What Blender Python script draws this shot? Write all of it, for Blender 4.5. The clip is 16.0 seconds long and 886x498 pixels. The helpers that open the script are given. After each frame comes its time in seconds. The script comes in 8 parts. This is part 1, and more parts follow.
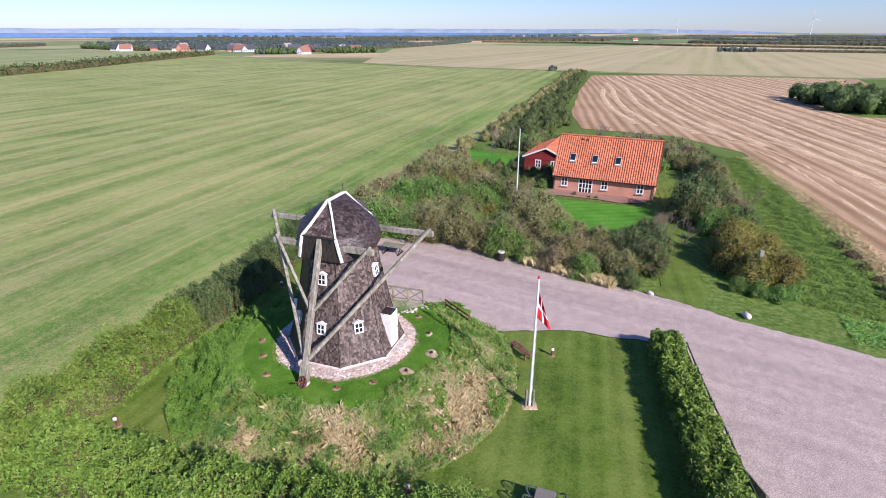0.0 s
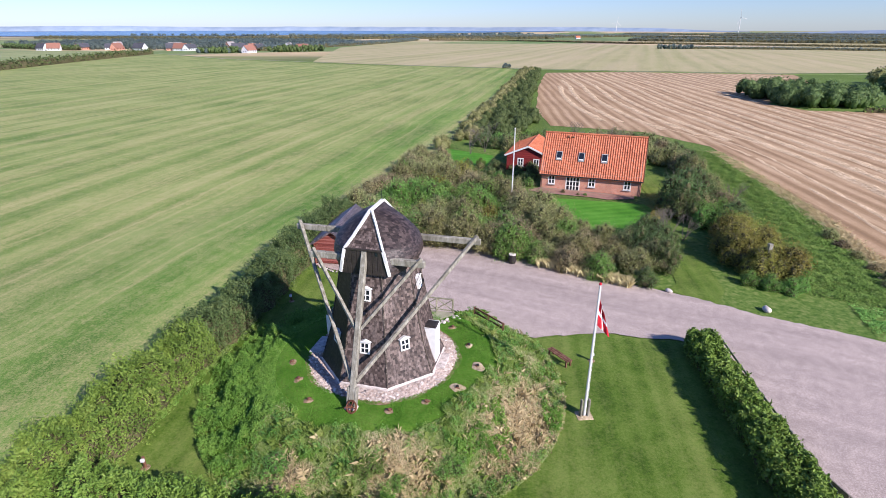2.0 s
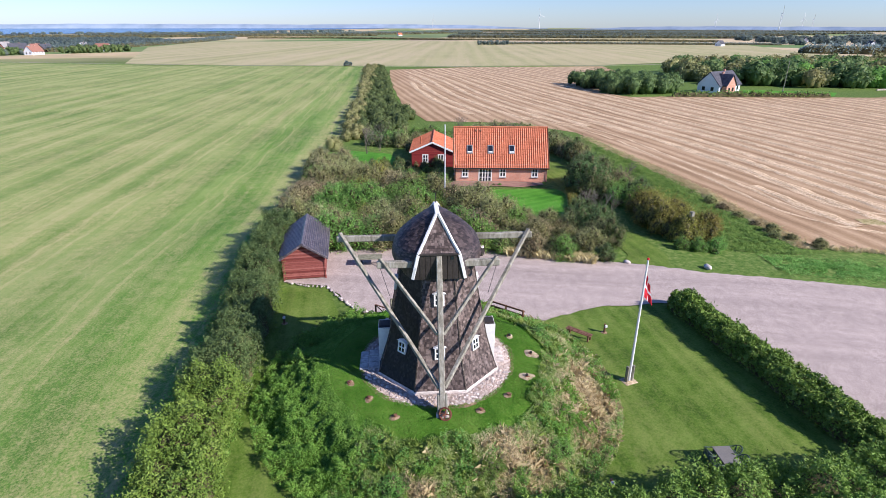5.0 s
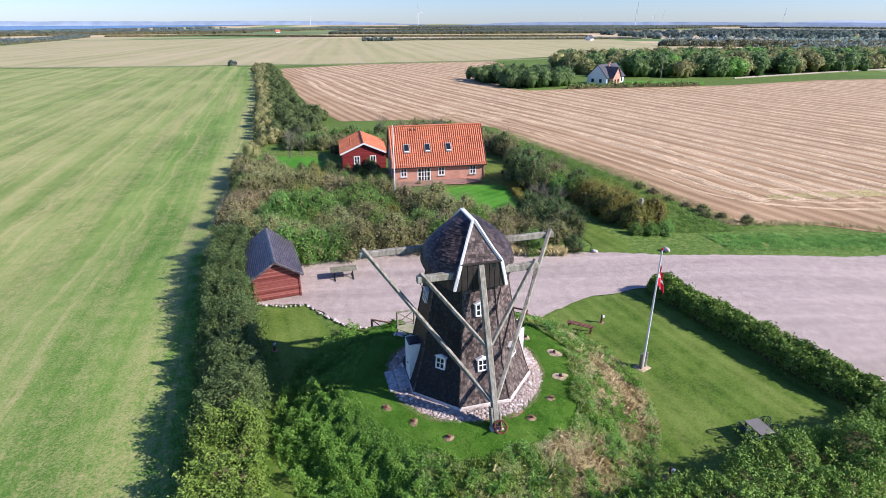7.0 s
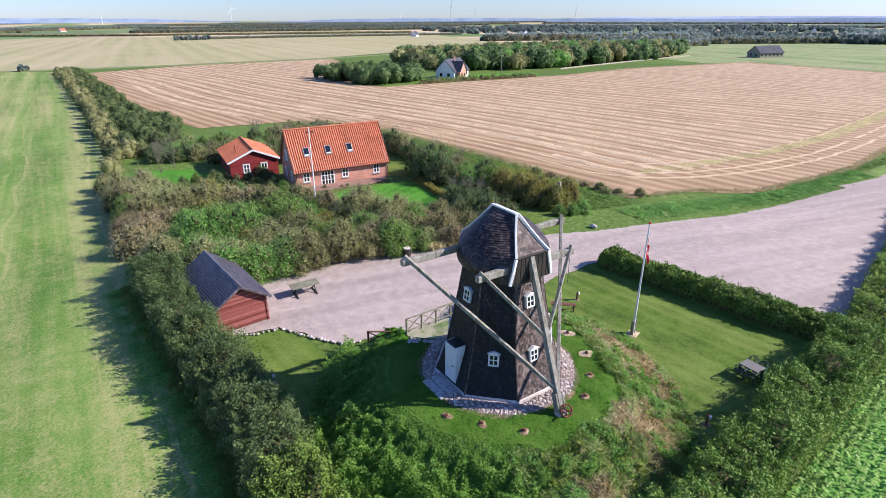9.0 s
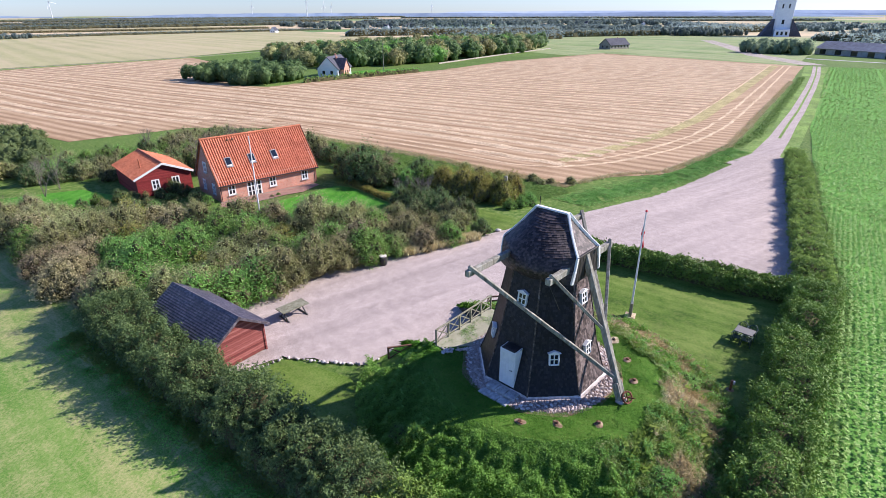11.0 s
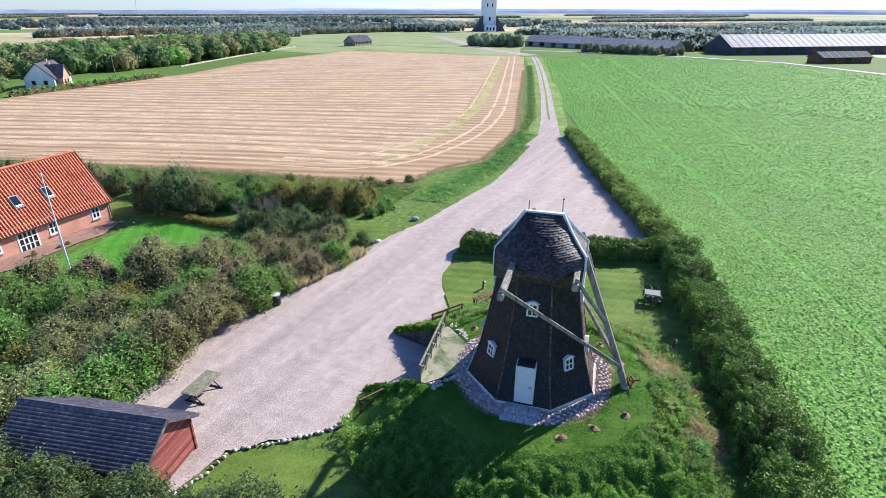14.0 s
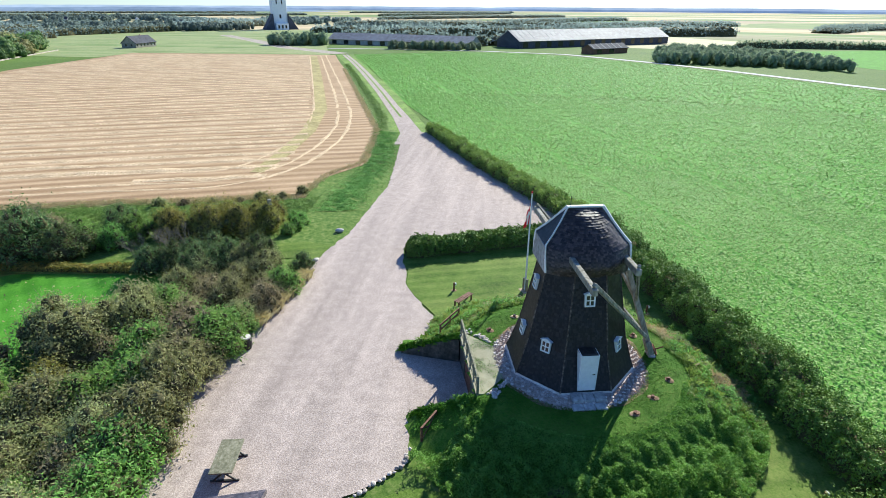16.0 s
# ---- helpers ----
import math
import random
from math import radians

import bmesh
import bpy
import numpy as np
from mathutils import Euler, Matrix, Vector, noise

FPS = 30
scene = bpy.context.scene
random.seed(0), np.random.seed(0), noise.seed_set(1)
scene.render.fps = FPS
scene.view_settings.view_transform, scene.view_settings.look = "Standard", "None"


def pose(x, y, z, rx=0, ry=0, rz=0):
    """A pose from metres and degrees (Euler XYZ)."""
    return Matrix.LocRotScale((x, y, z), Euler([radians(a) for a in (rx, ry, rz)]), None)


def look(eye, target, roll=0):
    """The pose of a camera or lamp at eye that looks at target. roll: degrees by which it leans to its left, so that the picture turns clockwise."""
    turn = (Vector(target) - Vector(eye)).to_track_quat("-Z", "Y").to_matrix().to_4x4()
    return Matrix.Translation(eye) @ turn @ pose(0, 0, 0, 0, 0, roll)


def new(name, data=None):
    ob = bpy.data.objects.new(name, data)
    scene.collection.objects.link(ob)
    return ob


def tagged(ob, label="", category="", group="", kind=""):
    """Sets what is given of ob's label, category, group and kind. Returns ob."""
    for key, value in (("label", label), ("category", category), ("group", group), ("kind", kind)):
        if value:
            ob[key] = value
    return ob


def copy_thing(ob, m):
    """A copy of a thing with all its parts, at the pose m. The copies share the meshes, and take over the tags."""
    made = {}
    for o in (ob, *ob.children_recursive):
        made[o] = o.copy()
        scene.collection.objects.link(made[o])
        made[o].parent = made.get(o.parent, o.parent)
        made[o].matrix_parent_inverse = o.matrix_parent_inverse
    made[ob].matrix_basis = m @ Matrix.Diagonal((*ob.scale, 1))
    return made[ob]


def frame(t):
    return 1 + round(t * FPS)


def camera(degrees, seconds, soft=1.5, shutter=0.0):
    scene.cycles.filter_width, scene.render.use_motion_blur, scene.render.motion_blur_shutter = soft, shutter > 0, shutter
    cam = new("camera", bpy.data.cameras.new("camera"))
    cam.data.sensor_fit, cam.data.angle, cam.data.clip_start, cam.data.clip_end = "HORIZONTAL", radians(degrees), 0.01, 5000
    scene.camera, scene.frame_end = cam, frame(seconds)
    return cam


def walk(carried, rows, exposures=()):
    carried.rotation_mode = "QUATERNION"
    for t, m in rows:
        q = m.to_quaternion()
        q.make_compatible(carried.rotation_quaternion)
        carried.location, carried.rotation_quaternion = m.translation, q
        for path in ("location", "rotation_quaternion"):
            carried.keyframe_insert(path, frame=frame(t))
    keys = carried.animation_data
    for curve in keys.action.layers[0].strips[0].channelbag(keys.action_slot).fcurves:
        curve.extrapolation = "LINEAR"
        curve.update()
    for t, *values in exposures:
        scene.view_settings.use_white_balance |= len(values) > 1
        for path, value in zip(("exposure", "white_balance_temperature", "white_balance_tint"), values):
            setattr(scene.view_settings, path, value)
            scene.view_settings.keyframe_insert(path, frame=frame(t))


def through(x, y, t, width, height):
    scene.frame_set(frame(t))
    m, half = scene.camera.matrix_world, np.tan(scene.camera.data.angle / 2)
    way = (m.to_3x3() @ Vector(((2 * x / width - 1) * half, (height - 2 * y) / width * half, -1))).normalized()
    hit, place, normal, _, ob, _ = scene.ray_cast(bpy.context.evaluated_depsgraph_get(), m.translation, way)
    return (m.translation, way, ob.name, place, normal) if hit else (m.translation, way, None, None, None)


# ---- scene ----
cam = camera(78.8, 16.0, soft=0.85)
METRES, EYE, TILT, LEAN, TURN = 60.0, 18.4, 1.0, 2.8, 0.0
ROWS = [
    (0.0, 0.0, 0.0, 0.0, 1.24, -23.31, -2.88),
    (0.5, -0.0192, 0.0068, -0.0014, 0.63, -23.31, -2.89),
    (1.0, -0.0388, 0.0139, -0.0025, -0.48, -23.32, -2.92),
    (1.5, -0.0588, 0.0213, -0.0041, -2.19, -23.28, -2.92),
    (2.0, -0.0789, 0.0279, -0.0057, -4.22, -23.2, -2.97),
    (2.5, -0.0999, 0.0344, -0.0062, -6.59, -23.18, -3.04),
    (3.0, -0.1247, 0.0391, -0.0077, -9.26, -23.06, -3.09),
    (3.5, -0.1542, 0.0431, -0.0097, -12.19, -22.93, -3.18),
    (4.0, -0.1883, 0.0472, -0.0111, -15.62, -22.75, -3.17),
    (6.5, -0.3147, 0.1129, -0.014, -30.63, -22.35, -2.9),
    (7.0, -0.3329, 0.1328, -0.0161, -33.86, -22.25, -2.83),
    (7.5, -0.3576, 0.1549, -0.0184, -38.17, -22.09, -2.71),
    (8.0, -0.385, 0.1805, -0.0209, -42.98, -21.95, -2.57),
    (8.5, -0.4113, 0.2081, -0.0232, -47.47, -21.81, -2.48),
    (11.0, -0.4939, 0.358, -0.0235, -65.38, -21.69, -1.88),
    (11.5, -0.4955, 0.3799, -0.0251, -69.37, -21.57, -1.8),
    (12.0, -0.4954, 0.4041, -0.0263, -74.28, -21.49, -1.53),
    (12.5, -0.4933, 0.431, -0.027, -79.09, -21.41, -1.3),
    (13.0, -0.4886, 0.4619, -0.0277, -83.28, -21.32, -1.25),
    (13.5, -0.4823, 0.496, -0.0281, -87.23, -21.28, -1.18),
    (14.0, -0.4747, 0.5331, -0.0282, -91.84, -21.23, -1.01),
    (14.5, -0.4655, 0.5732, -0.0279, -97.32, -21.21, -0.66),
    (15.0, -0.454, 0.6149, -0.0275, -102.75, -21.19, -0.43),
    (15.5, -0.4392, 0.6572, -0.0268, -107.75, -21.23, -0.3),
    (16.0, -0.4223, 0.7004, -0.0259, -112.69, -21.27, -0.12),
]
walk(cam, [(t, pose(0, 0, EYE, TILT, LEAN, TURN) @ pose(METRES * x, METRES * y, METRES * z, 90 + pitch, roll, yaw)) for t, x, y, z, yaw, pitch, roll in ROWS],
     exposures=((0.0, 0.41, 6500, 20), (3.5, 0.48, 6400, 14), (7.0, 0.57, 6400, 14), (11.0, 0.72, 6350, 15), (13.5, 0.8, 6250, 11), (16.0, 0.75, 6480, -3)))

# ---- world and sun ----
SUN_AZ, SUN_EL = radians(-49.0), radians(32.1)
world = bpy.data.worlds.new("sky")
scene.world = world
world.use_nodes = True
wn, wl = world.node_tree.nodes, world.node_tree.links
sky = wn.new("ShaderNodeTexSky")
sky.sky_type = "NISHITA"
sky.sun_disc = False
sky.sun_elevation = SUN_EL
sky.sun_rotation = radians(90) - SUN_AZ
sky.air_density, sky.dust_density, sky.ozone_density = 1.0, 0.15, 3.0
wn["Background"].inputs["Strength"].default_value = 0.085
tint = wn.new("ShaderNodeMix")
tint.data_type, tint.blend_type = "RGBA", "MULTIPLY"
tint.inputs["Factor"].default_value = 1.0
tint.inputs["B"].default_value = (0.75, 0.93, 1.40, 1.0)
wl.new(sky.outputs["Color"], tint.inputs["A"])
wl.new(tint.outputs["Result"], wn["Background"].inputs["Color"])

sun_data = bpy.data.lights.new("sun", "SUN")
sun_data.energy, sun_data.angle, sun_data.color = 5.0, radians(0.53), (1.0, 0.945, 0.90)
sun = new("sun", sun_data)
sun.matrix_world = look((60 * math.cos(SUN_AZ), 60 * math.sin(SUN_AZ), 60 * math.tan(SUN_EL)), (0, 0, 0))


# ---- materials ----
def shader(name, rough=0.8, metal=0.0, spec=0.3):
    m = bpy.data.materials.new(name)
    m.use_nodes = True
    p = m.node_tree.nodes["Principled BSDF"]
    p.inputs["Roughness"].default_value = rough
    p.inputs["Metallic"].default_value = metal
    p.inputs["Specular IOR Level"].default_value = spec
    return m, m.node_tree.nodes, m.node_tree.links, p


def coords(nodes, links, scale=(1, 1, 1), turn=0.0, kind="Object"):
    tc, mp = nodes.new("ShaderNodeTexCoord"), nodes.new("ShaderNodeMapping")
    mp.vector_type = "TEXTURE"
    mp.inputs["Scale"].default_value = tuple(1.0 / k for k in scale)
    mp.inputs["Rotation"].default_value = (0, 0, -radians(turn))
    links.new(tc.outputs[kind], mp.inputs["Vector"])
    return mp.outputs["Vector"]


def noise_tex(nodes, links, vec, scale, detail=4.0, rough=0.6, distort=0.0):
    n = nodes.new("ShaderNodeTexNoise")
    n.inputs["Scale"].default_value, n.inputs["Detail"].default_value = scale, detail
    n.inputs["Roughness"].default_value, n.inputs["Distortion"].default_value = rough, distort
    links.new(vec, n.inputs["Vector"])
    return n.outputs["Fac"]


def ramp(nodes, links, fac, stops):
    r = nodes.new("ShaderNodeValToRGB")
    e = r.color_ramp.elements
    while len(e) < len(stops):
        e.new(0.5)
    for k, (at, c) in enumerate(stops):
        e[k].position = at
        e[k].color = (*c, 1.0) if len(c) == 3 else c
    links.new(fac, r.inputs["Fac"])
    return r.outputs["Color"]


def mix(nodes, links, fac, a, b, how="MIX"):
    n = nodes.new("ShaderNodeMix")
    n.data_type, n.blend_type = "RGBA", how
    for socket, v in ((n.inputs["Factor"], fac), (n.inputs["A"], a), (n.inputs["B"], b)):
        if isinstance(v, (int, float)):
            socket.default_value = v
        elif isinstance(v, tuple):
            socket.default_value = (*v, 1.0)
        else:
            links.new(v, socket)
    return n.outputs["Result"]


def maths(nodes, links, how, a, b=0.5):
    n = nodes.new("ShaderNodeMath")
    n.operation = how
    for socket, v in zip(n.inputs, (a, b)):
        if isinstance(v, (int, float)):
            socket.default_value = v
        else:
            links.new(v, socket)
    return n.outputs[0]


def bump(nodes, links, p, height, strength=0.4, distance=0.02):
    b = nodes.new("ShaderNodeBump")
    b.inputs["Strength"].default_value, b.inputs["Distance"].default_value = strength, distance
    links.new(height, b.inputs["Height"])
    links.new(b.outputs["Normal"], p.inputs["Normal"])


def speckled(name, dark, mid, light, scale, rough=0.85, big=0.15, spec=0.25, bumpy=0.4, depth=0.02, metal=0.0, warp=(1, 1, 1), turn=0.0, lines=0.0):
    """A surface with fine grain and large, soft stains; lines: long worn streaks along y after the turn."""
    m, n, l, p = shader(name, rough, metal, spec)
    v = coords(n, l, warp, turn)
    fine = noise_tex(n, l, v, scale, 5, 0.68)
    c = ramp(n, l, fine, ((0.34, dark), (0.5, mid), (0.67, light)))
    wide = noise_tex(n, l, v, scale * 0.09, 3, 0.6)
    if lines > 0:
        long = noise_tex(n, l, coords(n, l, (1, 0.05, 1), turn), 0.6, 5, 0.7)
        wide = maths(n, l, "ADD", maths(n, l, "MULTIPLY", wide, 1 - lines), maths(n, l, "MULTIPLY", long, lines))
    shade = ramp(n, l, wide, ((0.36, (1 - big,) * 3), (0.64, (1 + big,) * 3)))
    l.new(mix(n, l, 1.0, c, shade, "MULTIPLY"), p.inputs["Base Color"])
    bump(n, l, p, fine, bumpy, depth)
    return m


def foliage(name, stops, rough=0.6, spec=0.22, through=0.38, island=0.22):
    """Leaves that differ from leaf to leaf and from plant to plant."""
    m, n, l, p = shader(name, rough, 0.0, spec)
    geo, info = n.new("ShaderNodeNewGeometry"), n.new("ShaderNodeObjectInfo")
    v = coords(n, l)
    patch = noise_tex(n, l, v, 0.9, 3, 0.6)
    mixed = maths(n, l, "ADD", maths(n, l, "MULTIPLY", geo.outputs["Random Per Island"], island), maths(n, l, "MULTIPLY", patch, 1.0 - island))
    c = ramp(n, l, mixed, stops)
    hue = n.new("ShaderNodeHueSaturation")
    shift = maths(n, l, "ADD", maths(n, l, "MULTIPLY", info.outputs["Random"], 0.4), 0.8)
    l.new(shift, hue.inputs["Value"])
    l.new(maths(n, l, "ADD", maths(n, l, "MULTIPLY", info.outputs["Random"], 0.04), 0.48), hue.inputs["Hue"])
    l.new(c, hue.inputs["Color"])
    l.new(hue.outputs["Color"], p.inputs["Base Color"])
    if through > 0:
        t, add, out = n.new("ShaderNodeBsdfTranslucent"), n.new("ShaderNodeMixShader"), n["Material Output"]
        add.inputs["Fac"].default_value = through
        l.new(hue.outputs["Color"], t.inputs["Color"])
        l.new(p.outputs["BSDF"], add.inputs[1])
        l.new(t.outputs["BSDF"], add.inputs[2])
        l.new(add.outputs["Shader"], out.inputs["Surface"])
    return m


def mown(name, low, mid, high, stripe_turn, stripe, fine=9.0, stripe_gain=0.18, patch=0.05, straw=None, straw_amount=0.5, spread=0.13, wide=0.33, tram=0.0, cut=0.5, lush=None):
    """Grass with mowing stripes across x after the turn, dry streaks and wheel lines along them, and blades as fine relief."""
    m, n, l, p = shader(name, 0.8, 0.0, 0.12)
    flat = coords(n, l)
    v = coords(n, l, (1, 1, 1), stripe_turn)
    sep = n.new("ShaderNodeSeparateXYZ")
    l.new(v, sep.inputs[0])
    wob = noise_tex(n, l, flat, 0.05, 3)
    x = maths(n, l, "ADD", sep.outputs[0], maths(n, l, "MULTIPLY", wob, stripe * 0.7))
    wave = maths(n, l, "SINE", maths(n, l, "MULTIPLY", x, 2 * math.pi / stripe))
    grain = maths(n, l, "ADD", maths(n, l, "MULTIPLY", noise_tex(n, l, flat, fine, 5, 0.78), 0.6), maths(n, l, "MULTIPLY", noise_tex(n, l, flat, fine * 4.5, 3, 0.75), 0.4))
    spot = noise_tex(n, l, flat, patch, 4, 0.65)
    thread = noise_tex(n, l, coords(n, l, (1, 0.02, 1), stripe_turn), 1.7, 4, 0.7)
    tone = maths(n, l, "ADD", maths(n, l, "MULTIPLY", grain, 0.62), maths(n, l, "MULTIPLY", spot, 0.38))
    tone = maths(n, l, "ADD", tone, maths(n, l, "MULTIPLY", wave, stripe_gain * 0.25))
    tone = maths(n, l, "ADD", tone, maths(n, l, "MULTIPLY", maths(n, l, "SUBTRACT", thread, 0.5), stripe_gain))
    c = ramp(n, l, tone, ((0.5 - spread, low), (0.5, mid), (0.5 + spread, high)))
    if lush:
        side = maths(n, l, "ADD", sep.outputs[0], maths(n, l, "MULTIPLY", maths(n, l, "SUBTRACT", noise_tex(n, l, flat, 0.07, 4, 0.65), 0.5), 16.0))
        near = ramp(n, l, maths(n, l, "DIVIDE", maths(n, l, "ADD", side, 60.0), 40.0), ((0.25, (0, 0, 0)), (0.78, (0.9,) * 3)))
        c = mix(n, l, near, c, ramp(n, l, tone, ((0.5 - spread, lush[0]), (0.5, lush[1]), (0.5 + spread, lush[2]))))
    if straw:
        streak = noise_tex(n, l, coords(n, l, (1, 0.03, 1), stripe_turn), wide, 5, 0.72)
        ragged = noise_tex(n, l, flat, 0.9, 4, 0.7)
        tuft = noise_tex(n, l, flat, 7.0, 4, 0.8)
        rough = maths(n, l, "ADD", maths(n, l, "MULTIPLY", ragged, 0.2), maths(n, l, "MULTIPLY", tuft, 0.42))
        mask = maths(n, l, "ADD", maths(n, l, "MULTIPLY", streak, 0.38), rough)
        if tram > 0:
            saw = maths(n, l, "ABSOLUTE", maths(n, l, "SUBTRACT", maths(n, l, "MULTIPLY", maths(n, l, "FRACT", maths(n, l, "DIVIDE", x, tram)), tram), tram / 2))
            line = maths(n, l, "LESS_THAN", maths(n, l, "ABSOLUTE", maths(n, l, "SUBTRACT", saw, 0.95)), 0.2)
            mask = maths(n, l, "ADD", mask, maths(n, l, "MULTIPLY", line, 0.04))
        mask = ramp(n, l, mask, ((cut - 0.05, (0, 0, 0)), (cut + 0.09, (straw_amount,) * 3)))
        c = mix(n, l, mask, c, straw)
    l.new(c, p.inputs["Base Color"])
    bump(n, l, p, grain, 0.6, 0.04)
    return m


def plain(name, c, rough=0.6, metal=0.0, spec=0.4, vary=0.12, scale=14.0):
    return speckled(name, tuple(v * (1 - vary) for v in c), c, tuple(min(1, v * (1 + vary)) for v in c), scale, rough, vary * 0.6, spec, 0.15, 0.004, metal)


def shingled(name, low, mid, high, rough, pale, pale_amount=0.6, gloss=0.28, coat=0.0):
    """Weathered wooden shingles: every one a little different, grey streaks running down."""
    m, n, l, p = shader(name, rough, 0.0, gloss)
    p.inputs["Coat Weight"].default_value, p.inputs["Coat Roughness"].default_value = coat, 0.25
    geo = n.new("ShaderNodeNewGeometry")
    v = coords(n, l, (1, 1, 0.25))
    c = ramp(n, l, geo.outputs["Random Per Island"], ((0.05, low), (0.55, mid), (0.95, high)))
    streak = noise_tex(n, l, v, 3.2, 6, 0.72)
    c = mix(n, l, ramp(n, l, streak, ((0.5, (0, 0, 0)), (0.75, (pale_amount,) * 3))), c, pale)
    l.new(c, p.inputs["Base Color"])
    bump(n, l, p, noise_tex(n, l, coords(n, l, (1, 1, 0.15)), 40, 3), 0.3, 0.006)
    return m


def bricked(name, a, b, mortar, w=0.23, h=0.07):
    m, n, l, p = shader(name, 0.85, 0.0, 0.2)
    tc = n.new("ShaderNodeTexCoord")
    sep, comb = n.new("ShaderNodeSeparateXYZ"), n.new("ShaderNodeCombineXYZ")
    l.new(tc.outputs["Object"], sep.inputs[0])
    l.new(maths(n, l, "ADD", sep.outputs[0], sep.outputs[1]), comb.inputs[0])
    l.new(sep.outputs[2], comb.inputs[1])
    t = n.new("ShaderNodeTexBrick")
    t.inputs["Color1"].default_value, t.inputs["Color2"].default_value, t.inputs["Mortar"].default_value = (*a, 1), (*b, 1), (*mortar, 1)
    t.inputs["Scale"].default_value, t.inputs["Mortar Size"].default_value = 1.0, 0.008
    t.inputs["Brick Width"].default_value, t.inputs["Row Height"].default_value = w, h
    l.new(comb.outputs[0], t.inputs["Vector"])
    stain = ramp(n, l, noise_tex(n, l, tc.outputs["Object"], 0.9, 4), ((0.3, (0.85,) * 3), (0.7, (1.12,) * 3)))
    l.new(mix(n, l, 1.0, t.outputs["Color"], stain, "MULTIPLY"), p.inputs["Base Color"])
    bump(n, l, p, t.outputs["Fac"], -0.3, 0.008)
    return m


def boarded(name, low, mid, high, step=0.14, axis=2, rough=0.7):
    """Painted boards: every board its own tone, with dark gaps."""
    m, n, l, p = shader(name, rough, 0.0, 0.3)
    tc = n.new("ShaderNodeTexCoord")
    sep = n.new("ShaderNodeSeparateXYZ")
    l.new(tc.outputs["Object"], sep.inputs[0])
    q = maths(n, l, "DIVIDE", sep.outputs[axis], step)
    white = n.new("ShaderNodeTexWhiteNoise")
    white.noise_dimensions = "1D"
    l.new(maths(n, l, "FLOOR", q), white.inputs["W"])
    grain = noise_tex(n, l, coords(n, l, (1, 1, 6) if axis == 2 else (6, 6, 1)), 3.0, 5, 0.7)
    tone = maths(n, l, "ADD", maths(n, l, "MULTIPLY", white.outputs["Value"], 0.4), maths(n, l, "MULTIPLY", grain, 0.6))
    c = ramp(n, l, tone, ((0.25, low), (0.5, mid), (0.75, high)))
    gap = maths(n, l, "LESS_THAN", maths(n, l, "FRACT", q), 0.07)
    l.new(mix(n, l, gap, c, tuple(v * 0.25 for v in low)), p.inputs["Base Color"])
    bump(n, l, p, maths(n, l, "FRACT", q), 0.35, 0.02)
    return m


HEDGE_TURN = 17.0  # degrees from +y to the run of the long hedge, clockwise
M_rough = speckled("rough_grass", (0.09, 0.165, 0.03), (0.17, 0.27, 0.05), (0.29, 0.34, 0.10), 3.0, 0.85, 0.25, 0.15, 0.7, 0.08)
M_lawn = mown("mown_lawn", (0.042, 0.09, 0.01), (0.09, 0.16, 0.02), (0.16, 0.23, 0.046), 12, 1.1, 9.0, 0.09, 0.3, (0.24, 0.265, 0.08), 0.5, 0.09, 0.4, 0, 0.51)
M_garden = mown("garden_lawn", (0.04, 0.16, 0.012), (0.08, 0.26, 0.024), (0.135, 0.34, 0.05), 75, 1.4, 8.0, 0.09, 0.2, None, 0.5, 0.10)
M_west = mown("cut_grass_field", (0.11, 0.195, 0.038), (0.205, 0.285, 0.072), (0.32, 0.36, 0.125), HEDGE_TURN, 7.5, 8.0, 0.13, 0.05, (0.52, 0.43, 0.21), 0.72, 0.09, 0.3, 10.0, 0.508, ((0.045, 0.145, 0.015), (0.098, 0.235, 0.03), (0.185, 0.305, 0.062)))
M_bright = mown("young_grass_field", (0.12, 0.205, 0.055), (0.20, 0.28, 0.09), (0.29, 0.34, 0.14), 35, 14.0, 0.5, 0.1, 0.035, (0.46, 0.40, 0.23), 0.75, 0.09, 0.05, 0, 0.5)
M_pale = mown("pale_cut_field", (0.27, 0.28, 0.12), (0.37, 0.35, 0.16), (0.45, 0.40, 0.21), 24, 16.0, 0.9, 0.25, 0.012, (0.56, 0.44, 0.28), 0.8, 0.15, 0.06)
M_stubble = mown("straw_stubble", (0.27, 0.17, 0.093), (0.42, 0.275, 0.158), (0.56, 0.395, 0.245), 9, 2.5, 4.0, 0.42, 0.06, (0.38, 0.25, 0.13), 0.6, 0.14, 0.6, 0, 0.5)
M_swath = speckled("straw_rows", (0.41, 0.28, 0.16), (0.61, 0.445, 0.275), (0.77, 0.605, 0.41), 4.0, 0.9, 0.14, 0.1, 0.9, 0.06)
M_beet = speckled("beet_soil_green", (0.085, 0.21, 0.038), (0.145, 0.325, 0.062), (0.20, 0.40, 0.088), 4.0, 0.9, 0.12, 0.06, 0.35, 0.06)
M_gravel = speckled("pinkish_gravel", (0.27, 0.215, 0.19), (0.42, 0.34, 0.30), (0.61, 0.51, 0.455), 17.0, 0.92, 0.2, 0.1, 0.6, 0.03, 0.0, (1, 1, 1), 119, 0.6)
M_track = speckled("dirt_track", (0.26, 0.21, 0.16), (0.40, 0.34, 0.28), (0.55, 0.48, 0.41), 3.0, 0.92, 0.15, 0.1, 0.4, 0.03)
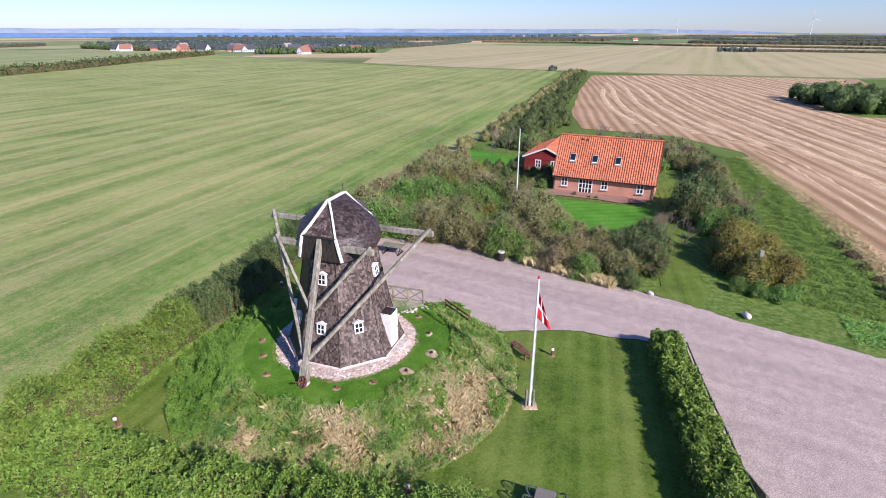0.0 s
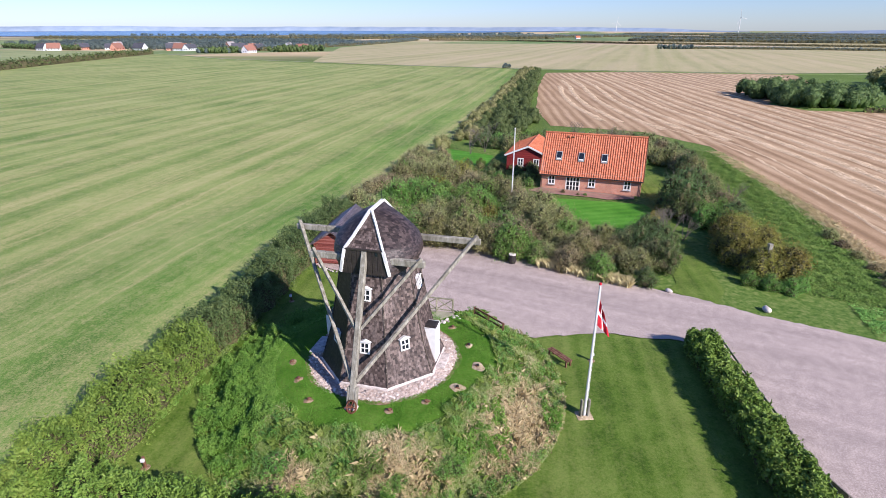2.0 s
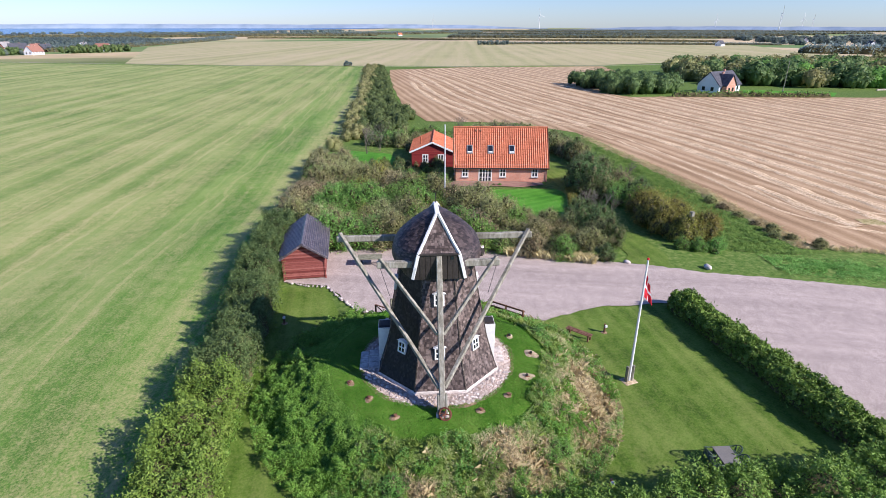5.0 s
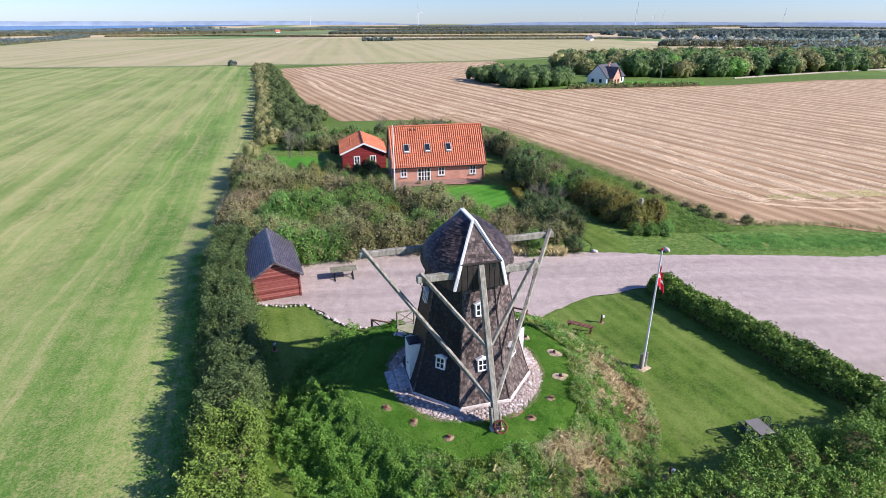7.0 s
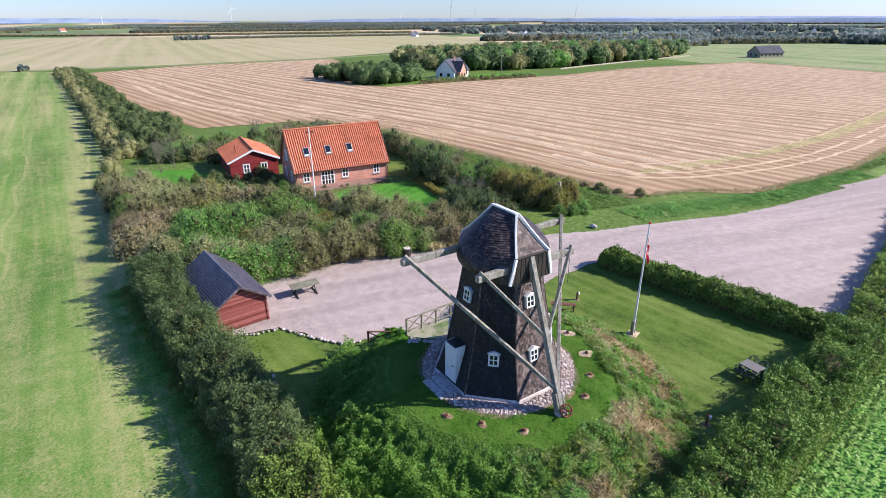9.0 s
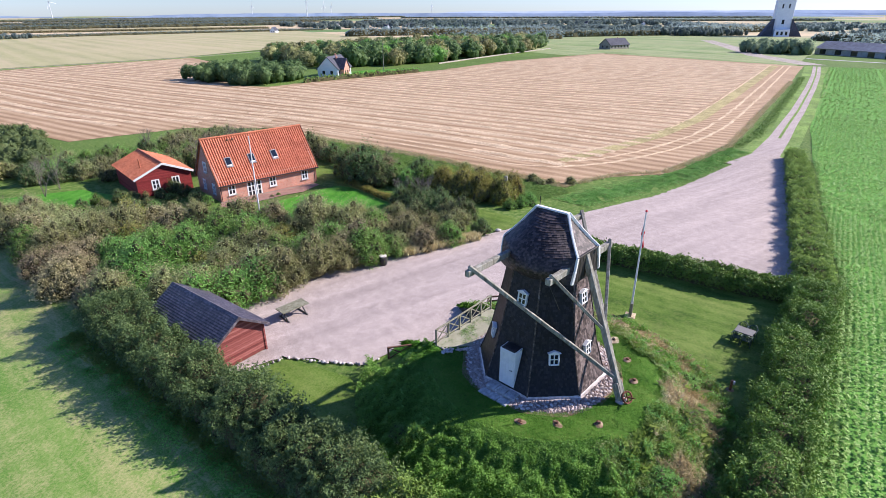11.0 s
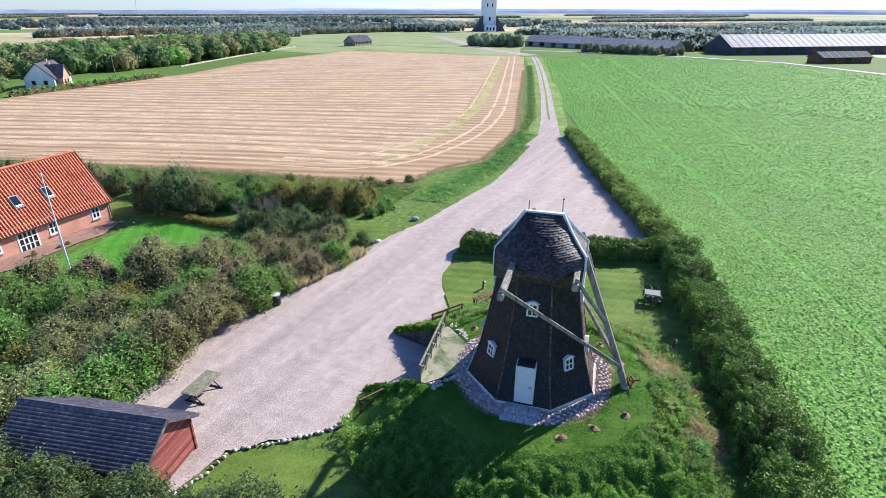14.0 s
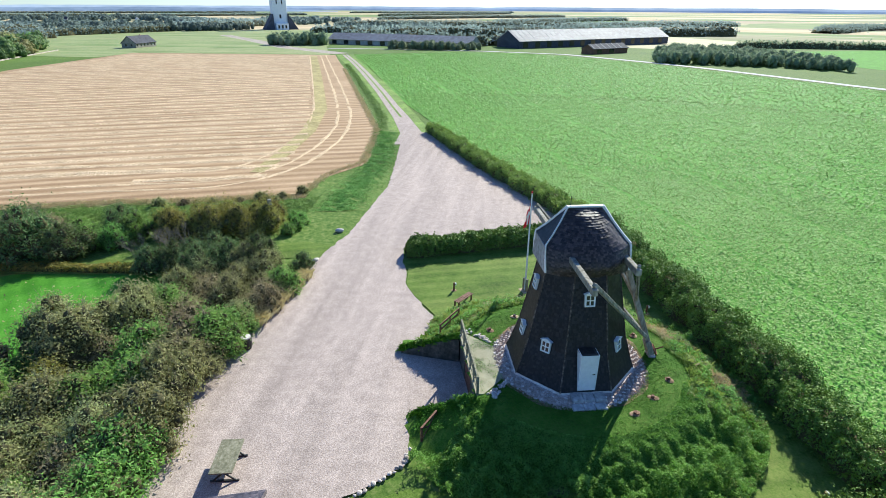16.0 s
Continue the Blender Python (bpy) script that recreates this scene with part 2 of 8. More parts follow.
M_road = speckled("pale_road", (0.36, 0.34, 0.31), (0.48, 0.46, 0.42), (0.58, 0.56, 0.52), 1.5, 0.85, 0.1)
M_soil = speckled("bare_soil", (0.16, 0.10, 0.06), (0.27, 0.18, 0.11), (0.40, 0.30, 0.2), 8.0, 0.95, 0.2, 0.1, 0.6, 0.03)
M_sand = speckled("sandy_patch", (0.3, 0.22, 0.13), (0.47, 0.36, 0.23), (0.6, 0.5, 0.36), 10.0, 0.95, 0.2, 0.1, 0.5, 0.02)
M_leaf_hedge = foliage("hedge_leaves", ((0.22, (0.045, 0.105, 0.016)), (0.5, (0.16, 0.285, 0.046)), (0.78, (0.285, 0.395, 0.088))), 0.6, 0.22, 0.1)
M_leaf_green = foliage("green_leaves", ((0.22, (0.084, 0.18, 0.041)), (0.5, (0.21, 0.372, 0.084)), (0.78, (0.396, 0.576, 0.15))), 0.6, 0.22, 0.5)
M_leaf_olive = foliage("olive_leaves", ((0.22, (0.14, 0.162, 0.062)), (0.5, (0.336, 0.353, 0.14)), (0.78, (0.582, 0.538, 0.263))), 0.6, 0.22, 0.42)
M_leaf_brown = foliage("brown_leaves", ((0.22, (0.178, 0.151, 0.081)), (0.5, (0.4, 0.329, 0.178)), (0.78, (0.626, 0.513, 0.319))), 0.6, 0.22, 0.42)
M_leaf_yellow = foliage("yellowing_leaves", ((0.22, (0.138, 0.165, 0.041)), (0.5, (0.317, 0.309, 0.068)), (0.78, (0.55, 0.44, 0.123))))
M_leaf_dark = foliage("dark_leaves", ((0.22, (0.055, 0.098, 0.034)), (0.5, (0.135, 0.205, 0.070)), (0.78, (0.26, 0.32, 0.116))))
M_nettle = foliage("tall_weeds", ((0.22, (0.08, 0.20, 0.03)), (0.5, (0.19, 0.39, 0.065)), (0.78, (0.34, 0.54, 0.12))))
M_blade = foliage("tall_grass", ((0.22, (0.13, 0.23, 0.04)), (0.5, (0.25, 0.36, 0.08)), (0.78, (0.43, 0.47, 0.16))))
M_dry = foliage("dry_grass", ((0.22, (0.40, 0.32, 0.16)), (0.5, (0.60, 0.50, 0.28)), (0.78, (0.76, 0.66, 0.41))), 0.7, 0.1, 0.15)
M_beetleaf = foliage("beet_leaves", ((0.22, (0.20, 0.40, 0.082)), (0.5, (0.285, 0.525, 0.122)), (0.78, (0.39, 0.625, 0.18))), 0.6, 0.15, 0.15, 0.2)
# Far and middle-distance leaves, lifted and greyed: distance haze in the leaf colour.
M_leaf_far_haze = foliage("hazed_distant_leaves", ((0.22, (0.16, 0.215, 0.20)), (0.5, (0.245, 0.31, 0.285)), (0.78, (0.36, 0.425, 0.38))), 0.7, 0.1, 0.68)
M_leaf_mid_haze = foliage("hazed_plantation_leaves", ((0.22, (0.15, 0.20, 0.12)), (0.5, (0.27, 0.34, 0.20)), (0.78, (0.42, 0.48, 0.29))), 0.7, 0.1, 0.45)
M_palegrass = foliage("pale_grass", ((0.22, (0.18, 0.25, 0.075)), (0.5, (0.32, 0.38, 0.14)), (0.78, (0.50, 0.51, 0.26))), 0.7, 0.1, 0.15)
M_verge = foliage("verge_plants", ((0.22, (0.09, 0.21, 0.04)), (0.5, (0.185, 0.35, 0.075)), (0.78, (0.34, 0.49, 0.14))), 0.7, 0.1, 0.12)
M_shortgrass = foliage("short_grass", ((0.22, (0.045, 0.13, 0.012)), (0.5, (0.09, 0.225, 0.022)), (0.78, (0.17, 0.31, 0.05))), 0.7, 0.1, 0.1)
# Twig-brown core, kept dark so that gaps between leaves look shaded.
M_gap_shade = speckled("twig_brown_gap_shade", (0.055, 0.055, 0.025), (0.10, 0.092, 0.046), (0.16, 0.14, 0.075), 6.0, 0.95, 0.2, 0.05)
M_bark = speckled("grey_bark", (0.09, 0.075, 0.055), (0.17, 0.145, 0.115), (0.27, 0.24, 0.2), 12.0, 0.9, 0.2)
# Mill shingles in two tones: the sides' light and shade are in the colour.
M_shingle_lit = shingled("weathered_lit_side_shingles", (0.04, 0.029, 0.026), (0.092, 0.066, 0.058), (0.19, 0.142, 0.124), 0.6, (0.42, 0.335, 0.30), 0.55, 0.25, 0.0)
M_shingle_shade = shingled("tarred_shaded_side_shingles", (0.004, 0.004, 0.005), (0.009, 0.008, 0.010), (0.026, 0.022, 0.023), 0.45, (0.16, 0.14, 0.135), 0.07, 0.3, 0.0)
M_corner = speckled("worn_tarred_batten", (0.03, 0.023, 0.018), (0.075, 0.058, 0.046), (0.24, 0.20, 0.17), 7.0, 0.7, 0.2)
M_capshingle = shingled("tarred_cap_shingles", (0.022, 0.016, 0.016), (0.05, 0.036, 0.034), (0.10, 0.072, 0.066), 0.5, (0.17, 0.14, 0.13), 0.2, 0.4, 0.0)
M_black = plain("tarred_boards", (0.035, 0.028, 0.024), 0.6, 0, 0.4, 0.4, 9)
M_white = plain("white_paint", (0.80, 0.79, 0.76), 0.55, 0, 0.4, 0.06, 5)
M_greywood = speckled("weathered_oak", (0.16, 0.145, 0.11), (0.27, 0.25, 0.20), (0.40, 0.38, 0.32), 6.0, 0.85, 0.15, 0.2, 0.4, 0.01, 0.0, (1, 1, 0.3))
M_greenwood = speckled("mossy_timber", (0.13, 0.13, 0.08), (0.22, 0.21, 0.14), (0.33, 0.31, 0.23), 7.0, 0.85, 0.2)
M_brownwood = speckled("brown_stained_wood", (0.10, 0.045, 0.025), (0.19, 0.09, 0.055), (0.30, 0.16, 0.11), 6.0, 0.7, 0.2)
M_redboard = boarded("red_painted_boards", (0.14, 0.03, 0.024), (0.24, 0.062, 0.05), (0.38, 0.14, 0.115))
M_redwall = boarded("red_painted_siding", (0.17, 0.018, 0.018), (0.24, 0.028, 0.027), (0.31, 0.045, 0.04), 0.16)
M_shedroof = speckled("dark_ribbed_roofing", (0.045, 0.038, 0.046), (0.09, 0.075, 0.086), (0.22, 0.18, 0.185), 5.0, 0.38, 0.2, 0.55)
M_tile = speckled("orange_clay_tile", (0.38, 0.105, 0.05), (0.53, 0.165, 0.08), (0.63, 0.24, 0.14), 4.0, 0.7, 0.14, 0.3)
M_brick = bricked("red_brick", (0.54, 0.215, 0.14), (0.62, 0.28, 0.19), (0.56, 0.42, 0.34))
M_paving = bricked("brick_paving", (0.30, 0.16, 0.12), (0.38, 0.21, 0.16), (0.30, 0.22, 0.17), 0.2, 0.1)
M_stone = speckled("field_stone", (0.30, 0.25, 0.22), (0.47, 0.40, 0.36), (0.66, 0.58, 0.53), 5.0, 0.85, 0.25, 0.3)
M_limewash = speckled("lime_mortar", (0.50, 0.43, 0.38), (0.64, 0.57, 0.52), (0.78, 0.72, 0.68), 4.0, 0.9, 0.15)
M_concrete = speckled("mossy_concrete", (0.27, 0.255, 0.17), (0.34, 0.32, 0.22), (0.39, 0.37, 0.265), 2.0, 0.9, 0.08)
M_greystone = speckled("grey_concrete", (0.24, 0.23, 0.22), (0.36, 0.35, 0.335), (0.48, 0.47, 0.45), 4.0, 0.9, 0.2)
M_darkwall = speckled("dark_speckled_wall", (0.055, 0.06, 0.045), (0.10, 0.10, 0.08), (0.18, 0.17, 0.14), 3.0, 0.92, 0.25)
M_iron = plain("rusty_iron", (0.20, 0.075, 0.045), 0.75, 0.4, 0.4, 0.3)
M_darkmetal = plain("dark_metal", (0.05, 0.05, 0.05), 0.5, 0.6, 0.5, 0.2)
M_greenpaint = plain("dark_green_plastic", (0.05, 0.085, 0.06), 0.5, 0, 0.4, 0.2)
M_tabletop = plain("grey_tabletop", (0.19, 0.175, 0.155), 0.55, 0, 0.4, 0.12)
M_red = plain("flag_red", (0.60, 0.03, 0.045), 0.8, 0, 0.1, 0.08)
M_cloth = plain("flag_white", (0.78, 0.78, 0.78), 0.8, 0, 0.1, 0.04)
M_slate = speckled("dark_slate", (0.05, 0.05, 0.06), (0.085, 0.085, 0.10), (0.13, 0.13, 0.15), 2.0, 0.85, 0.15, 0.15)
M_fibre = speckled("fibre_cement_roof", (0.26, 0.23, 0.225), (0.34, 0.31, 0.30), (0.44, 0.41, 0.40), 0.5, 0.7, 0.15, 0.3)
M_wash = speckled("whitewash", (0.78, 0.79, 0.80), (0.84, 0.85, 0.86), (0.88, 0.88, 0.88), 0.4, 0.8, 0.04)
M_stalk = plain("pale_pole", (0.70, 0.70, 0.69), 0.5, 0, 0.4, 0.08)
# Horizon backdrop: aerial haze is put into these pale blue colours.
M_farwood_haze = speckled("hazed_distant_wood", (0.20, 0.265, 0.345), (0.25, 0.315, 0.40), (0.30, 0.365, 0.45), 0.01, 0.95, 0.15, 0.05)
M_farhill_haze = speckled("hazed_distant_hills", (0.44, 0.52, 0.60), (0.50, 0.58, 0.66), (0.56, 0.63, 0.70), 0.01, 0.95, 0.1, 0.05)
M_water, _n, _l, _p = shader("sea_water", 0.22, 0.0, 0.5)
_p.inputs["Base Color"].default_value = (0.03, 0.08, 0.17, 1)
bump(_n, _l, _p, noise_tex(_n, _l, coords(_n, _l), 0.05, 3), 0.6, 2.0)
M_glass, _n, _l, _p = shader("window_glass", 0.06, 0.0, 0.6)
_p.inputs["Base Color"].default_value = (0.015, 0.02, 0.028, 1)


def countryside():
    """Far land: a patchwork of fields in strips, rough grass near by."""
    m, n, l, p = shader("open_country", 0.9, 0.0, 0.12)
    flat = coords(n, l)
    strip = coords(n, l, (0.0048, 0.0021, 1), 24)
    vor = n.new("ShaderNodeTexVoronoi")
    vor.inputs["Scale"].default_value = 1.0
    l.new(strip, vor.inputs["Vector"])
    sep = n.new("ShaderNodeSeparateColor")
    l.new(vor.outputs["Color"], sep.inputs[0])
    crop = ramp(n, l, sep.outputs[0], ((0.0, (0.13, 0.22, 0.07)), (0.2, (0.24, 0.28, 0.11)), (0.34, (0.52, 0.40, 0.23)), (0.55, (0.60, 0.47, 0.29)), (0.66, (0.15, 0.24, 0.08)), (0.8, (0.38, 0.29, 0.19)), (0.9, (0.48, 0.40, 0.24)), (1.0, (0.13, 0.20, 0.08))))
    fine = noise_tex(n, l, flat, 2.5, 5, 0.7)
    grass = ramp(n, l, fine, ((0.36, (0.06, 0.12, 0.02)), (0.5, (0.11, 0.18, 0.035)), (0.66, (0.20, 0.24, 0.075))))
    length = n.new("ShaderNodeVectorMath")
    length.operation = "LENGTH"
    l.new(flat, length.inputs[0])
    far = ramp(n, l, maths(n, l, "DIVIDE", length.outputs["Value"], 1000.0), ((0.40, (0, 0, 0)), (0.55, (1, 1, 1))))
    tone = ramp(n, l, noise_tex(n, l, flat, 0.03, 4), ((0.3, (0.85,) * 3), (0.7, (1.15,) * 3)))
    l.new(mix(n, l, 1.0, mix(n, l, far, grass, crop), tone, "MULTIPLY"), p.inputs["Base Color"])
    bump(n, l, p, fine, 0.6, 0.08)
    return m


M_country = countryside()


# ---- builders ----
class Build:
    """Collects verts and faces of one mesh."""

    def __init__(self):
        self.v, self.f = [], []

    def add(self, verts, faces):
        k = len(self.v)
        self.v += [tuple(p) for p in verts]
        self.f += [tuple(i + k for i in q) for q in faces]
        return self

    def box(self, lo, hi, m=None, cut=0.0):
        """A box, with its long edges along x, y and z cut off by `cut`."""
        (x0, y0, z0), (x1, y1, z1) = lo, hi
        if cut <= 0:
            vs = [(x, y, z) for z in (z0, z1) for x, y in ((x0, y0), (x1, y0), (x1, y1), (x0, y1))]
            fs = [(3, 2, 1, 0), (4, 5, 6, 7), (0, 1, 5, 4), (1, 2, 6, 5), (2, 3, 7, 6), (3, 0, 4, 7)]
        else:
            c, vs = min(cut, (x1 - x0) / 3, (y1 - y0) / 3, (z1 - z0) / 3), []
            for z, e in ((z0, c), (z0 + c, 0), (z1 - c, 0), (z1, c)):
                a, b, p, q = x0 + e, x1 - e, y0 + e, y1 - e
                vs += [(a + c, p, z), (b - c, p, z), (b, p + c, z), (b, q - c, z), (b - c, q, z), (a + c, q, z), (a, q - c, z), (a, p + c, z)]
            fs = [tuple(range(7, -1, -1)), tuple(range(24, 32))]
            fs += [(8 * r + i, 8 * r + (i + 1) % 8, 8 * r + 8 + (i + 1) % 8, 8 * r + 8 + i) for r in range(3) for i in range(8)]
        return self.add([m @ Vector(p) for p in vs] if m else vs, fs)

    def rod(self, a, b, r0, r1=None, sides=8):
        a, b, r1 = Vector(a), Vector(b), r0 if r1 is None else r1
        d = (b - a).normalized()
        u = d.orthogonal().normalized()
        w = d.cross(u)
        ring = [(math.cos(2 * math.pi * i / sides), math.sin(2 * math.pi * i / sides)) for i in range(sides)]
        vs = [a + (u * c + w * s) * r0 for c, s in ring] + [b + (u * c + w * s) * r1 for c, s in ring]
        fs = [(i, (i + 1) % sides, sides + (i + 1) % sides, sides + i) for i in range(sides)]
        return self.add(vs, fs + [tuple(range(sides - 1, -1, -1)), tuple(range(sides, 2 * sides))])

    def beam(self, a, b, w, h, cut=0.02):
        """A squared timber from a to b, w wide and h high."""
        a, b = Vector(a), Vector(b)
        d = b - a
        side = d.cross(Vector((0, 0, 1)))
        side = side.normalized() if side.length > 1e-6 else Vector((1, 0, 0))
        up = side.cross(d.normalized())
        m = Matrix((side, d.normalized(), up)).transposed().to_4x4()
        m.translation = a
        return self.box((-w / 2, 0, -h / 2), (w / 2, d.length, h / 2), m, cut)

    def prism(self, outline, z0, z1):
        n = len(outline)
        vs = [(x, y, z0) for x, y in outline] + [(x, y, z1) for x, y in outline]
        return self.add(vs, [tuple(range(n - 1, -1, -1)), tuple(range(n, 2 * n))] + [(i, (i + 1) % n, n + (i + 1) % n, n + i) for i in range(n)])

    def mesh(self, name, material=None, smooth=False):
        me = bpy.data.meshes.new(name)
        me.from_pydata(self.v, [], self.f)
        me.update()
        if material:
            me.materials.append(material)
        if smooth:
            me.polygons.foreach_set("use_smooth", [True] * len(me.polygons))
        return me


def mesh_of(b, name, material, smooth=False):
    return b if isinstance(b, bpy.types.Mesh) else b.mesh(name, material, smooth)


def part(name, b, material, parent, label="", smooth=False, m=None):
    ob = new(name, mesh_of(b, name, material, smooth))
    ob.parent = parent
    if m is not None:
        ob.matrix_basis = m
    return tagged(ob, label)


def thing(name, m, label, category, group="", kind=""):
    ob = new(name)
    ob.matrix_basis = m
    return tagged(ob, label, category, group, kind)


def whole(name, b, material, label, category, group="", kind="", m=None, smooth=False):
    ob = new(name, mesh_of(b, name, material, smooth))
    if m is not None:
        ob.matrix_basis = m
    return tagged(ob, label, category, group, kind)


MILL = (-6.05, 26.75)
TOP = 1.82  # the mound's top


def smooth_step(t):
    t = min(1.0, max(0.0, t))
    return t * t * (3 - 2 * t)


def ground_z(x, y):
    """The land's height: nearly level, falling a little away from the mill."""
    d = math.hypot(x + 2, y - 27)
    return -1.25 * smooth_step((d - 20) / 28) - 0.009 * min(max(0.0, d - 48), 1000) - 0.0008 * max(0.0, d - 1048)


RECESS = [(-6.8, 32.5), (-1.9, 31.1), (0.6, 34.5), (-4.6, 36.2)]


def inside(x, y, poly):
    hit = False
    for k in range(len(poly)):
        (x0, y0), (x1, y1) = poly[k - 1], poly[k]
        if (y0 > y) != (y1 > y) and x < x0 + (y - y0) * (x1 - x0) / (y1 - y0):
            hit = not hit
    return hit


BANKS = (((-1.7, 31.0), (0.45, 33.8), 1), ((-7.0, 32.6), (-5.2, 35.2), -1))


def bank_z(x, y):
    """Grass banks behind the two wing walls, falling with them."""
    best = -1.0
    for (x0, y0), (x1, y1), side in BANKS:
        d = math.hypot(x1 - x0, y1 - y0)
        ux, uy = (x1 - x0) / d, (y1 - y0) / d
        t = ((x - x0) * ux + (y - y0) * uy) / d
        off = ((x - x0) * uy - (y - y0) * ux) * side
        if -0.3 < t < 1.08 and off > -0.3:
            top = 1.75 - 1.5 * max(0.0, t) if t < 1 else 0.25 - (t - 1)
            best = max(best, top * (1 - smooth_step(off / 1.7)))
    return best


def mound_z(x, y):
    return max(hill_z(x, y), bank_z(x, y))


def hill_z(x, y):
    r, a = math.hypot(x - MILL[0], y - MILL[1]), math.atan2(y - MILL[1], x - MILL[0])
    edge = 9.55 + 0.22 * math.sin(3 * a + 1) + 0.12 * math.sin(7 * a)
    t = (r - 5.5) / (edge - 5.5)
    lumps = 0.12 * noise.noise((x * 0.7, y * 0.7, 0.0)) * min(1.0, max(0.0, t * 2))
    return TOP * (1 - smooth_step(t * 0.92 + 0.04)) + (lumps if t < 1 else 0) if t > 0 else TOP + 0.03 * noise.noise((x, y, 3.0))


def surface_z(x, y):
    if math.hypot(x - MILL[0], y - MILL[1]) < 10.6 and not inside(x, y, RECESS):
        return max(ground_z(x, y), mound_z(x, y))
    return ground_z(x, y)


def clip_cell(poly, x0, x1, y0, y1):
    """The part of a polygon inside one cell."""
    for axis, lim, keep in ((0, x0, 1), (0, x1, -1), (1, y0, 1), (1, y1, -1)):
        out = []
        for k in range(len(poly)):
            p, q = poly[k - 1], poly[k]
            a, b = (p[axis] - lim) * keep, (q[axis] - lim) * keep
            if (a >= 0) != (b >= 0):
                s = a / (a - b)
                out.append((p[0] + s * (q[0] - p[0]), p[1] + s * (q[1] - p[1])))
            if b >= 0:
                out.append(q)
        poly = out
        if len(poly) < 3:
            return []
    return poly


def ragged(poly, step, amount):
    """The outline in short pieces, a little uneven."""
    out = []
    for k in range(len(poly)):
        (x0, y0), (x1, y1) = poly[k - 1], poly[k]
        n = max(1, int(math.hypot(x1 - x0, y1 - y0) / step))
        for i in range(n):
            x, y = x0 + (x1 - x0) * i / n, y0 + (y1 - y0) * i / n
            out.append((x + amount * noise.noise((x * 0.6 / step * 2, y * 0.6 / step * 2, 1.0)), y + amount * noise.noise((x * 0.6 / step * 2, y * 0.6 / step * 2, 7.0))))
    return out


def rounded(poly, rounds=2):
    for _ in range(rounds):
        out = []
        for k in range(len(poly)):
            (x0, y0), (x1, y1) = poly[k - 1], poly[k]
            out += [(0.75 * x0 + 0.25 * x1, 0.75 * y0 + 0.25 * y1), (0.25 * x0 + 0.75 * x1, 0.25 * y0 + 0.75 * y1)]
        poly = out
    return poly


def sheet(name, poly, lift, material, label, category, step=4.0, height=ground_z):
    """A field or yard laid on the land."""
    b = Build()
    xs, ys = [p[0] for p in poly], [p[1] for p in poly]
    index = {}
    for i in range(int(min(xs) // step), int(max(xs) // step) + 1):
        strip = clip_cell(poly, i * step, (i + 1) * step, min(ys) - 1, max(ys) + 1)
        if len(strip) < 3:
            continue
        for j in range(int(min(ys) // step), int(max(ys) // step) + 1):
            cell = clip_cell(strip, i * step, (i + 1) * step, j * step, (j + 1) * step)
            face = []
            for x, y in cell:
                key = (round(x, 3), round(y, 3))
                if key not in index:
                    index[key] = len(b.v)
                    b.v.append((x, y, height(x, y) + lift))
                if not face or face[-1] != index[key]:
                    face.append(index[key])
            if len(face) > 1 and face[0] == face[-1]:
                face.pop()
            if len(face) > 2 and len(set(face)) == len(face):
                b.f.append(tuple(face))
    return whole(name, b, material, label, category, kind="structure")


def leaves(name, at, out, size, material, extra=None, droop=0.25, slim=0.5, loose=0.42, inner=None):
    """One mesh of many small leaves at the places `at`, facing `out`."""
    rng = np.random.default_rng(len(at) + int(abs(at[:, 0].sum()) * 10) % 9973)
    n = len(at)
    nrm = out + rng.normal(0, loose, (n, 3))
    nrm /= np.linalg.norm(nrm, axis=1)[:, None] + 1e-9
    t = np.cross(nrm, rng.normal(0, 1, (n, 3)))
    t /= np.linalg.norm(t, axis=1)[:, None] + 1e-9
    s = np.cross(nrm, t)
    a, w = size[:, None], size[:, None] * slim
    v = np.empty((n, 3, 3))
    v[:, 0] = at + s * w - t * a - nrm * a * droop
    v[:, 1] = at + t * a
    v[:, 2] = at - s * w - t * a * rng.uniform(0.4, 1.0, (n, 1)) - nrm * a * droop
    v = v.reshape(-1, 3)
    tris = np.arange(n * 3).reshape(n, 3)
    if extra:
        ev, ef = np.array(extra.v), extra.f
    else:
        ev, ef = np.zeros((0, 3)), []
    me = bpy.data.meshes.new(name)
    allv = np.vstack([v, ev])
    me.vertices.add(len(allv))
    me.vertices.foreach_set("co", allv.ravel())
    loops = list(tris.ravel()) + [i + n * 3 for q in ef for i in q]
    sizes = [3] * n + [len(q) for q in ef]
    me.loops.add(len(loops))
    me.loops.foreach_set("vertex_index", np.array(loops, dtype=np.int32))
    me.polygons.add(len(sizes))
    me.polygons.foreach_set("loop_start", np.concatenate([[0], np.cumsum(sizes)[:-1]]).astype(np.int32))
    me.update(calc_edges=True)
    me.validate()
    me.materials.append(material)
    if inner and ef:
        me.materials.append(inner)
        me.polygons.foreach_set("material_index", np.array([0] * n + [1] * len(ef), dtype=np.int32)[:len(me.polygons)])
    return me


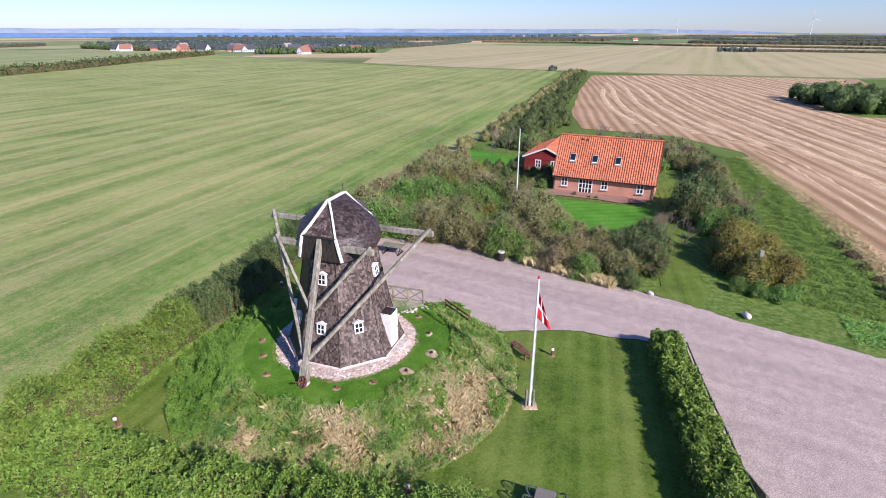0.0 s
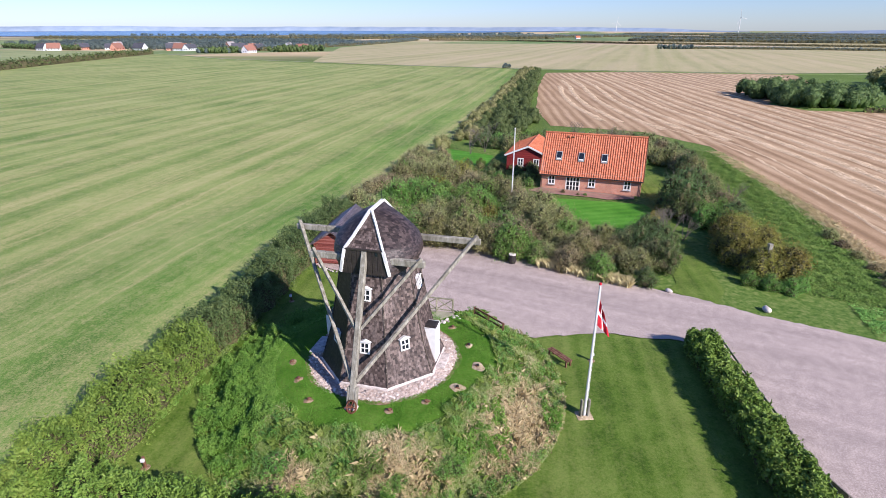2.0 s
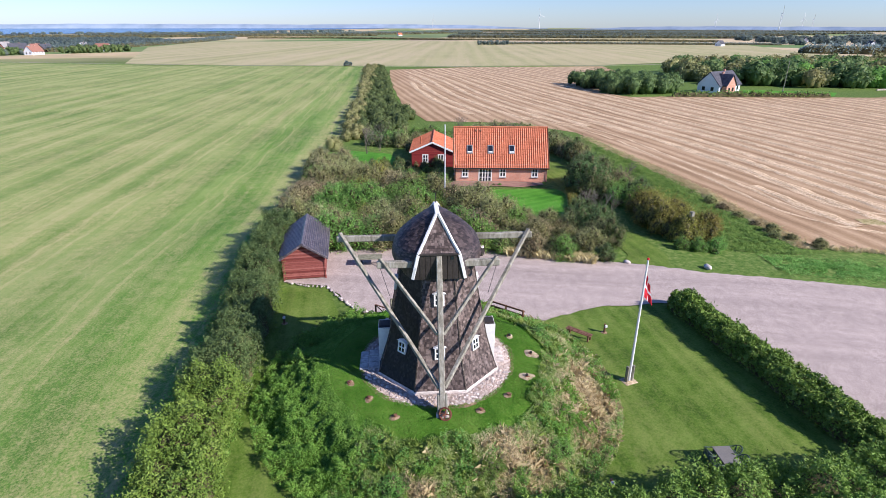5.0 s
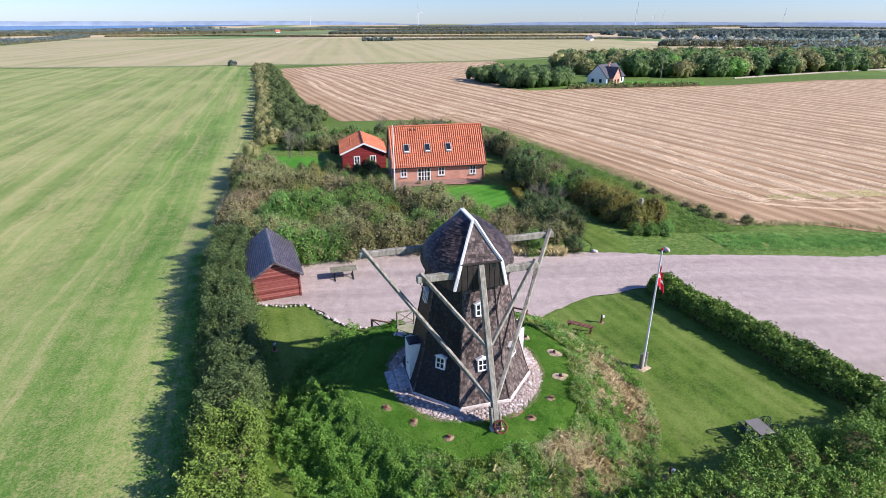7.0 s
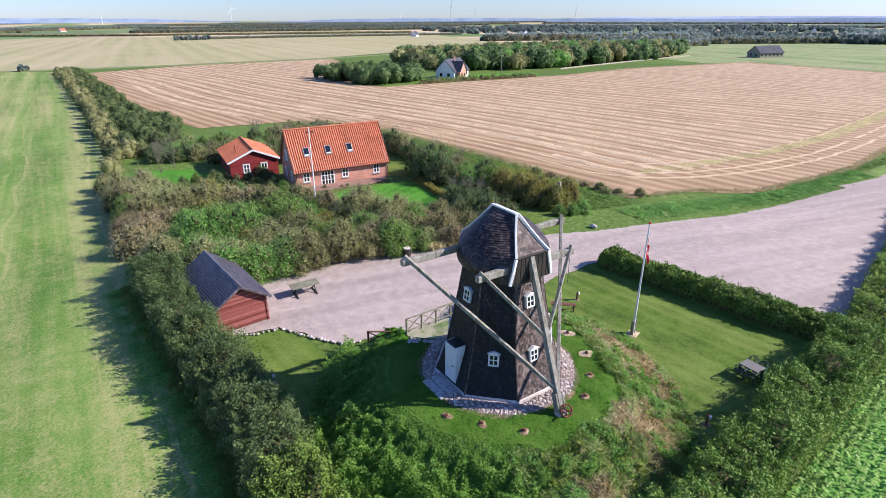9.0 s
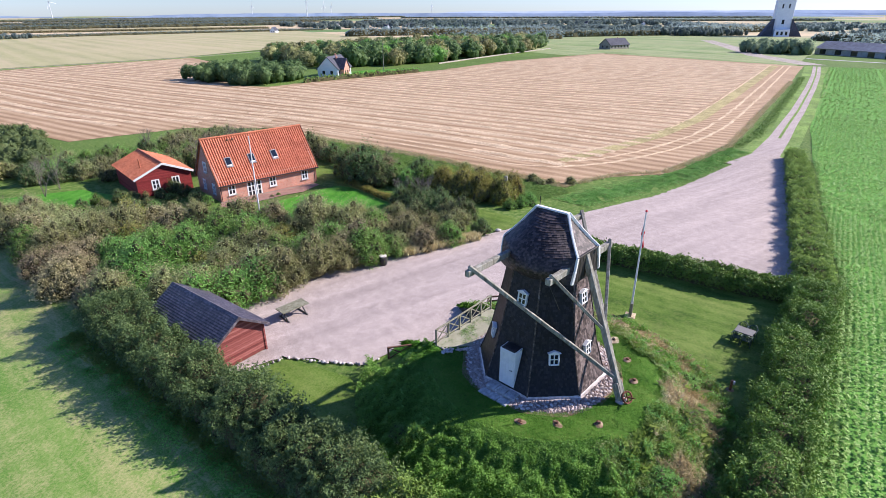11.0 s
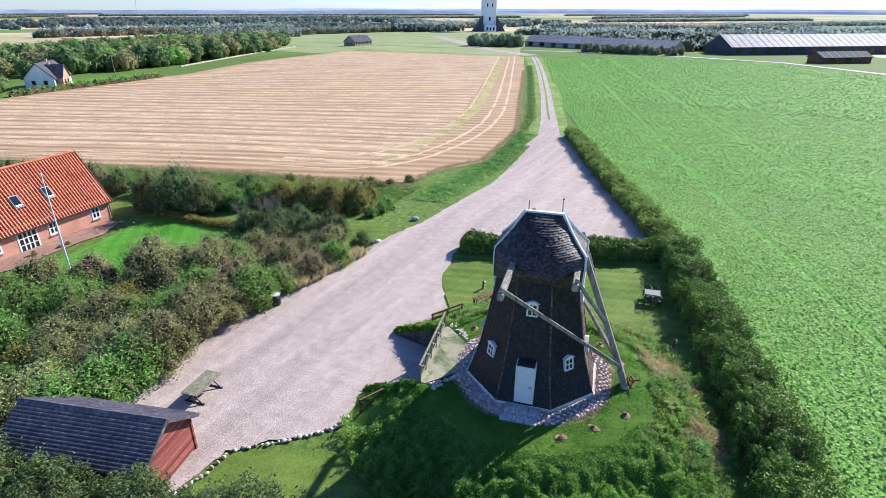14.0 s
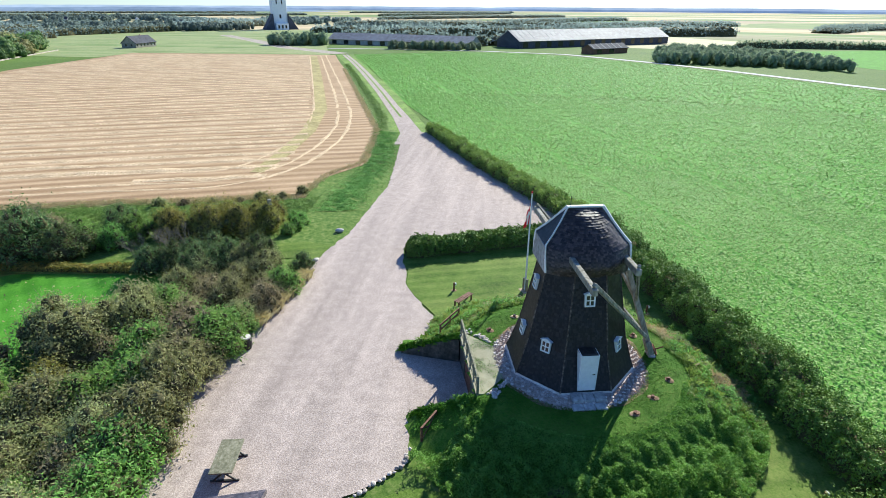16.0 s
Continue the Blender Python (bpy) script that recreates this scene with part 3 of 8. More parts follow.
def lumpy_ball(b, centre, r, seed, squash=1.0, rings=6, sides=9):
    vs, fs = [], []
    for i in range(rings + 1):
        th = math.pi * i / rings
        for j in range(sides):
            ph = 2 * math.pi * j / sides
            d = Vector((math.sin(th) * math.cos(ph), math.sin(th) * math.sin(ph), math.cos(th)))
            k = r * (1 + 0.35 * noise.noise(d * 1.7 + Vector((seed, seed * 0.7, 0))))
            vs.append((centre[0] + d.x * k, centre[1] + d.y * k, max(0.02, centre[2] + d.z * k * squash)))
    for i in range(rings):
        for j in range(sides):
            fs.append((i * sides + j, (i + 1) * sides + j, (i + 1) * sides + (j + 1) % sides, i * sides + (j + 1) % sides))
    b.add(vs, fs)


def bush_meshes(seed, width, height, lobes, count, leaf, material, low=0.0, wild=0.25, shoots=60):
    """Foliage and stems of one bush: many leafy tufts of uneven size, gaps between them and bare shoots standing out."""
    rng = np.random.default_rng(seed)
    core, stems, spots = Build(), Build(), []
    lobes = int(lobes * 1.7)
    for k in range(lobes):
        a, d = 2.4 * k + rng.uniform(-0.5, 0.5) + seed, width * 0.46 * math.sqrt((k + 0.3) / lobes)
        r = width * rng.uniform(0.09, 0.2) * (1.15 if k == 0 else 1)
        top = height * (1.0 if k == 0 else rng.uniform(0.55, 1.0) * (1.0 - 0.45 * (d / (0.46 * width)) ** 2.5))
        z = max(low + r * 0.6, top - r)
        c = np.array((d * math.cos(a), d * math.sin(a), z))
        spots.append((c, r))
        lumpy_ball(core, c, r * 0.5, seed + k * 3.1, 1.25, 4, 7)
        stems.rod((c[0] * 0.15, c[1] * 0.15, -0.1), c, 0.05 * height / 3, 0.02, 4)
    for k in range(shoots):
        c, r = spots[int(rng.integers(len(spots)))]
        tip = c + np.array((rng.normal(0, 0.55), rng.normal(0, 0.55), rng.uniform(0.75, 1.6))) * r * 1.05
        stems.rod(c, tip, 0.014, 0.005, 3)
    if low < 0.1:
        lumpy_ball(core, (0, 0, height * 0.26), width * 0.34, seed + 9.0, height * 0.26 / (width * 0.34))
        spots.append((np.array((0, 0, height * 0.3)), width * 0.45))
    pts, nor = [], []
    total = sum(r * r for _, r in spots)
    for c, r in spots:
        n = max(8, int(count * r * r / total))
        d = rng.normal(0, 1, (n, 3))
        d /= np.linalg.norm(d, axis=1)[:, None]
        k = np.array([1 + 0.55 * noise.noise(Vector(q) * 2.6 + Vector((seed, 0, c[2]))) for q in d])
        rad = r * k * (0.6 + (wild + 0.2) * rng.random(n))
        sprig = rng.random(n) < 0.16
        rad[sprig] *= rng.uniform(1.05, 1.5, int(sprig.sum()))
        p = c + d * rad[:, None] * np.array((1, 1, 1.2))
        p[sprig, 2] += 0.2 * r
        keep = p[:, 2] > 0.03
        pts.append(p[keep])
        nor.append(d[keep])
    pts, nor = np.vstack(pts), np.vstack(nor)
    size = leaf * rng.uniform(0.55, 1.35, len(pts))
    return leaves("foliage", pts, nor + np.array((0, 0, 0.35)), size, material, core, 0.25, 0.5, 0.9, M_gap_shade), stems.mesh("stems", M_bark)


def branches(seed, height, spread, depth=4, r=0.07):
    """A leafless shrub or crown of forking branches."""
    rng = random.Random(seed)
    b = Build()

    def grow(p, d, length, rad, left):
        q = p + d * length
        b.rod(p, q, rad, rad * 0.6, 4)
        if left:
            for _ in range(rng.choice((2, 3, 3))):
                e = (d + Vector((rng.uniform(-1, 1), rng.uniform(-1, 1), rng.uniform(-0.25, 0.7))) * spread).normalized()
                grow(q, e, length * rng.uniform(0.55, 0.8), rad * 0.6, left - 1)

    for _ in range(4):
        grow(Vector((0, 0, -0.1)), Vector((rng.uniform(-0.5, 0.5), rng.uniform(-0.5, 0.5), 1)).normalized(), height * 0.36, r, depth)
    return b


def hedge_mesh(path, half, high, count, leaf, material, seed=1, lump=0.28, close=0.0, step=0.5):
    """A leafy hedge along a path of (x, y); half: its half width; high: its height."""
    rng = np.random.default_rng(seed)
    p = np.array(path, float)
    seg = np.linalg.norm(np.diff(p, axis=0), axis=1)
    run = np.concatenate([[0], np.cumsum(seg)])
    length = run[-1]

    def at(s):
        return np.stack([np.interp(s, run, p[:, 0]), np.interp(s, run, p[:, 1])], -1)

    def profile(s, a):
        """Across and up for an angle from 0 (one foot) to pi (the other foot)."""
        q = at(s)
        k = np.array([noise.noise((x * 0.45, y * 0.45, math.cos(t) * 1.1 + seed)) * 1.0 + 0.6 * noise.noise((x * 1.3, y * 1.3, math.cos(t) * 2.5)) + 0.95 * noise.noise((x * 2.4, y * 2.4, math.cos(t) * 4.5 + 7)) for (x, y), t in zip(q, a)])
        k = 1 + lump * k
        ca, sa = np.cos(a), np.sin(a)
        side = np.sign(ca) * np.abs(ca) ** 0.6 * half * k
        up = np.abs(sa) ** 0.55 * high * k
        return q, side, up

    def world(s, a, scale=1.0):
        q, side, up = profile(s, a)
        e = at(np.minimum(s + 0.3, length)) - at(np.maximum(s - 0.3, 0))
        e /= np.linalg.norm(e, axis=1)[:, None] + 1e-9
        nr = np.stack([-e[:, 1], e[:, 0]], -1)
        taper = np.clip(np.minimum(s, length - s) / (half * 0.9) + 0.25, 0, 1) ** 0.5
        xy = q + nr * (side * taper * scale)[:, None]
        z0 = np.array([ground_z(x, y) for x, y in q])
        out = np.concatenate([nr * np.cos(a)[:, None], np.sin(a)[:, None]], 1)
        return np.concatenate([xy, (z0 + up * taper * scale)[:, None]], 1), out

    u = rng.uniform(-1, 1, count)
    s, a = rng.random(count) * length, math.pi / 2 * (1 + np.sign(u) * np.abs(u) ** np.where(rng.random(count) < 0.6, 1.67, 1.0))
    depth = 0.82 + 0.28 * rng.random(count) ** 1.2
    sprig = rng.random(count) < 0.05
    depth[sprig] *= rng.uniform(1.04, 1.2, int(sprig.sum()))
    pts, out = world(s, a, 1.0)
    centre, _ = world(s, np.full(count, math.pi / 2), 0.35)
    pts = centre + (pts - centre) * depth[:, None]
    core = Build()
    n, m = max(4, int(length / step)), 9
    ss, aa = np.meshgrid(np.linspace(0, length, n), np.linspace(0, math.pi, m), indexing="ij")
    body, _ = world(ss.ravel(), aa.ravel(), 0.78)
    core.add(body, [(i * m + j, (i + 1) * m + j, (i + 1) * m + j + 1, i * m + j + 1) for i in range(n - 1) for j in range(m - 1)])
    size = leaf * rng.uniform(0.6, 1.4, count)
    return leaves("foliage", pts, out + np.array((0, 0, 0.1)), size, material, core, 0.25, 0.5, 1.1, M_gap_shade)


def blades(name, spots, height, lean, width, material, seed=3):
    """Tall grass: narrow blades, one triangle and a half each, standing at the spots (x, y, z)."""
    rng = np.random.default_rng(seed)
    p = np.asarray(spots, float)
    n = len(p)
    h = height * rng.uniform(0.55, 1.25, n)[:, None]
    a = rng.uniform(0, 2 * math.pi, n)
    side = np.stack([np.cos(a), np.sin(a), np.zeros(n)], -1) * width * rng.uniform(0.7, 1.4, n)[:, None]
    tilt = np.concatenate([rng.normal(0, lean, (n, 2)), np.ones((n, 1))], 1)
    v = np.empty((n, 4, 3))
    v[:, 0], v[:, 1] = p - side - (0, 0, 0.05), p + side - (0, 0, 0.05)
    v[:, 2] = p + tilt * h * 0.6 + side * 0.6
    v[:, 3] = p + tilt * h * np.array((1.7, 1.7, 1.0))
    me = bpy.data.meshes.new(name)
    me.from_pydata(v.reshape(-1, 3).tolist(), [], np.arange(n * 4).reshape(n, 4)[:, [0, 1, 2, 3]].tolist())
    me.update()
    me.materials.append(material)
    return me


def scatter(poly, gap, seed, tries=4000, jitter=0.0):
    """Spots inside a polygon, no two nearer than the gap."""
    rng = random.Random(seed)
    xs, ys = [p[0] for p in poly], [p[1] for p in poly]
    out, cells = [], {}
    for _ in range(tries):
        x, y = rng.uniform(min(xs), max(xs)), rng.uniform(min(ys), max(ys))
        if not inside(x, y, poly):
            continue
        i, j = int(x // gap), int(y // gap)
        if all(math.hypot(x - u, y - w) > gap for di in (-1, 0, 1) for dj in (-1, 0, 1) for u, w in cells.get((i + di, j + dj), ())):
            cells.setdefault((i, j), []).append((x, y))
            out.append((x, y))
    return out


# ---- the land ----
def land():
    b = Build()
    near = [-80 + 4 * i for i in range(46)]
    out, step = [], 6.0
    x = 104.0
    while x < 4900:
        out.append(x)
        x += step
        step *= 1.12
    out.append(4950.0)
    lines = sorted({-80 - (o - 100) for o in out} | set(near) | set(out))
    n = len(lines)
    for y in lines:
        for x in lines:
            b.v.append((x, y + 24, ground_z(x, y + 24)))
    b.f = [(j * n + i, j * n + i + 1, (j + 1) * n + i + 1, (j + 1) * n + i) for j in range(n - 1) for i in range(n - 1)]
    return whole("ground", b, M_country, "open farmland reaching to the horizon", "ground", kind="structure", smooth=True)


land()

HEDGE_WEST = [(-27.6, -4), (-24, 7), (-21.2, 16), (-18.4, 25.5), (-16.1, 34), (-14.4, 41), (-13.5, 45.5), (-12.3, 50), (-10.4, 56)]
WEST_EDGE = [(-45.3, -60.9)] + HEDGE_WEST + [(1.1, 92.3), (16.6, 144.0), (33.6, 203.4), (61.3, 302.5)]
sheet("field_grass", ragged(WEST_EDGE + [(52.0, 315.9), (1.3, 340.5), (-46.6, 369.4), (-139.6, 439.3), (-231.7, 555.0), (-220.0, 272.3), (-212.4, 103.2), (-196.4, -63.0)], 8, 0.5), 0.05, M_west, "wide field of cut grass with dry yellowish streaks", "field", 4)
sheet("field_young_green", [(-239.7, 555.4), (-226.5, 270.3), (-221.7, 61.6), (-457.3, 63.8), (-759.8, 497.5), (-583.9, 740.4), (-278.6, 647.7)], 0.05, M_bright, "bright green grass field behind a hedge", "field", 20)
sheet("field_pale", [(-65.1, 401.0), (-83.5, 762.1), (19.7, 1314.8), (390.0, 976.5), (715.2, 622.3), (472.9, 333.5), (270.8, 289.1), (190.5, 279.2), (111.2, 299.0), (52.1, 326.1), (1.4, 351.9), (-41.3, 379.8)], 0.05, M_pale, "pale mown field with light stripes", "field", 20)
STUBBLE = [(68.3, 282.5), (47.2, 211.1), (30.4, 144.1), (27.6, 119.1), (44.7, 110.0), (50.4, 94.6), (45.3, 69.2), (41.9, 54.0), (37.3, 41.4), (35.2, 34.5), (41.5, 30.2), (46.5, 23.4), (67.8, 15.4), (109.7, 7.8), (181.3, -5.1), (251.5, -17.0), (303.2, 75.1), (221.9, 107.7), (173.5, 114.8), (130.2, 133.1), (103.0, 140.9), (101.2, 155.6), (124, 176), (165, 222), (190.1, 269.2), (110.9, 287.9)]
sheet("field_stubble", ragged(STUBBLE, 5, 0.5), 0.05, M_stubble, "harvested stubble field of pale straw", "field", 4)
BEET = [(-43, -58), (-27.0, -3), (-23.4, 7.5), (-21.0, 16.0), (-10.5, 14.8), (13.5, 9.6), (63.4, 4.5), (93.9, 1.0), (133.2, -6.1), (206.4, -18.0), (250.6, -26.1), (250.5, -76.8), (234.6, -106.2), (207.5, -119.4), (167.6, -128.0), (131.4, -130.8), (68.5, -131.2), (0.6, -131.8), (-62, -120)]
sheet("field_beet", ragged(BEET, 6, 0.4), 0.05, M_beet, "bright green beet field", "field", 4)
GREEN_NE = [(252.7, -14.6), (304.7, 73.0), (277.7, 87.5), (322.2, 148.3), (466.5, 207.9), (655.6, 168.8), (666.4, 20.0), (641.1, -71.2), (415.1, -56.1), (320.8, -26.8)]
sheet("meadow", GREEN_NE, 0.05, M_bright, "green meadow beyond the stubble", "field", 20)

sheet("field_green_far", [(200, -268), (120, -202), (30, -192), (-40, -330), (60, -420), (192, -346)], 0.05, M_beet, "bright green field behind the plantation", "field", 10)
sheet("field_tan_far", [(300, -160), (425, -195), (452, -280), (432, -358), (240, -335), (222, -262), (232, -215)], 0.05, M_pale, "pale tan field behind the long barn", "field", 20)


def ribbon(name, centre, widths, lift, material, label, category, step=6.0):
    left, right = [], []
    for k, (x, y) in enumerate(centre):
        (ax, ay), (bx, by) = centre[max(0, k - 1)], centre[min(len(centre) - 1, k + 1)]
        d = math.hypot(bx - ax, by - ay)
        nx, ny, w = -(by - ay) / d, (bx - ax) / d, widths if isinstance(widths, float) else widths[k]
        left.append((x + nx * w, y + ny * w))
        right.append((x - nx * w, y - ny * w))
    return sheet(name, left + right[::-1], lift, material, label, category, step)


TRACK = [(55.2, 13.9), (63.4, 10.8), (78.8, 7.5), (93.8, 4.7), (114.2, 0.7), (133.2, -2.7), (165.2, -8.4), (206.2, -15.2), (251.7, -21.9)]
ribbon("verge", TRACK, [4.2, 3.6, 3.4, 3.4, 3.6, 3.8, 4, 4.2, 4.4], 0.05, M_rough, "grassy verge along the track", "verge")
ribbon("track", TRACK, [2.6, 1.9, 1.6, 1.45, 1.4, 1.4, 1.4, 1.4, 1.4], 0.085, M_gravel, "narrow dirt track between the fields", "track")
ribbon("track_crown", TRACK[2:], 0.22, 0.115, M_rough, "grass strip along the middle of the track", "grass")
ribbon("farm_road", [(303.6, -24.5), (278.3, -66.7), (252.1, -98.1), (217.6, -126.6), (167.8, -134.4), (136.9, -136.8), (72.4, -136.6), (0.6, -135.0), (-71.3, -128.0)], 2.0, 0.1, M_road, "pale lane along the far side of the beet field", "road", 10)
ribbon("lane_north", [(-234.6, 568.9), (-139.9, 451.2), (-46.6, 379.8), (1.8, 347.4), (52.1, 321.0), (110.7, 294.0), (190.0, 275.3), (252.1, 272.7), (362.4, 284.3)], 1.0, 0.1, M_track, "pale lane between two fields", "road", 10)
ribbon("lane_verge", [(-234.4, 565.1), (-139.8, 446.4), (-46.6, 375.2), (1.8, 343.4), (52.0, 317.6), (110.6, 290.7), (189.9, 272.0), (252.0, 269.3)], 2.6, 0.05, M_rough, "weedy verge between a lane and a field", "verge", 10)
ribbon("gravel_lane_east", [(259.5, -22.0), (320.6, -3.4), (414.3, 7.0), (524.5, 22.2)], 5.0, 0.06, M_track, "sandy way across the meadow", "track", 10)
ribbon("lane_far", [(409, -208), (445, -270), (428, -357), (441, -452)], 5.0, 0.1, M_road, "pale winding lane in the distance", "road", 10)

GRAVEL = [(-12.4, 43.2), (-9.3, 41.3), (-8.0, 36.4), (-6.2, 35.7), (-5.4, 34.2), (-6.9, 32.2), (-1.7, 30.9), (-0.2, 33.2), (1.6, 31.6), (3.3, 30.7), (5.8, 30.9), (8.0, 31.0), (10.2, 30.1), (11.8, 29.9), (14.4, 29.0), (13.0, 22), (11.9, 15), (11.8, 12.5), (20.5, 11.4), (40, 9.4), (62, 7.4), (63.5, 9), (63.5, 11.8), (57, 14.9), (46, 19.3), (33.8, 24.3), (26, 28.6), (19.5, 32.3), (15.9, 35.5), (12.3, 38.0), (9.0, 41.2), (5.8, 43.9), (3.4, 45.4), (0.6, 47.0), (-2.8, 47.9), (-4.9, 48.9), (-7.5, 50.2), (-9.0, 50.3)]
sheet("gravel_yard", ragged(GRAVEL, 0.45, 0.26), 0.075, M_gravel, "pinkish gravel yard with light wheel marks", "gravel yard", 2.0)
LAWN = [(12.2, 29.6), (10.2, 30.0), (8.0, 30.9), (5.8, 30.8), (3.3, 30.5), (1.2, 31.2), (0, 26), (-6, 20), (-15, 30), (-9.3, 36.6), (-9.4, 41.0), (-12.8, 42.3), (-17.2, 30), (-18.6, 24), (-20, 18), (-10, 17.4), (2, 15.2), (11, 13)]
sheet("lawn", ragged(LAWN, 1.2, 0.15), 0.05, M_lawn, "mown lawn with soft mowing stripes", "lawn", 2.0)
ribbon("bare_edge", [(-7.6, 50.4), (-4.9, 49.0), (-2.8, 48.0), (0.6, 47.1), (3.4, 45.5), (5.8, 44.0), (9.0, 41.3), (12.3, 38.1)], 0.9, 0.06, M_sand, "bare trodden earth between gravel and shrubs", "bare earth", 2.0)
GARDEN = [(5.5, 67), (11.5, 63.8), (20.2, 61.6), (24.5, 60.4), (21.0, 54), (17.6, 47.2), (15.0, 45.8), (11.6, 48.6), (8.6, 55), (7.0, 60)]
sheet("garden_lawn", ragged(rounded(GARDEN, 1), 1.5, 0.3), 0.06, M_garden, "bright green garden lawn before the house", "lawn", 3.0)
sheet("garden_lawn_side", [(4, 84), (10, 80), (10, 89), (2, 96), (-1, 90)], 0.06, M_garden, "bright green grass beside the red annex", "lawn", 3.0)
sheet("garden_lawn_back", ragged([(25.5, 64), (28, 62), (33, 70), (32, 76), (27.5, 72)], 1.5, 0.3), 0.06, M_lawn, "mown grass beside the house gable", "lawn", 3.0)
ribbon("grass_path", [(16.0, 35.4), (17.6, 37), (19.0, 42), (20.6, 50), (25, 60), (30.5, 71)], [1.8, 1.7, 1.6, 1.6, 1.6, 1.6], 0.032, M_lawn, "mown grass way beside the garden", "path", 2.0)
sheet("patio", [(11.2, 67.6), (13.4, 69.3), (24.0, 64.7), (23.2, 62.9), (19.8, 62.7), (18, 63.9), (12.5, 66.0)], 0.09, M_paving, "brownish-red paving along the house", "patio", 3.0)
sheet("flower_bed", [(16.3, 46.3), (17.5, 45.5), (26.2, 60.2), (24.9, 60.8)], 0.1, M_rough, "narrow planted bed beside the garden lawn", "flower bed", 2.0)


def mound():
    b, step, index = Build(), 0.32, {}
    cx, cy, n = MILL[0], MILL[1], 34
    for j in range(-n, n + 1):
        for i in range(-n, n + 1):
            x, y = cx + i * step, cy + j * step
            index[i, j] = len(b.v)
            b.v.append((x, y, mound_z(x, y) if mound_z(x, y) > ground_z(x, y) + 0.07 else ground_z(x, y) - 0.12))
    for j in range(-n, n):
        for i in range(-n, n):
            x, y = cx + (i + 0.5) * step, cy + (j + 0.5) * step
            if math.hypot(i + 0.5, j + 0.5) * step < 10.5 and not inside(x, y, RECESS):
                b.f.append((index[i, j], index[i + 1, j], index[i + 1, j + 1], index[i, j + 1]))
    ob = whole("mound", b, M_mound, "round grass-covered mound with a mown top", "mound", kind="structure", smooth=True)
    return ob


M_mound = mown("mound_grass", (0.04, 0.10, 0.01), (0.08, 0.185, 0.018), (0.15, 0.255, 0.04), 12, 1.3, 8.0, 0.05, 0.5, (0.24, 0.25, 0.07), 0.3, 0.10, 0.5, 0, 0.53)
mound()


def in_stubble(x, y):
    return inside(x, y, STUBBLE)


M_headland = speckled("headland_growth", (0.26, 0.22, 0.085), (0.40, 0.33, 0.15), (0.54, 0.43, 0.23), 3.0, 0.9, 0.2, 0.1, 0.6, 0.05)


def swaths():
    """Low ragged rows of straw across the stubble, and a few along its border by the track."""
    b, rng = Build(), random.Random(5)
    w, s = Vector((0.156, 0.988)), Vector((0.988, -0.156))

    def section(x, y, nx, ny, run, wild):
        u, w2 = noise.noise((x * 0.35, y * 0.35, 1.0)), noise.noise((x * 0.5, y * 0.5, 6.0))
        h, half, ring = 0.12 + 0.04 * u, 0.95 + 0.35 * w2, []
        if wild:
            h, half = 0.06 + 0.02 * u, 0.4 + 0.25 * w2
        for c, up in ((-1, 0.0), (-0.35, 0.9), (0.0, 0.8), (0.35, 1.0), (1, 0.0)):
            ring.append(len(b.v))
            e = c * half + 0.3 * u + rng.uniform(-0.06, 0.06)
            b.v.append((x + nx * e, y + ny * e, ground_z(x, y) + 0.03 + up * h * rng.uniform(0.88, 1.1)))
        if run:
            b.f += [(run[i], run[i + 1], ring[i + 1], ring[i]) for i in range(4)]
        return ring

    for k in range(2, 82):
        run, q = None, -60.0
        off = k * 4.5 - 20 + 0.5 * math.sin(k * 2.3)
        while q < 348:
            p = s * off + w * q
            q += 0.7 if q < 90 else 1.4
            bend = 6.0 * noise.noise((p.x * 0.012, p.y * 0.012, 4.0)) + 0.5 * noise.noise((p.x * 0.07, p.y * 0.07, 9.0))
            x, y = p.x + s.x * bend, p.y + s.y * bend
            if not in_stubble(x, y) or not all(in_stubble(x + dx, y + dy) for dx, dy in ((3, 0), (-8, 0), (0, 4), (0, -12))):
                run = None
                continue
            run = section(x, y, s.x, s.y, run, False)
    border = [(52, 118), (56, 94), (50.5, 69), (47, 54), (43.6, 43.5), (45.5, 36.5), (55, 28.4), (75.7, 19.2), (108.9, 12.6), (154.4, 5.0), (208.5, -4), (250.5, -11)]
    for _ in range(3):
        cut = [border[0]]
        for (x0, y0), (x1, y1) in zip(border, border[1:]):
            cut += [(0.75 * x0 + 0.25 * x1, 0.75 * y0 + 0.25 * y1), (0.25 * x0 + 0.75 * x1, 0.25 * y0 + 0.75 * y1)]
        border = cut + [border[-1]]
    for gap in (-1.2, 1.3, 6.4):
        run = None
        for q in range(len(border) - 1):
            (x0, y0), (x1, y1) = border[q], border[q + 1]
            d = math.hypot(x1 - x0, y1 - y0)
            nx, ny = -(y1 - y0) / d, (x1 - x0) / d
            steps = max(1, int(d / 1.5))
            for i in range(steps):
                t = i / steps
                run = section(x0 + (x1 - x0) * t + nx * gap, y0 + (y1 - y0) * t + ny * gap, nx, ny, run if rng.random() > 0.015 else None, True)
    ribbon("headland", [(47.5, 38), (57, 33.2), (72, 27), (94.4, 20.4), (144.2, 11.6), (200, 2), (248, -6)], [0.9, 1.2, 1.3, 1.3, 1.4, 1.5, 1.5], 0.085, M_headland, "olive strip of low growth along the stubble headland", "strip")
    return whole("straw_rows", b, M_swath, "long rows of cut straw lying on the stubble", "straw", kind="stuff")


swaths()


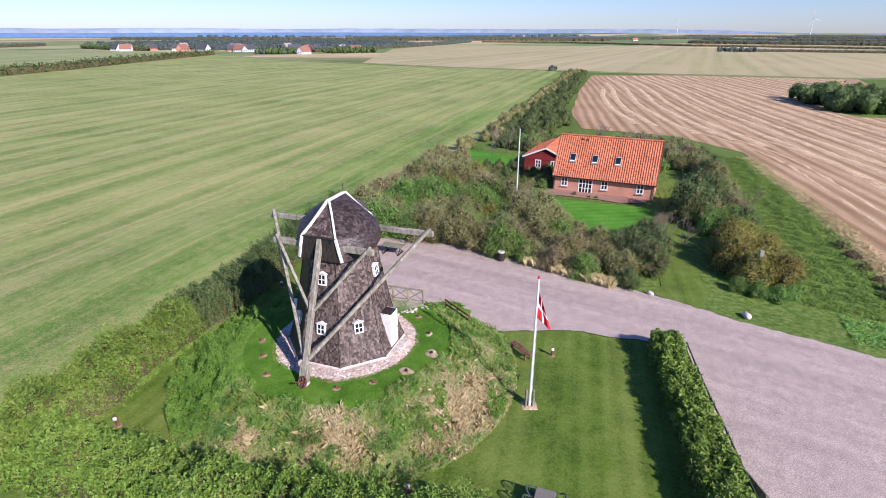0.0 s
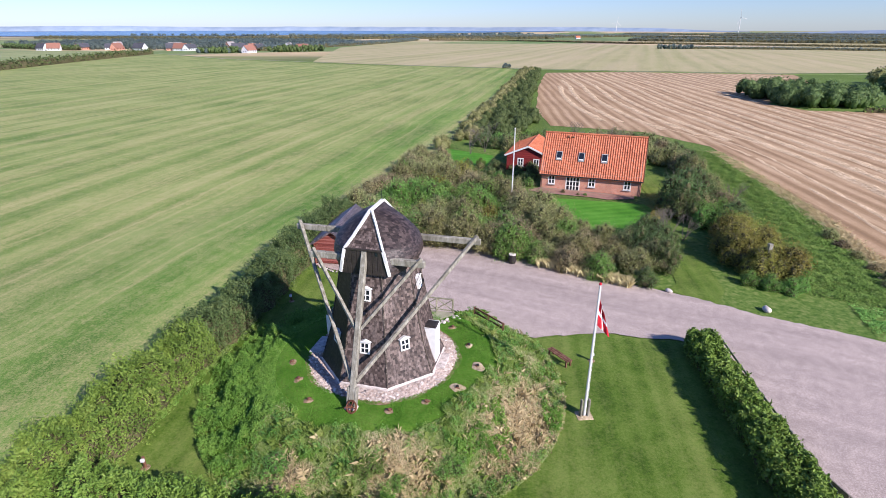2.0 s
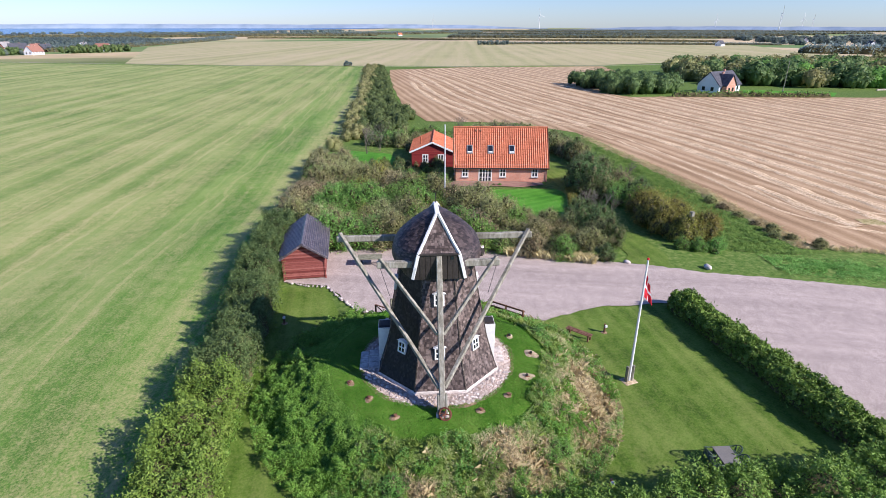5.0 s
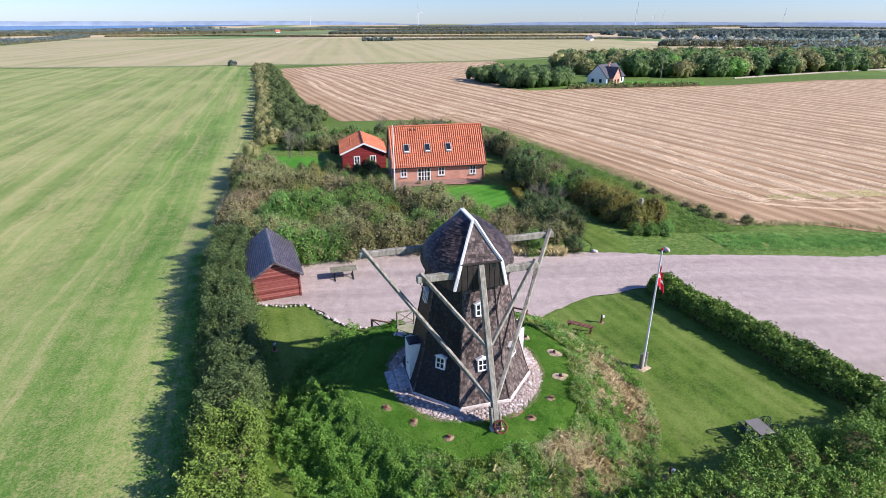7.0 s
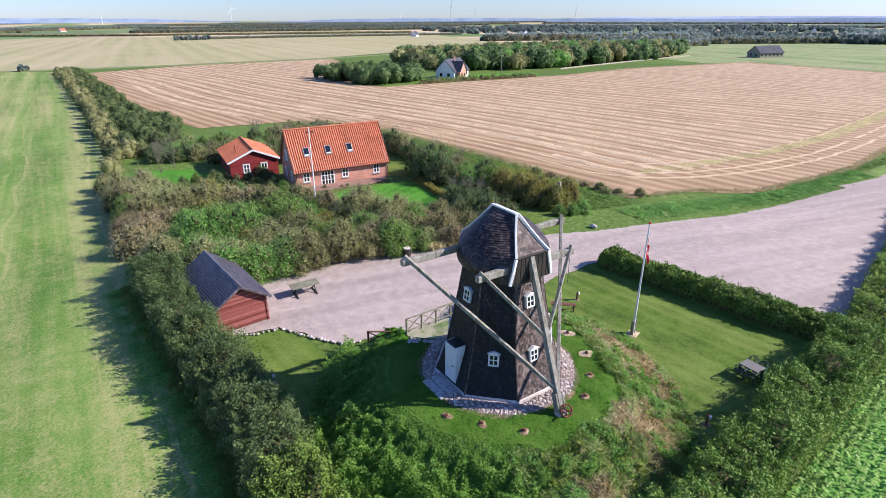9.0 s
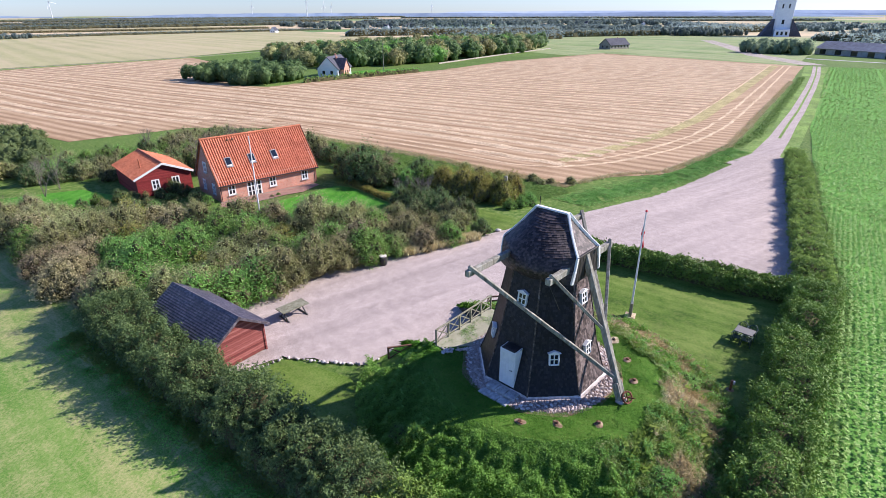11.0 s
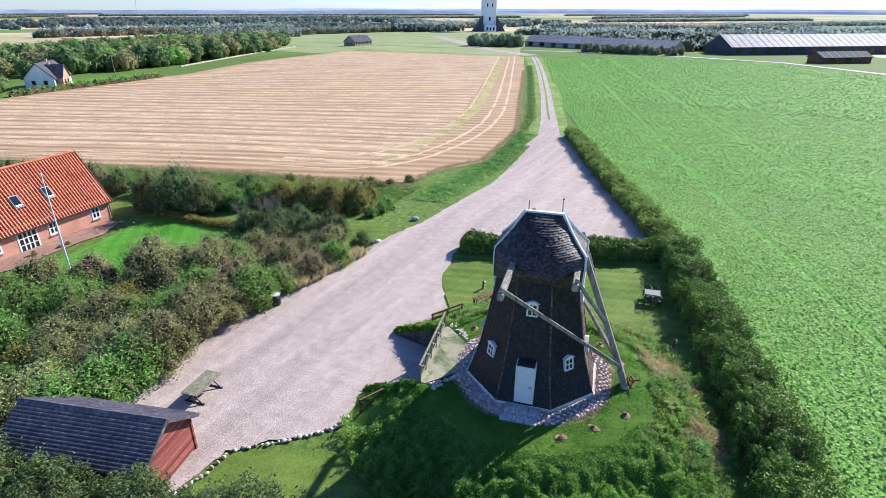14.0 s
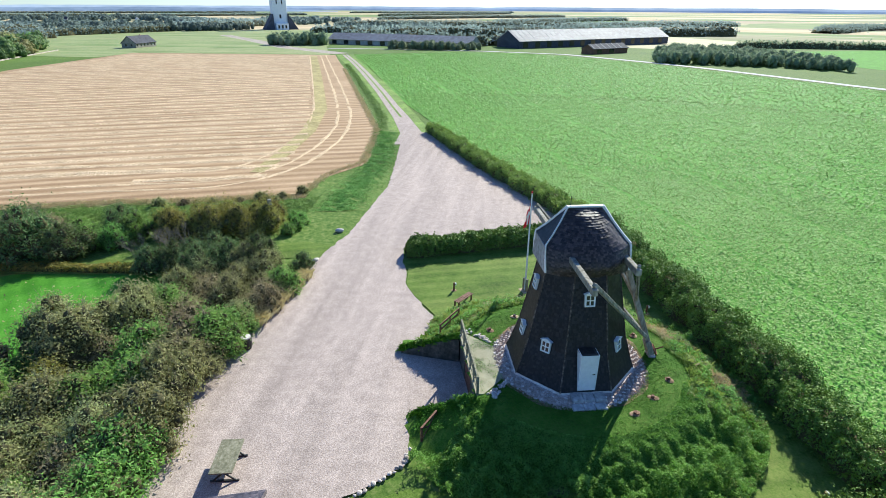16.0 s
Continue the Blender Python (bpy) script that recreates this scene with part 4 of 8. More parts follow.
# ---- the windmill ----
mill = thing("windmill", pose(MILL[0], MILL[1], TOP, 0, 0, -18), "dark shingled smock windmill without sails on a stone foot", "windmill")
PROFILE = ((0.2, 3.02), (0.7, 2.84), (2.03, 2.45), (4.7, 1.95), (5.95, 1.76))


def apothem(z):
    return float(np.interp(z, [p[0] for p in PROFILE], [p[1] for p in PROFILE]))


def shingle_rows(b, surface, rows, rng, width=0.15, thick=0.022, bare=0.01, uneven=0.12):
    """Overlapping shingles over a surface(u 0..1, v 0..1) that gives place and outward normal."""
    for r in range(rows):
        v0, v1 = r / rows, min(1.0, (r + 1.25) / rows)
        a, _ = surface(0, (v0 + v1) / 2)
        c, _ = surface(1, (v0 + v1) / 2)
        mid, _ = surface(0.5, (v0 + v1) / 2)
        length = (Vector(mid) - Vector(a)).length + (Vector(c) - Vector(mid)).length
        n = max(1, round(length / width))
        edges = [0.0] + [(i + rng.uniform(-0.25, 0.25)) / n for i in range(1, n)] + [1.0]
        for u0, u1 in zip(edges, edges[1:]):
            if rng.random() < bare:
                continue
            e = 0.02 * (u1 - u0)
            lift = thick * rng.uniform(0.7, 1.7)
            drop = rng.uniform(-uneven, uneven) / rows
            vs = []
            for u, v, out in ((u0 + e, v0 + drop, lift), (u1 - e, v0 + drop, lift), (u1 - e, v1, 0.004), (u0 + e, v1, 0.004), (u0 + e, v0 + drop, 0.0), (u1 - e, v0 + drop, 0.0)):
                p, nn = surface(u, max(0.0, v))
                vs.append(Vector(p) + Vector(nn) * out)
            b.add(vs, [(0, 1, 2, 3), (4, 5, 1, 0)])
    return b


def mill_faces():
    rng = random.Random(11)
    for k in range(8):
        ang = radians(-90 + 45 * k)
        nx, ny, sx, sy = math.cos(ang), math.sin(ang), -math.sin(ang), math.cos(ang)
        b, steps = Build(), [0.2, 0.7, 1.4, 2.03, 3.3, 4.7, 5.95]
        for z in steps:
            a = apothem(z)
            w = a * math.tan(radians(22.5))
            b.v += [(nx * a + sx * w * c, ny * a + sy * w * c, z) for c in (-1, 1)] + [(nx * (a - 0.16) + sx * w * c * 0.94, ny * (a - 0.16) + sy * w * c * 0.94, z) for c in (-1, 1)]
        for i in range(len(steps) - 1):
            q = 4 * i
            b.f += [(q, q + 1, q + 5, q + 4), (q + 3, q + 2, q + 6, q + 7), (q + 1, q + 3, q + 7, q + 5), (q + 2, q, q + 4, q + 6)]
        b.f += [(1, 0, 2, 3), (4 * len(steps) - 4, 4 * len(steps) - 3, 4 * len(steps) - 1, 4 * len(steps) - 2)]
        wall = part("wall", b, M_black, mill, "tarred boarded wall side")

        def surface(u, v):
            z = 0.22 + v * 5.7
            a = apothem(z)
            w = a * math.tan(radians(22.5)) * (2 * u - 1)
            return (nx * a + sx * w, ny * a + sy * w, z), (nx * 0.98, ny * 0.98, 0.2)

        tagged(part("shingles", shingle_rows(Build(), surface, 48, rng, 0.12, 0.018), M_shingle_lit if k < 3 else M_shingle_shade, wall, "weathered brown wooden shingles in the lit-side colour" if k < 3 else "tarred shingles darkened for the shaded sides"), kind="stuff")
        c = Build()
        ca = ang + radians(22.5)
        for z0, z1 in zip(steps, steps[1:]):
            r0, r1 = apothem(z0) / math.cos(radians(22.5)) + 0.02, apothem(z1) / math.cos(radians(22.5)) + 0.02
            c.beam((r0 * math.cos(ca), r0 * math.sin(ca), z0), (r1 * math.cos(ca), r1 * math.sin(ca), z1), 0.07, 0.05, 0.01)
        part("corner_board", c, M_corner, mill, "worn dark corner batten")


mill_faces()


def small_window(m, parent, w=0.5, h=0.62):
    """A white four-pane window with a small peaked hood, built upright round its centre, facing -y."""
    win = part("window", Build().box((-w / 2 + 0.02, 0.0, -h / 2 + 0.02), (w / 2 - 0.02, 0.34, h / 2 - 0.02)), M_black, parent, "small white four-pane window", m=m)
    f = Build()
    t = 0.075
    f.box((-w / 2, -0.05, -h / 2), (-w / 2 + t, 0.3, h / 2), cut=0.01).box((w / 2 - t, -0.05, -h / 2), (w / 2, 0.3, h / 2), cut=0.01)
    f.box((-w / 2 + t, -0.05, -h / 2), (w / 2 - t, 0.3, -h / 2 + t), cut=0.01).box((-w / 2 + t, -0.05, h / 2 - t), (w / 2 - t, 0.3, h / 2), cut=0.01)
    part("window_frame", f, M_white, win, "white painted frame")
    g = Build().box((-0.025, -0.04, -h / 2 + t), (0.025, 0.0, h / 2 - t)).box((-w / 2 + t, -0.036, -0.025), (w / 2 - t, 0.004, 0.025))
    part("glazing_bar", g, M_white, win)
    k = Build()
    k.add([(-w / 2 - 0.07, -0.09, h / 2), (w / 2 + 0.07, -0.09, h / 2), (0, -0.09, h / 2 + 0.13), (-w / 2 - 0.07, 0.36, h / 2), (w / 2 + 0.07, 0.36, h / 2), (0, 0.36, h / 2 + 0.13)], [(0, 1, 2), (5, 4, 3), (0, 3, 4, 1), (1, 4, 5, 2), (2, 5, 3, 0)])
    part("hood", k, M_white, win)
    for sx in (-1, 1):
        for sz in (-1, 1):
            x0, x1 = sorted((sx * 0.025, sx * (w / 2 - t)))
            z0, z1 = sorted((sz * 0.025, sz * (h / 2 - t)))
            part("pane", Build().box((x0, -0.022, z0), (x1, -0.012, z1)), M_glass, win)
    return win


for deg, z in ((-90, 2.04), (-45, 2.06), (-135, 2.0), (135, 2.08), (90, 2.06), (-90, 4.68), (180, 4.68), (0, 4.66), (90, 4.66)):
    a = apothem(z) + 0.1
    small_window(pose(a * math.cos(radians(deg)), a * math.sin(radians(deg)), z, -8, 0, deg + 90), mill)


def mill_door(deg):
    """A white boarded door, upright in a shallow casing that stands out of the sloping wall."""
    m = pose(2.98 * math.cos(radians(deg)), 2.98 * math.sin(radians(deg)), 0.3, 0, 0, deg + 90)
    door = part("door", Build().box((-0.39, -0.03, 0.0), (0.39, 0.03, 1.98), cut=0.01), M_white, mill, "white boarded door with a low arched head", m=m)
    f = Build().box((-0.44, -0.04, 0), (-0.39, 0.62, 2.0), cut=0.012).box((0.39, -0.04, 0), (0.44, 0.62, 2.0), cut=0.012)
    part("door_casing", f, M_white, door, "white painted cheeks")
    part("door_hood", Build().add([(-0.44, -0.02, 1.98), (0.44, -0.02, 1.98), (0.24, 0.06, 2.05), (-0.24, 0.06, 2.05), (-0.46, 0.7, 1.98), (0.46, 0.7, 1.98), (0.26, 0.7, 2.06), (-0.26, 0.7, 2.06)], [(0, 1, 2, 3), (7, 6, 5, 4), (0, 4, 5, 1), (1, 5, 6, 2), (2, 6, 7, 3), (3, 7, 4, 0)]), M_black, door, "dark shingled hood")
    for k in range(5):
        part("board", Build().box((-0.38 + 0.153 * k, -0.045, 0.03), (-0.38 + 0.153 * k + 0.148, -0.032, 1.95), cut=0.004), M_white, door)
    part("door_handle", Build().rod((0.3, -0.045, 0.95), (0.3, -0.1, 0.95), 0.02).rod((0.3, -0.09, 0.95), (0.19, -0.09, 0.95), 0.015), M_darkmetal, door, "dark iron handle")
    if deg:
        for k, (x0, x1) in enumerate(((-0.8, -0.27), (-0.25, 0.28), (0.3, 0.85))):
            part("door_step", Build().box((x0, -0.62, -0.34), (x1, 0.0, -0.06 - 0.02 * k), cut=0.03), M_greystone, door, "grey stone step")
            part("door_step", Build().box((x0 - 0.1, -1.1, -0.42), (x1 - 0.1, -0.64, -0.22), cut=0.03), M_greystone, door, "grey stone step")
    else:
        for k, (x0, x1) in enumerate(((-0.72, -0.02), (0.0, 0.7))):
            part("door_step", Build().box((x0, -0.55, -0.34), (x1, -0.02, -0.1 - 0.02 * k), cut=0.03), M_stone, door, "pale worn stone slab")


mill_door(180)
mill_door(0)


M_rubble = speckled("pinkish_rubble", (0.30, 0.235, 0.20), (0.46, 0.37, 0.325), (0.64, 0.55, 0.49), 5.0, 0.9, 0.15)


def mill_foot():
    """A whitewashed plinth with a broad apron of field stones."""
    rng = random.Random(3)
    foot = part("foundation", Build().rod((0, 0, -0.3), (0, 0, 0.18), 2.9, 2.9, 8), M_limewash, mill, "whitewashed stone plinth")
    for k in range(8):
        b = Build()
        a0, a1 = radians(-112.5 + 45 * k), radians(-67.5 + 45 * k)
        q = 1 / math.cos(radians(22.5))
        vs = []
        for r, z in ((3.03, 0.22), (3.07, 0.19), (3.14, -0.25), (2.8, 0.22), (2.8, -0.25)):
            vs += [(r * q * math.cos(a), r * q * math.sin(a), z) for a in (a0, a1)]
        b.add(vs, [(0, 1, 7, 6), (2, 3, 1, 0), (4, 5, 3, 2), (6, 7, 9, 8), (0, 6, 8, 4, 2), (1, 3, 5, 9, 7)])
        part("plinth_side", b, M_limewash, foot)
    kinds = []
    for k in range(6):
        st = Build()
        lumpy_ball(st, (0, 0, 2.0), 0.5, 17.0 + 5 * k, 0.62, 4, 7)
        st.v = [(x, y, z - 2.0) for x, y, z in st.v]
        kinds.append(st.mesh("stone", (M_stone, M_rubble, M_limewash)[k % 3], False))
    for i in range(300):
        a = 2 * math.pi * (i + rng.uniform(-0.5, 0.5)) / 300
        fold = (a - radians(-112.5)) % radians(45) - radians(22.5)
        out = (i * 0.618) % 1.0
        rr, k = (3.24 + 0.68 * out) / math.cos(fold * (1 - 0.4 * out)), rng.uniform(0.15, 0.27)
        part("stone", kinds[rng.randrange(6)], None, foot, m=Matrix.LocRotScale((rr * math.cos(a), rr * math.sin(a), 0.13 - 0.14 * out), Euler((rng.uniform(-0.3, 0.3), rng.uniform(-0.3, 0.3), rng.uniform(0, 6))), (k, k * rng.uniform(0.65, 1.0), k * 0.62)))
    p = Build()
    for i in range(5200):
        a, q = rng.uniform(0, 2 * math.pi), rng.random()
        fold = (a - radians(-112.5)) % radians(45) - radians(22.5)
        r = 3.2 / math.cos(fold * (1 - 0.4 * q)) + 0.78 * q * (1.0 + 0.12 * math.sin(5 * a))
        k, x, y = rng.uniform(0.035, 0.085), r * math.cos(a), r * math.sin(a)
        z = 0.13 - q * 0.14
        p.add([(x - k, y - k * 0.7, z - 0.05), (x + k, y - k * 0.8, z - 0.05), (x + k * 0.8, y + k, z - 0.05), (x - k, y + k * 0.8, z - 0.05), (x - k * 0.4, y - k * 0.3, z + k * 0.5), (x + k * 0.4, y + k * 0.3, z + k * 0.6)], [(0, 1, 5, 4), (1, 2, 5), (2, 3, 4, 5), (3, 0, 4)])
    tagged(part("rubble", p, M_rubble, foot, "pinkish-white rubble around the plinth"), kind="stuff")
    n = 96
    for name, mat, label, rings in (("apron", M_stone, "sloping apron of mortared field stones", ((3.05, 0.13, 1.0), (3.95, -0.02, 0.55))), ("soil_border", M_soil, "bare reddish soil round the stones", ((3.8, 0.008, 0.6), (4.12, 0.012, 0.3)))):
        b = Build()
        for i in range(n):
            a = 2 * math.pi * i / n
            fold = (a - radians(-112.5)) % radians(45) - radians(22.5)
            for r, z, sharp in rings:
                w = r / math.cos(fold * sharp) + (0.07 * math.sin(5 * a + 1) + 0.05 * math.sin(13 * a) if r > 3.9 else 0)
                b.v.append((w * math.cos(a), w * math.sin(a), z))
        b.f = [(2 * i, 2 * i + 1, 2 * ((i + 1) % n) + 1, 2 * ((i + 1) % n)) for i in range(n)]
        part(name, b, mat, foot, label)


mill_foot()

# the cap: a boat-shaped shell between two gables
CAP = ((5.74, 1.2, 1.95, 1.78), (6.05, 1.14, 1.965, 2.04), (6.4, 1.06, 1.98, 2.16), (6.98, 0.93, 1.97, 2.02), (7.4, 0.66, 1.6, 1.74), (7.9, 0.38, 1.22, 1.2), (8.25, 0.17, 0.98, 0.66), (8.52, 0.02, 0.8, 0.1))


def cap_at(z):
    """Half width of the gable, half length, half width at the middle: straight gables, a smoothly swelling side."""
    zs = [c[0] for c in CAP]
    k = max(0, min(len(CAP) - 2, int(np.searchsorted(zs, z)) - 1))
    t = (z - zs[k]) / (zs[k + 1] - zs[k])
    p0, p1, p2, p3 = (CAP[max(0, min(len(CAP) - 1, i))][3] for i in range(k - 1, k + 3))
    wide = 0.5 * (2 * p1 + (p2 - p0) * t + (2 * p0 - 5 * p1 + 4 * p2 - p3) * t * t + (3 * p1 - p0 - 3 * p2 + p3) * t ** 3)
    return (*(float(np.interp(z, zs, [c[i] for c in CAP])) for i in (1, 2)), wide)


def cap():
    rng = random.Random(21)
    shell = Build()
    zs, m = np.linspace(5.74, 8.52, 23), 15
    for side in (-1, 1):
        base = len(shell.v)
        for z in zs:
            g, yl, w = cap_at(z)
            for j in range(m):
                u = 2 * j / (m - 1) - 1
                shell.v.append((side * (g + (w - g) * (1 - abs(u) ** 2.3)), u * yl, float(z)))
        for i in range(len(zs) - 1):
            for j in range(m - 1):
                q = (base + i * m + j, base + i * m + j + 1, base + (i + 1) * m + j + 1, base + (i + 1) * m + j)
                shell.f.append(q if side > 0 else q[::-1])
    g, yl, w = cap_at(5.75)
    low = [(side * (g + (w - g) * (1 - u * u)), u * yl, 5.84) for side, us in ((1, np.linspace(-1, 1, 11)), (-1, np.linspace(1, -1, 11))) for u in us]
    shell.add(low, [tuple(range(len(low) - 1, -1, -1))])
    for end in (-1, 1):
        pts = [(sx * cap_at(z)[0], end * cap_at(z)[1], float(z)) for sx, order in ((1, (5.83, 6.4, 6.98, 7.4, 7.9, 8.52)), (-1, (8.52, 7.9, 7.4, 6.98, 6.4, 5.83))) for z in order]
        for i in range(5):
            q = (pts[i], pts[i + 1], pts[10 - i], pts[11 - i])
            shell.add(q, [(0, 1, 2, 3) if end > 0 else (3, 2, 1, 0)])
    top = part("cap", shell, M_black, mill, "bulging boat-shaped cap")
    for side in (-1, 1):
        def surface(u, v):
            z = 5.74 + 2.75 * (v ** 0.95)
            g, yl, w = cap_at(z)
            t = (2 * u - 1) * side
            x = side * (g + (w - g) * (1 - abs(t) ** 2.3))
            nn = Vector((side * (0.95 - 0.25 * v), 0.55 * t, -0.35 + 1.25 * v ** 0.7)).normalized()
            return (x, t * yl, z), nn

        tagged(part("cap_shingles", shingle_rows(Build(), surface, 34, rng, 0.125, 0.026, 0.0, 0.04), M_capshingle, top, "dark purplish-brown roof shingles"), kind="stuff")
    for end in (-1, 1):
        def surface(u, v):
            z = 6.98 + 1.5 * v
            g, yl, _ = cap_at(z)
            return ((2 * u - 1) * g * -end, end * yl, z), (0, end * 0.75, 0.66)

        tagged(part("gable_shingles", shingle_rows(Build(), surface, 15, rng, 0.12, 0.02), M_shingle_lit if end < 0 else M_shingle_shade, top, "weathered gable shingles"), kind="stuff")
        for sx in (-1, 1):
            w = Build()
            line = [(sx * (cap_at(z)[0] + 0.02), end * (cap_at(z)[1] + (0.05 if end < 0 else 0.02)), z) for z in (5.76, 6.4, 6.98, 7.4, 7.9, 8.55)]
            for a, b in zip(line, line[1:]):
                w.beam(a, b, 0.1 if end < 0 else 0.05, 0.15, 0.012)
            part("barge_board", w, M_white, top, "white painted gable board")
        for k in range(9):
            x = -1.02 + k * 0.255
            hi = 6.95 if abs(x) < 0.9 else 6.5
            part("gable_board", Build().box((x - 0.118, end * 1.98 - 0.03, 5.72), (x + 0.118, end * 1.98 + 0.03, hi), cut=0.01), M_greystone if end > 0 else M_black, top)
        if end < 0:
            part("gable_sill", Build().box((-0.96, -2.06, 6.93), (0.96, -1.94, 7.02), cut=0.01), M_black, top)
            part("hatch", Build().box((0.55, -2.03, 6.72), (0.68, -2.0, 6.88)), M_glass, top, "small dark hole under the gable")
    part("ridge_board", Build().box((-0.11, -0.86, 8.5), (0.11, 0.86, 8.585), cut=0.02), M_white, top, "white ridge board")
    part("lightning_rod", Build().rod((0, 0.7, 8.5), (0, 0.7, 9.05), 0.018), M_darkmetal, top)
    return top


cap()


def tail():
    part("long_beam", Build().beam((-4.95, 1.0, 6.68), (4.95, 1.0, 6.68), 0.24, 0.3, 0.03), M_greywood, mill, "long weathered cross beam")
    part("short_beam", Build().beam((-2.85, -1.72, 6.42), (2.85, -1.72, 6.42), 0.26, 0.32, 0.03), M_greywood, mill, "short weathered cross beam")
    part("tail_pole", Build().beam((0, -1.86, 6.95), (0, -4.45, 0.36), 0.27, 0.27, 0.03), M_greywood, mill, "thick weathered tail pole")
    for sx in (-1, 1):
        part("long_brace", Build().beam((sx * 4.78, 1.02, 6.98), (sx * 0.12, -4.1, 1.2), 0.17, 0.17, 0.02), M_greywood, mill, "long weathered brace")
        part("short_brace", Build().beam((sx * 2.7, -1.74, 6.72), (sx * 0.12, -3.2, 3.5), 0.15, 0.15, 0.02), M_greywood, mill, "short weathered brace")
        part("iron_stay", Build().rod((sx * 2.72, -1.7, 6.3), (sx * 2.3, -2.1, 5.0), 0.012, None, 5), M_darkmetal, mill)
    part("tail_cheek", Build().beam((-0.19, -4.2, 0.95), (-0.19, -4.52, 0.12), 0.1, 0.3, 0.02).beam((0.19, -4.2, 0.95), (0.19, -4.52, 0.12), 0.1, 0.3, 0.02), M_greywood, mill, "weathered cheek at the foot of the tail pole")
    wheel = Build()
    for i in range(12):
        a, c = 2 * math.pi * i / 12, 2 * math.pi * (i + 1) / 12
        wheel.rod((0, 0.28 * math.cos(a), 0.28 * math.sin(a)), (0, 0.28 * math.cos(c), 0.28 * math.sin(c)), 0.045, None, 5)
    for i in range(4):
        a = 2 * math.pi * i / 4
        wheel.rod((0, 0, 0), (0, 0.28 * math.cos(a), 0.28 * math.sin(a)), 0.03, None, 5)
    wheel.rod((-0.5, 0, 0), (0.12, 0, 0), 0.035, None, 7)
    part("winch_wheel", wheel, M_iron, mill, "rusty red winch wheel", m=pose(0.1, -4.78, 0.26, 0, 30, 70))
    part("winch_stone", Build().box((-0.3, -4.75, -0.12), (0.3, -4.35, 0.1), cut=0.05), M_stone, mill, "reddish stone under the tail pole")


tail()


# ---- the bridge slab, its recess and rails on the mound ----
def slab():
    u = Vector((0.962, -0.273))
    b = Build().prism([(-6.85, 32.5), (-7.0, 32.15), (-5.75, 29.75), (-4.4, 29.5), (-1.95, 30.75), (-1.85, 31.1)], 1.62, 1.86)
    ob = whole("bridge_slab", b, M_concrete, "mossy concrete slab leading from the mill to the rail", "slab", kind="structure")
    w = Build()
    n = Vector((0.273, 0.962))
    for a, c in (((-6.85, 32.5), (-5.2, 32.04)), ((-3.5, 31.56), (-1.85, 31.1))):
        p, q = Vector(a), Vector(c)
        w.prism([tuple(p - n * 0.02), tuple(q - n * 0.02), tuple(q - n * 0.35), tuple(p - n * 0.35)], -0.1, 1.62)
    whole("cellar_wall", w, M_darkwall, "dark grey wall under the slab beside a cellar opening", "wall", kind="structure")
    d = thing("cellar_door", pose(-4.35, 31.72, 0.0, 0, 0, -15.8), "dark boarded cellar door under the slab", "door")
    for k in range(8):
        part("board", Build().box((-0.86 + 0.216 * k, -0.03, 0.02), (-0.86 + 0.216 * k + 0.205, 0.03, 1.62), cut=0.006), M_brownwood, d)
    for name, a, c in (("wing_wall_east", (-1.85, 31.1), (0.25, 33.9)), ("wing_wall_west", (-6.85, 32.5), (-5.0, 35.2))):
        p, q = Vector(a), Vector(c)
        e = (q - p).normalized()
        s = Vector((-e.y, e.x)) * (0.17 if name.endswith("west") else -0.17)
        w = Build()
        vs = []
        for t, h in ((0.0, 1.62), (0.35, 1.2), (0.7, 0.66), (1.0, 0.14)):
            r = p + (q - p) * t
            vs += [(*(r - s), -0.1), (*(r - s), h), (*(r + s), h), (*(r + s), -0.1)]
        w.add(vs, [(4 * i + j, 4 * i + j + 1, 4 * i + j + 5, 4 * i + j + 4) for i in range(3) for j in range(3)] + [(3, 2, 1, 0), (12, 13, 14, 15)])
        whole(name, w, M_darkwall, "low dark wall holding the grass bank", "wall", kind="structure")


slab()


def cross_rail(p, q, panels, high, z, name, label, crosses=True, mat=M_greenwood):
    p, q = Vector((*p, z)), Vector((*q, z if isinstance(z, float) else z))
    f = thing(name, Matrix.Translation(p), label, "railing")
    d = (q - p) / panels
    up = Vector((0, 0, high))
    for k in range(panels + 1):
        part("post", Build().beam(d * k - Vector((0, 0, 0.15)), d * k + up * 1.04, 0.1, 0.1, 0.012), mat, f)
    part("top_rail", Build().beam(up - d * 0.02, d * panels + up + d * 0.02, 0.1, 0.07, 0.012), mat, f)
    part("bottom_rail", Build().beam(up * 0.18, d * panels + up * 0.18, 0.06, 0.07, 0.01), mat, f)
    for k in range(panels):
        if crosses:
            part("cross_brace", Build().beam(d * k + up * 0.2, d * (k + 1) + up * 0.97, 0.045, 0.06, 0.008).beam(d * k + up * 0.97, d * (k + 1) + up * 0.2, 0.04, 0.06, 0.008), mat, f)
        else:
            part("middle_rail", Build().beam(d * k + up * 0.58, d * (k + 1) + up * 0.58, 0.05, 0.08, 0.01), mat, f)
    return f


cross_rail((-6.85, 32.42), (-1.92, 31.02), 5, 0.95, 1.86, "bridge_railing", "mossy timber railing with crossed braces at the slab edge")


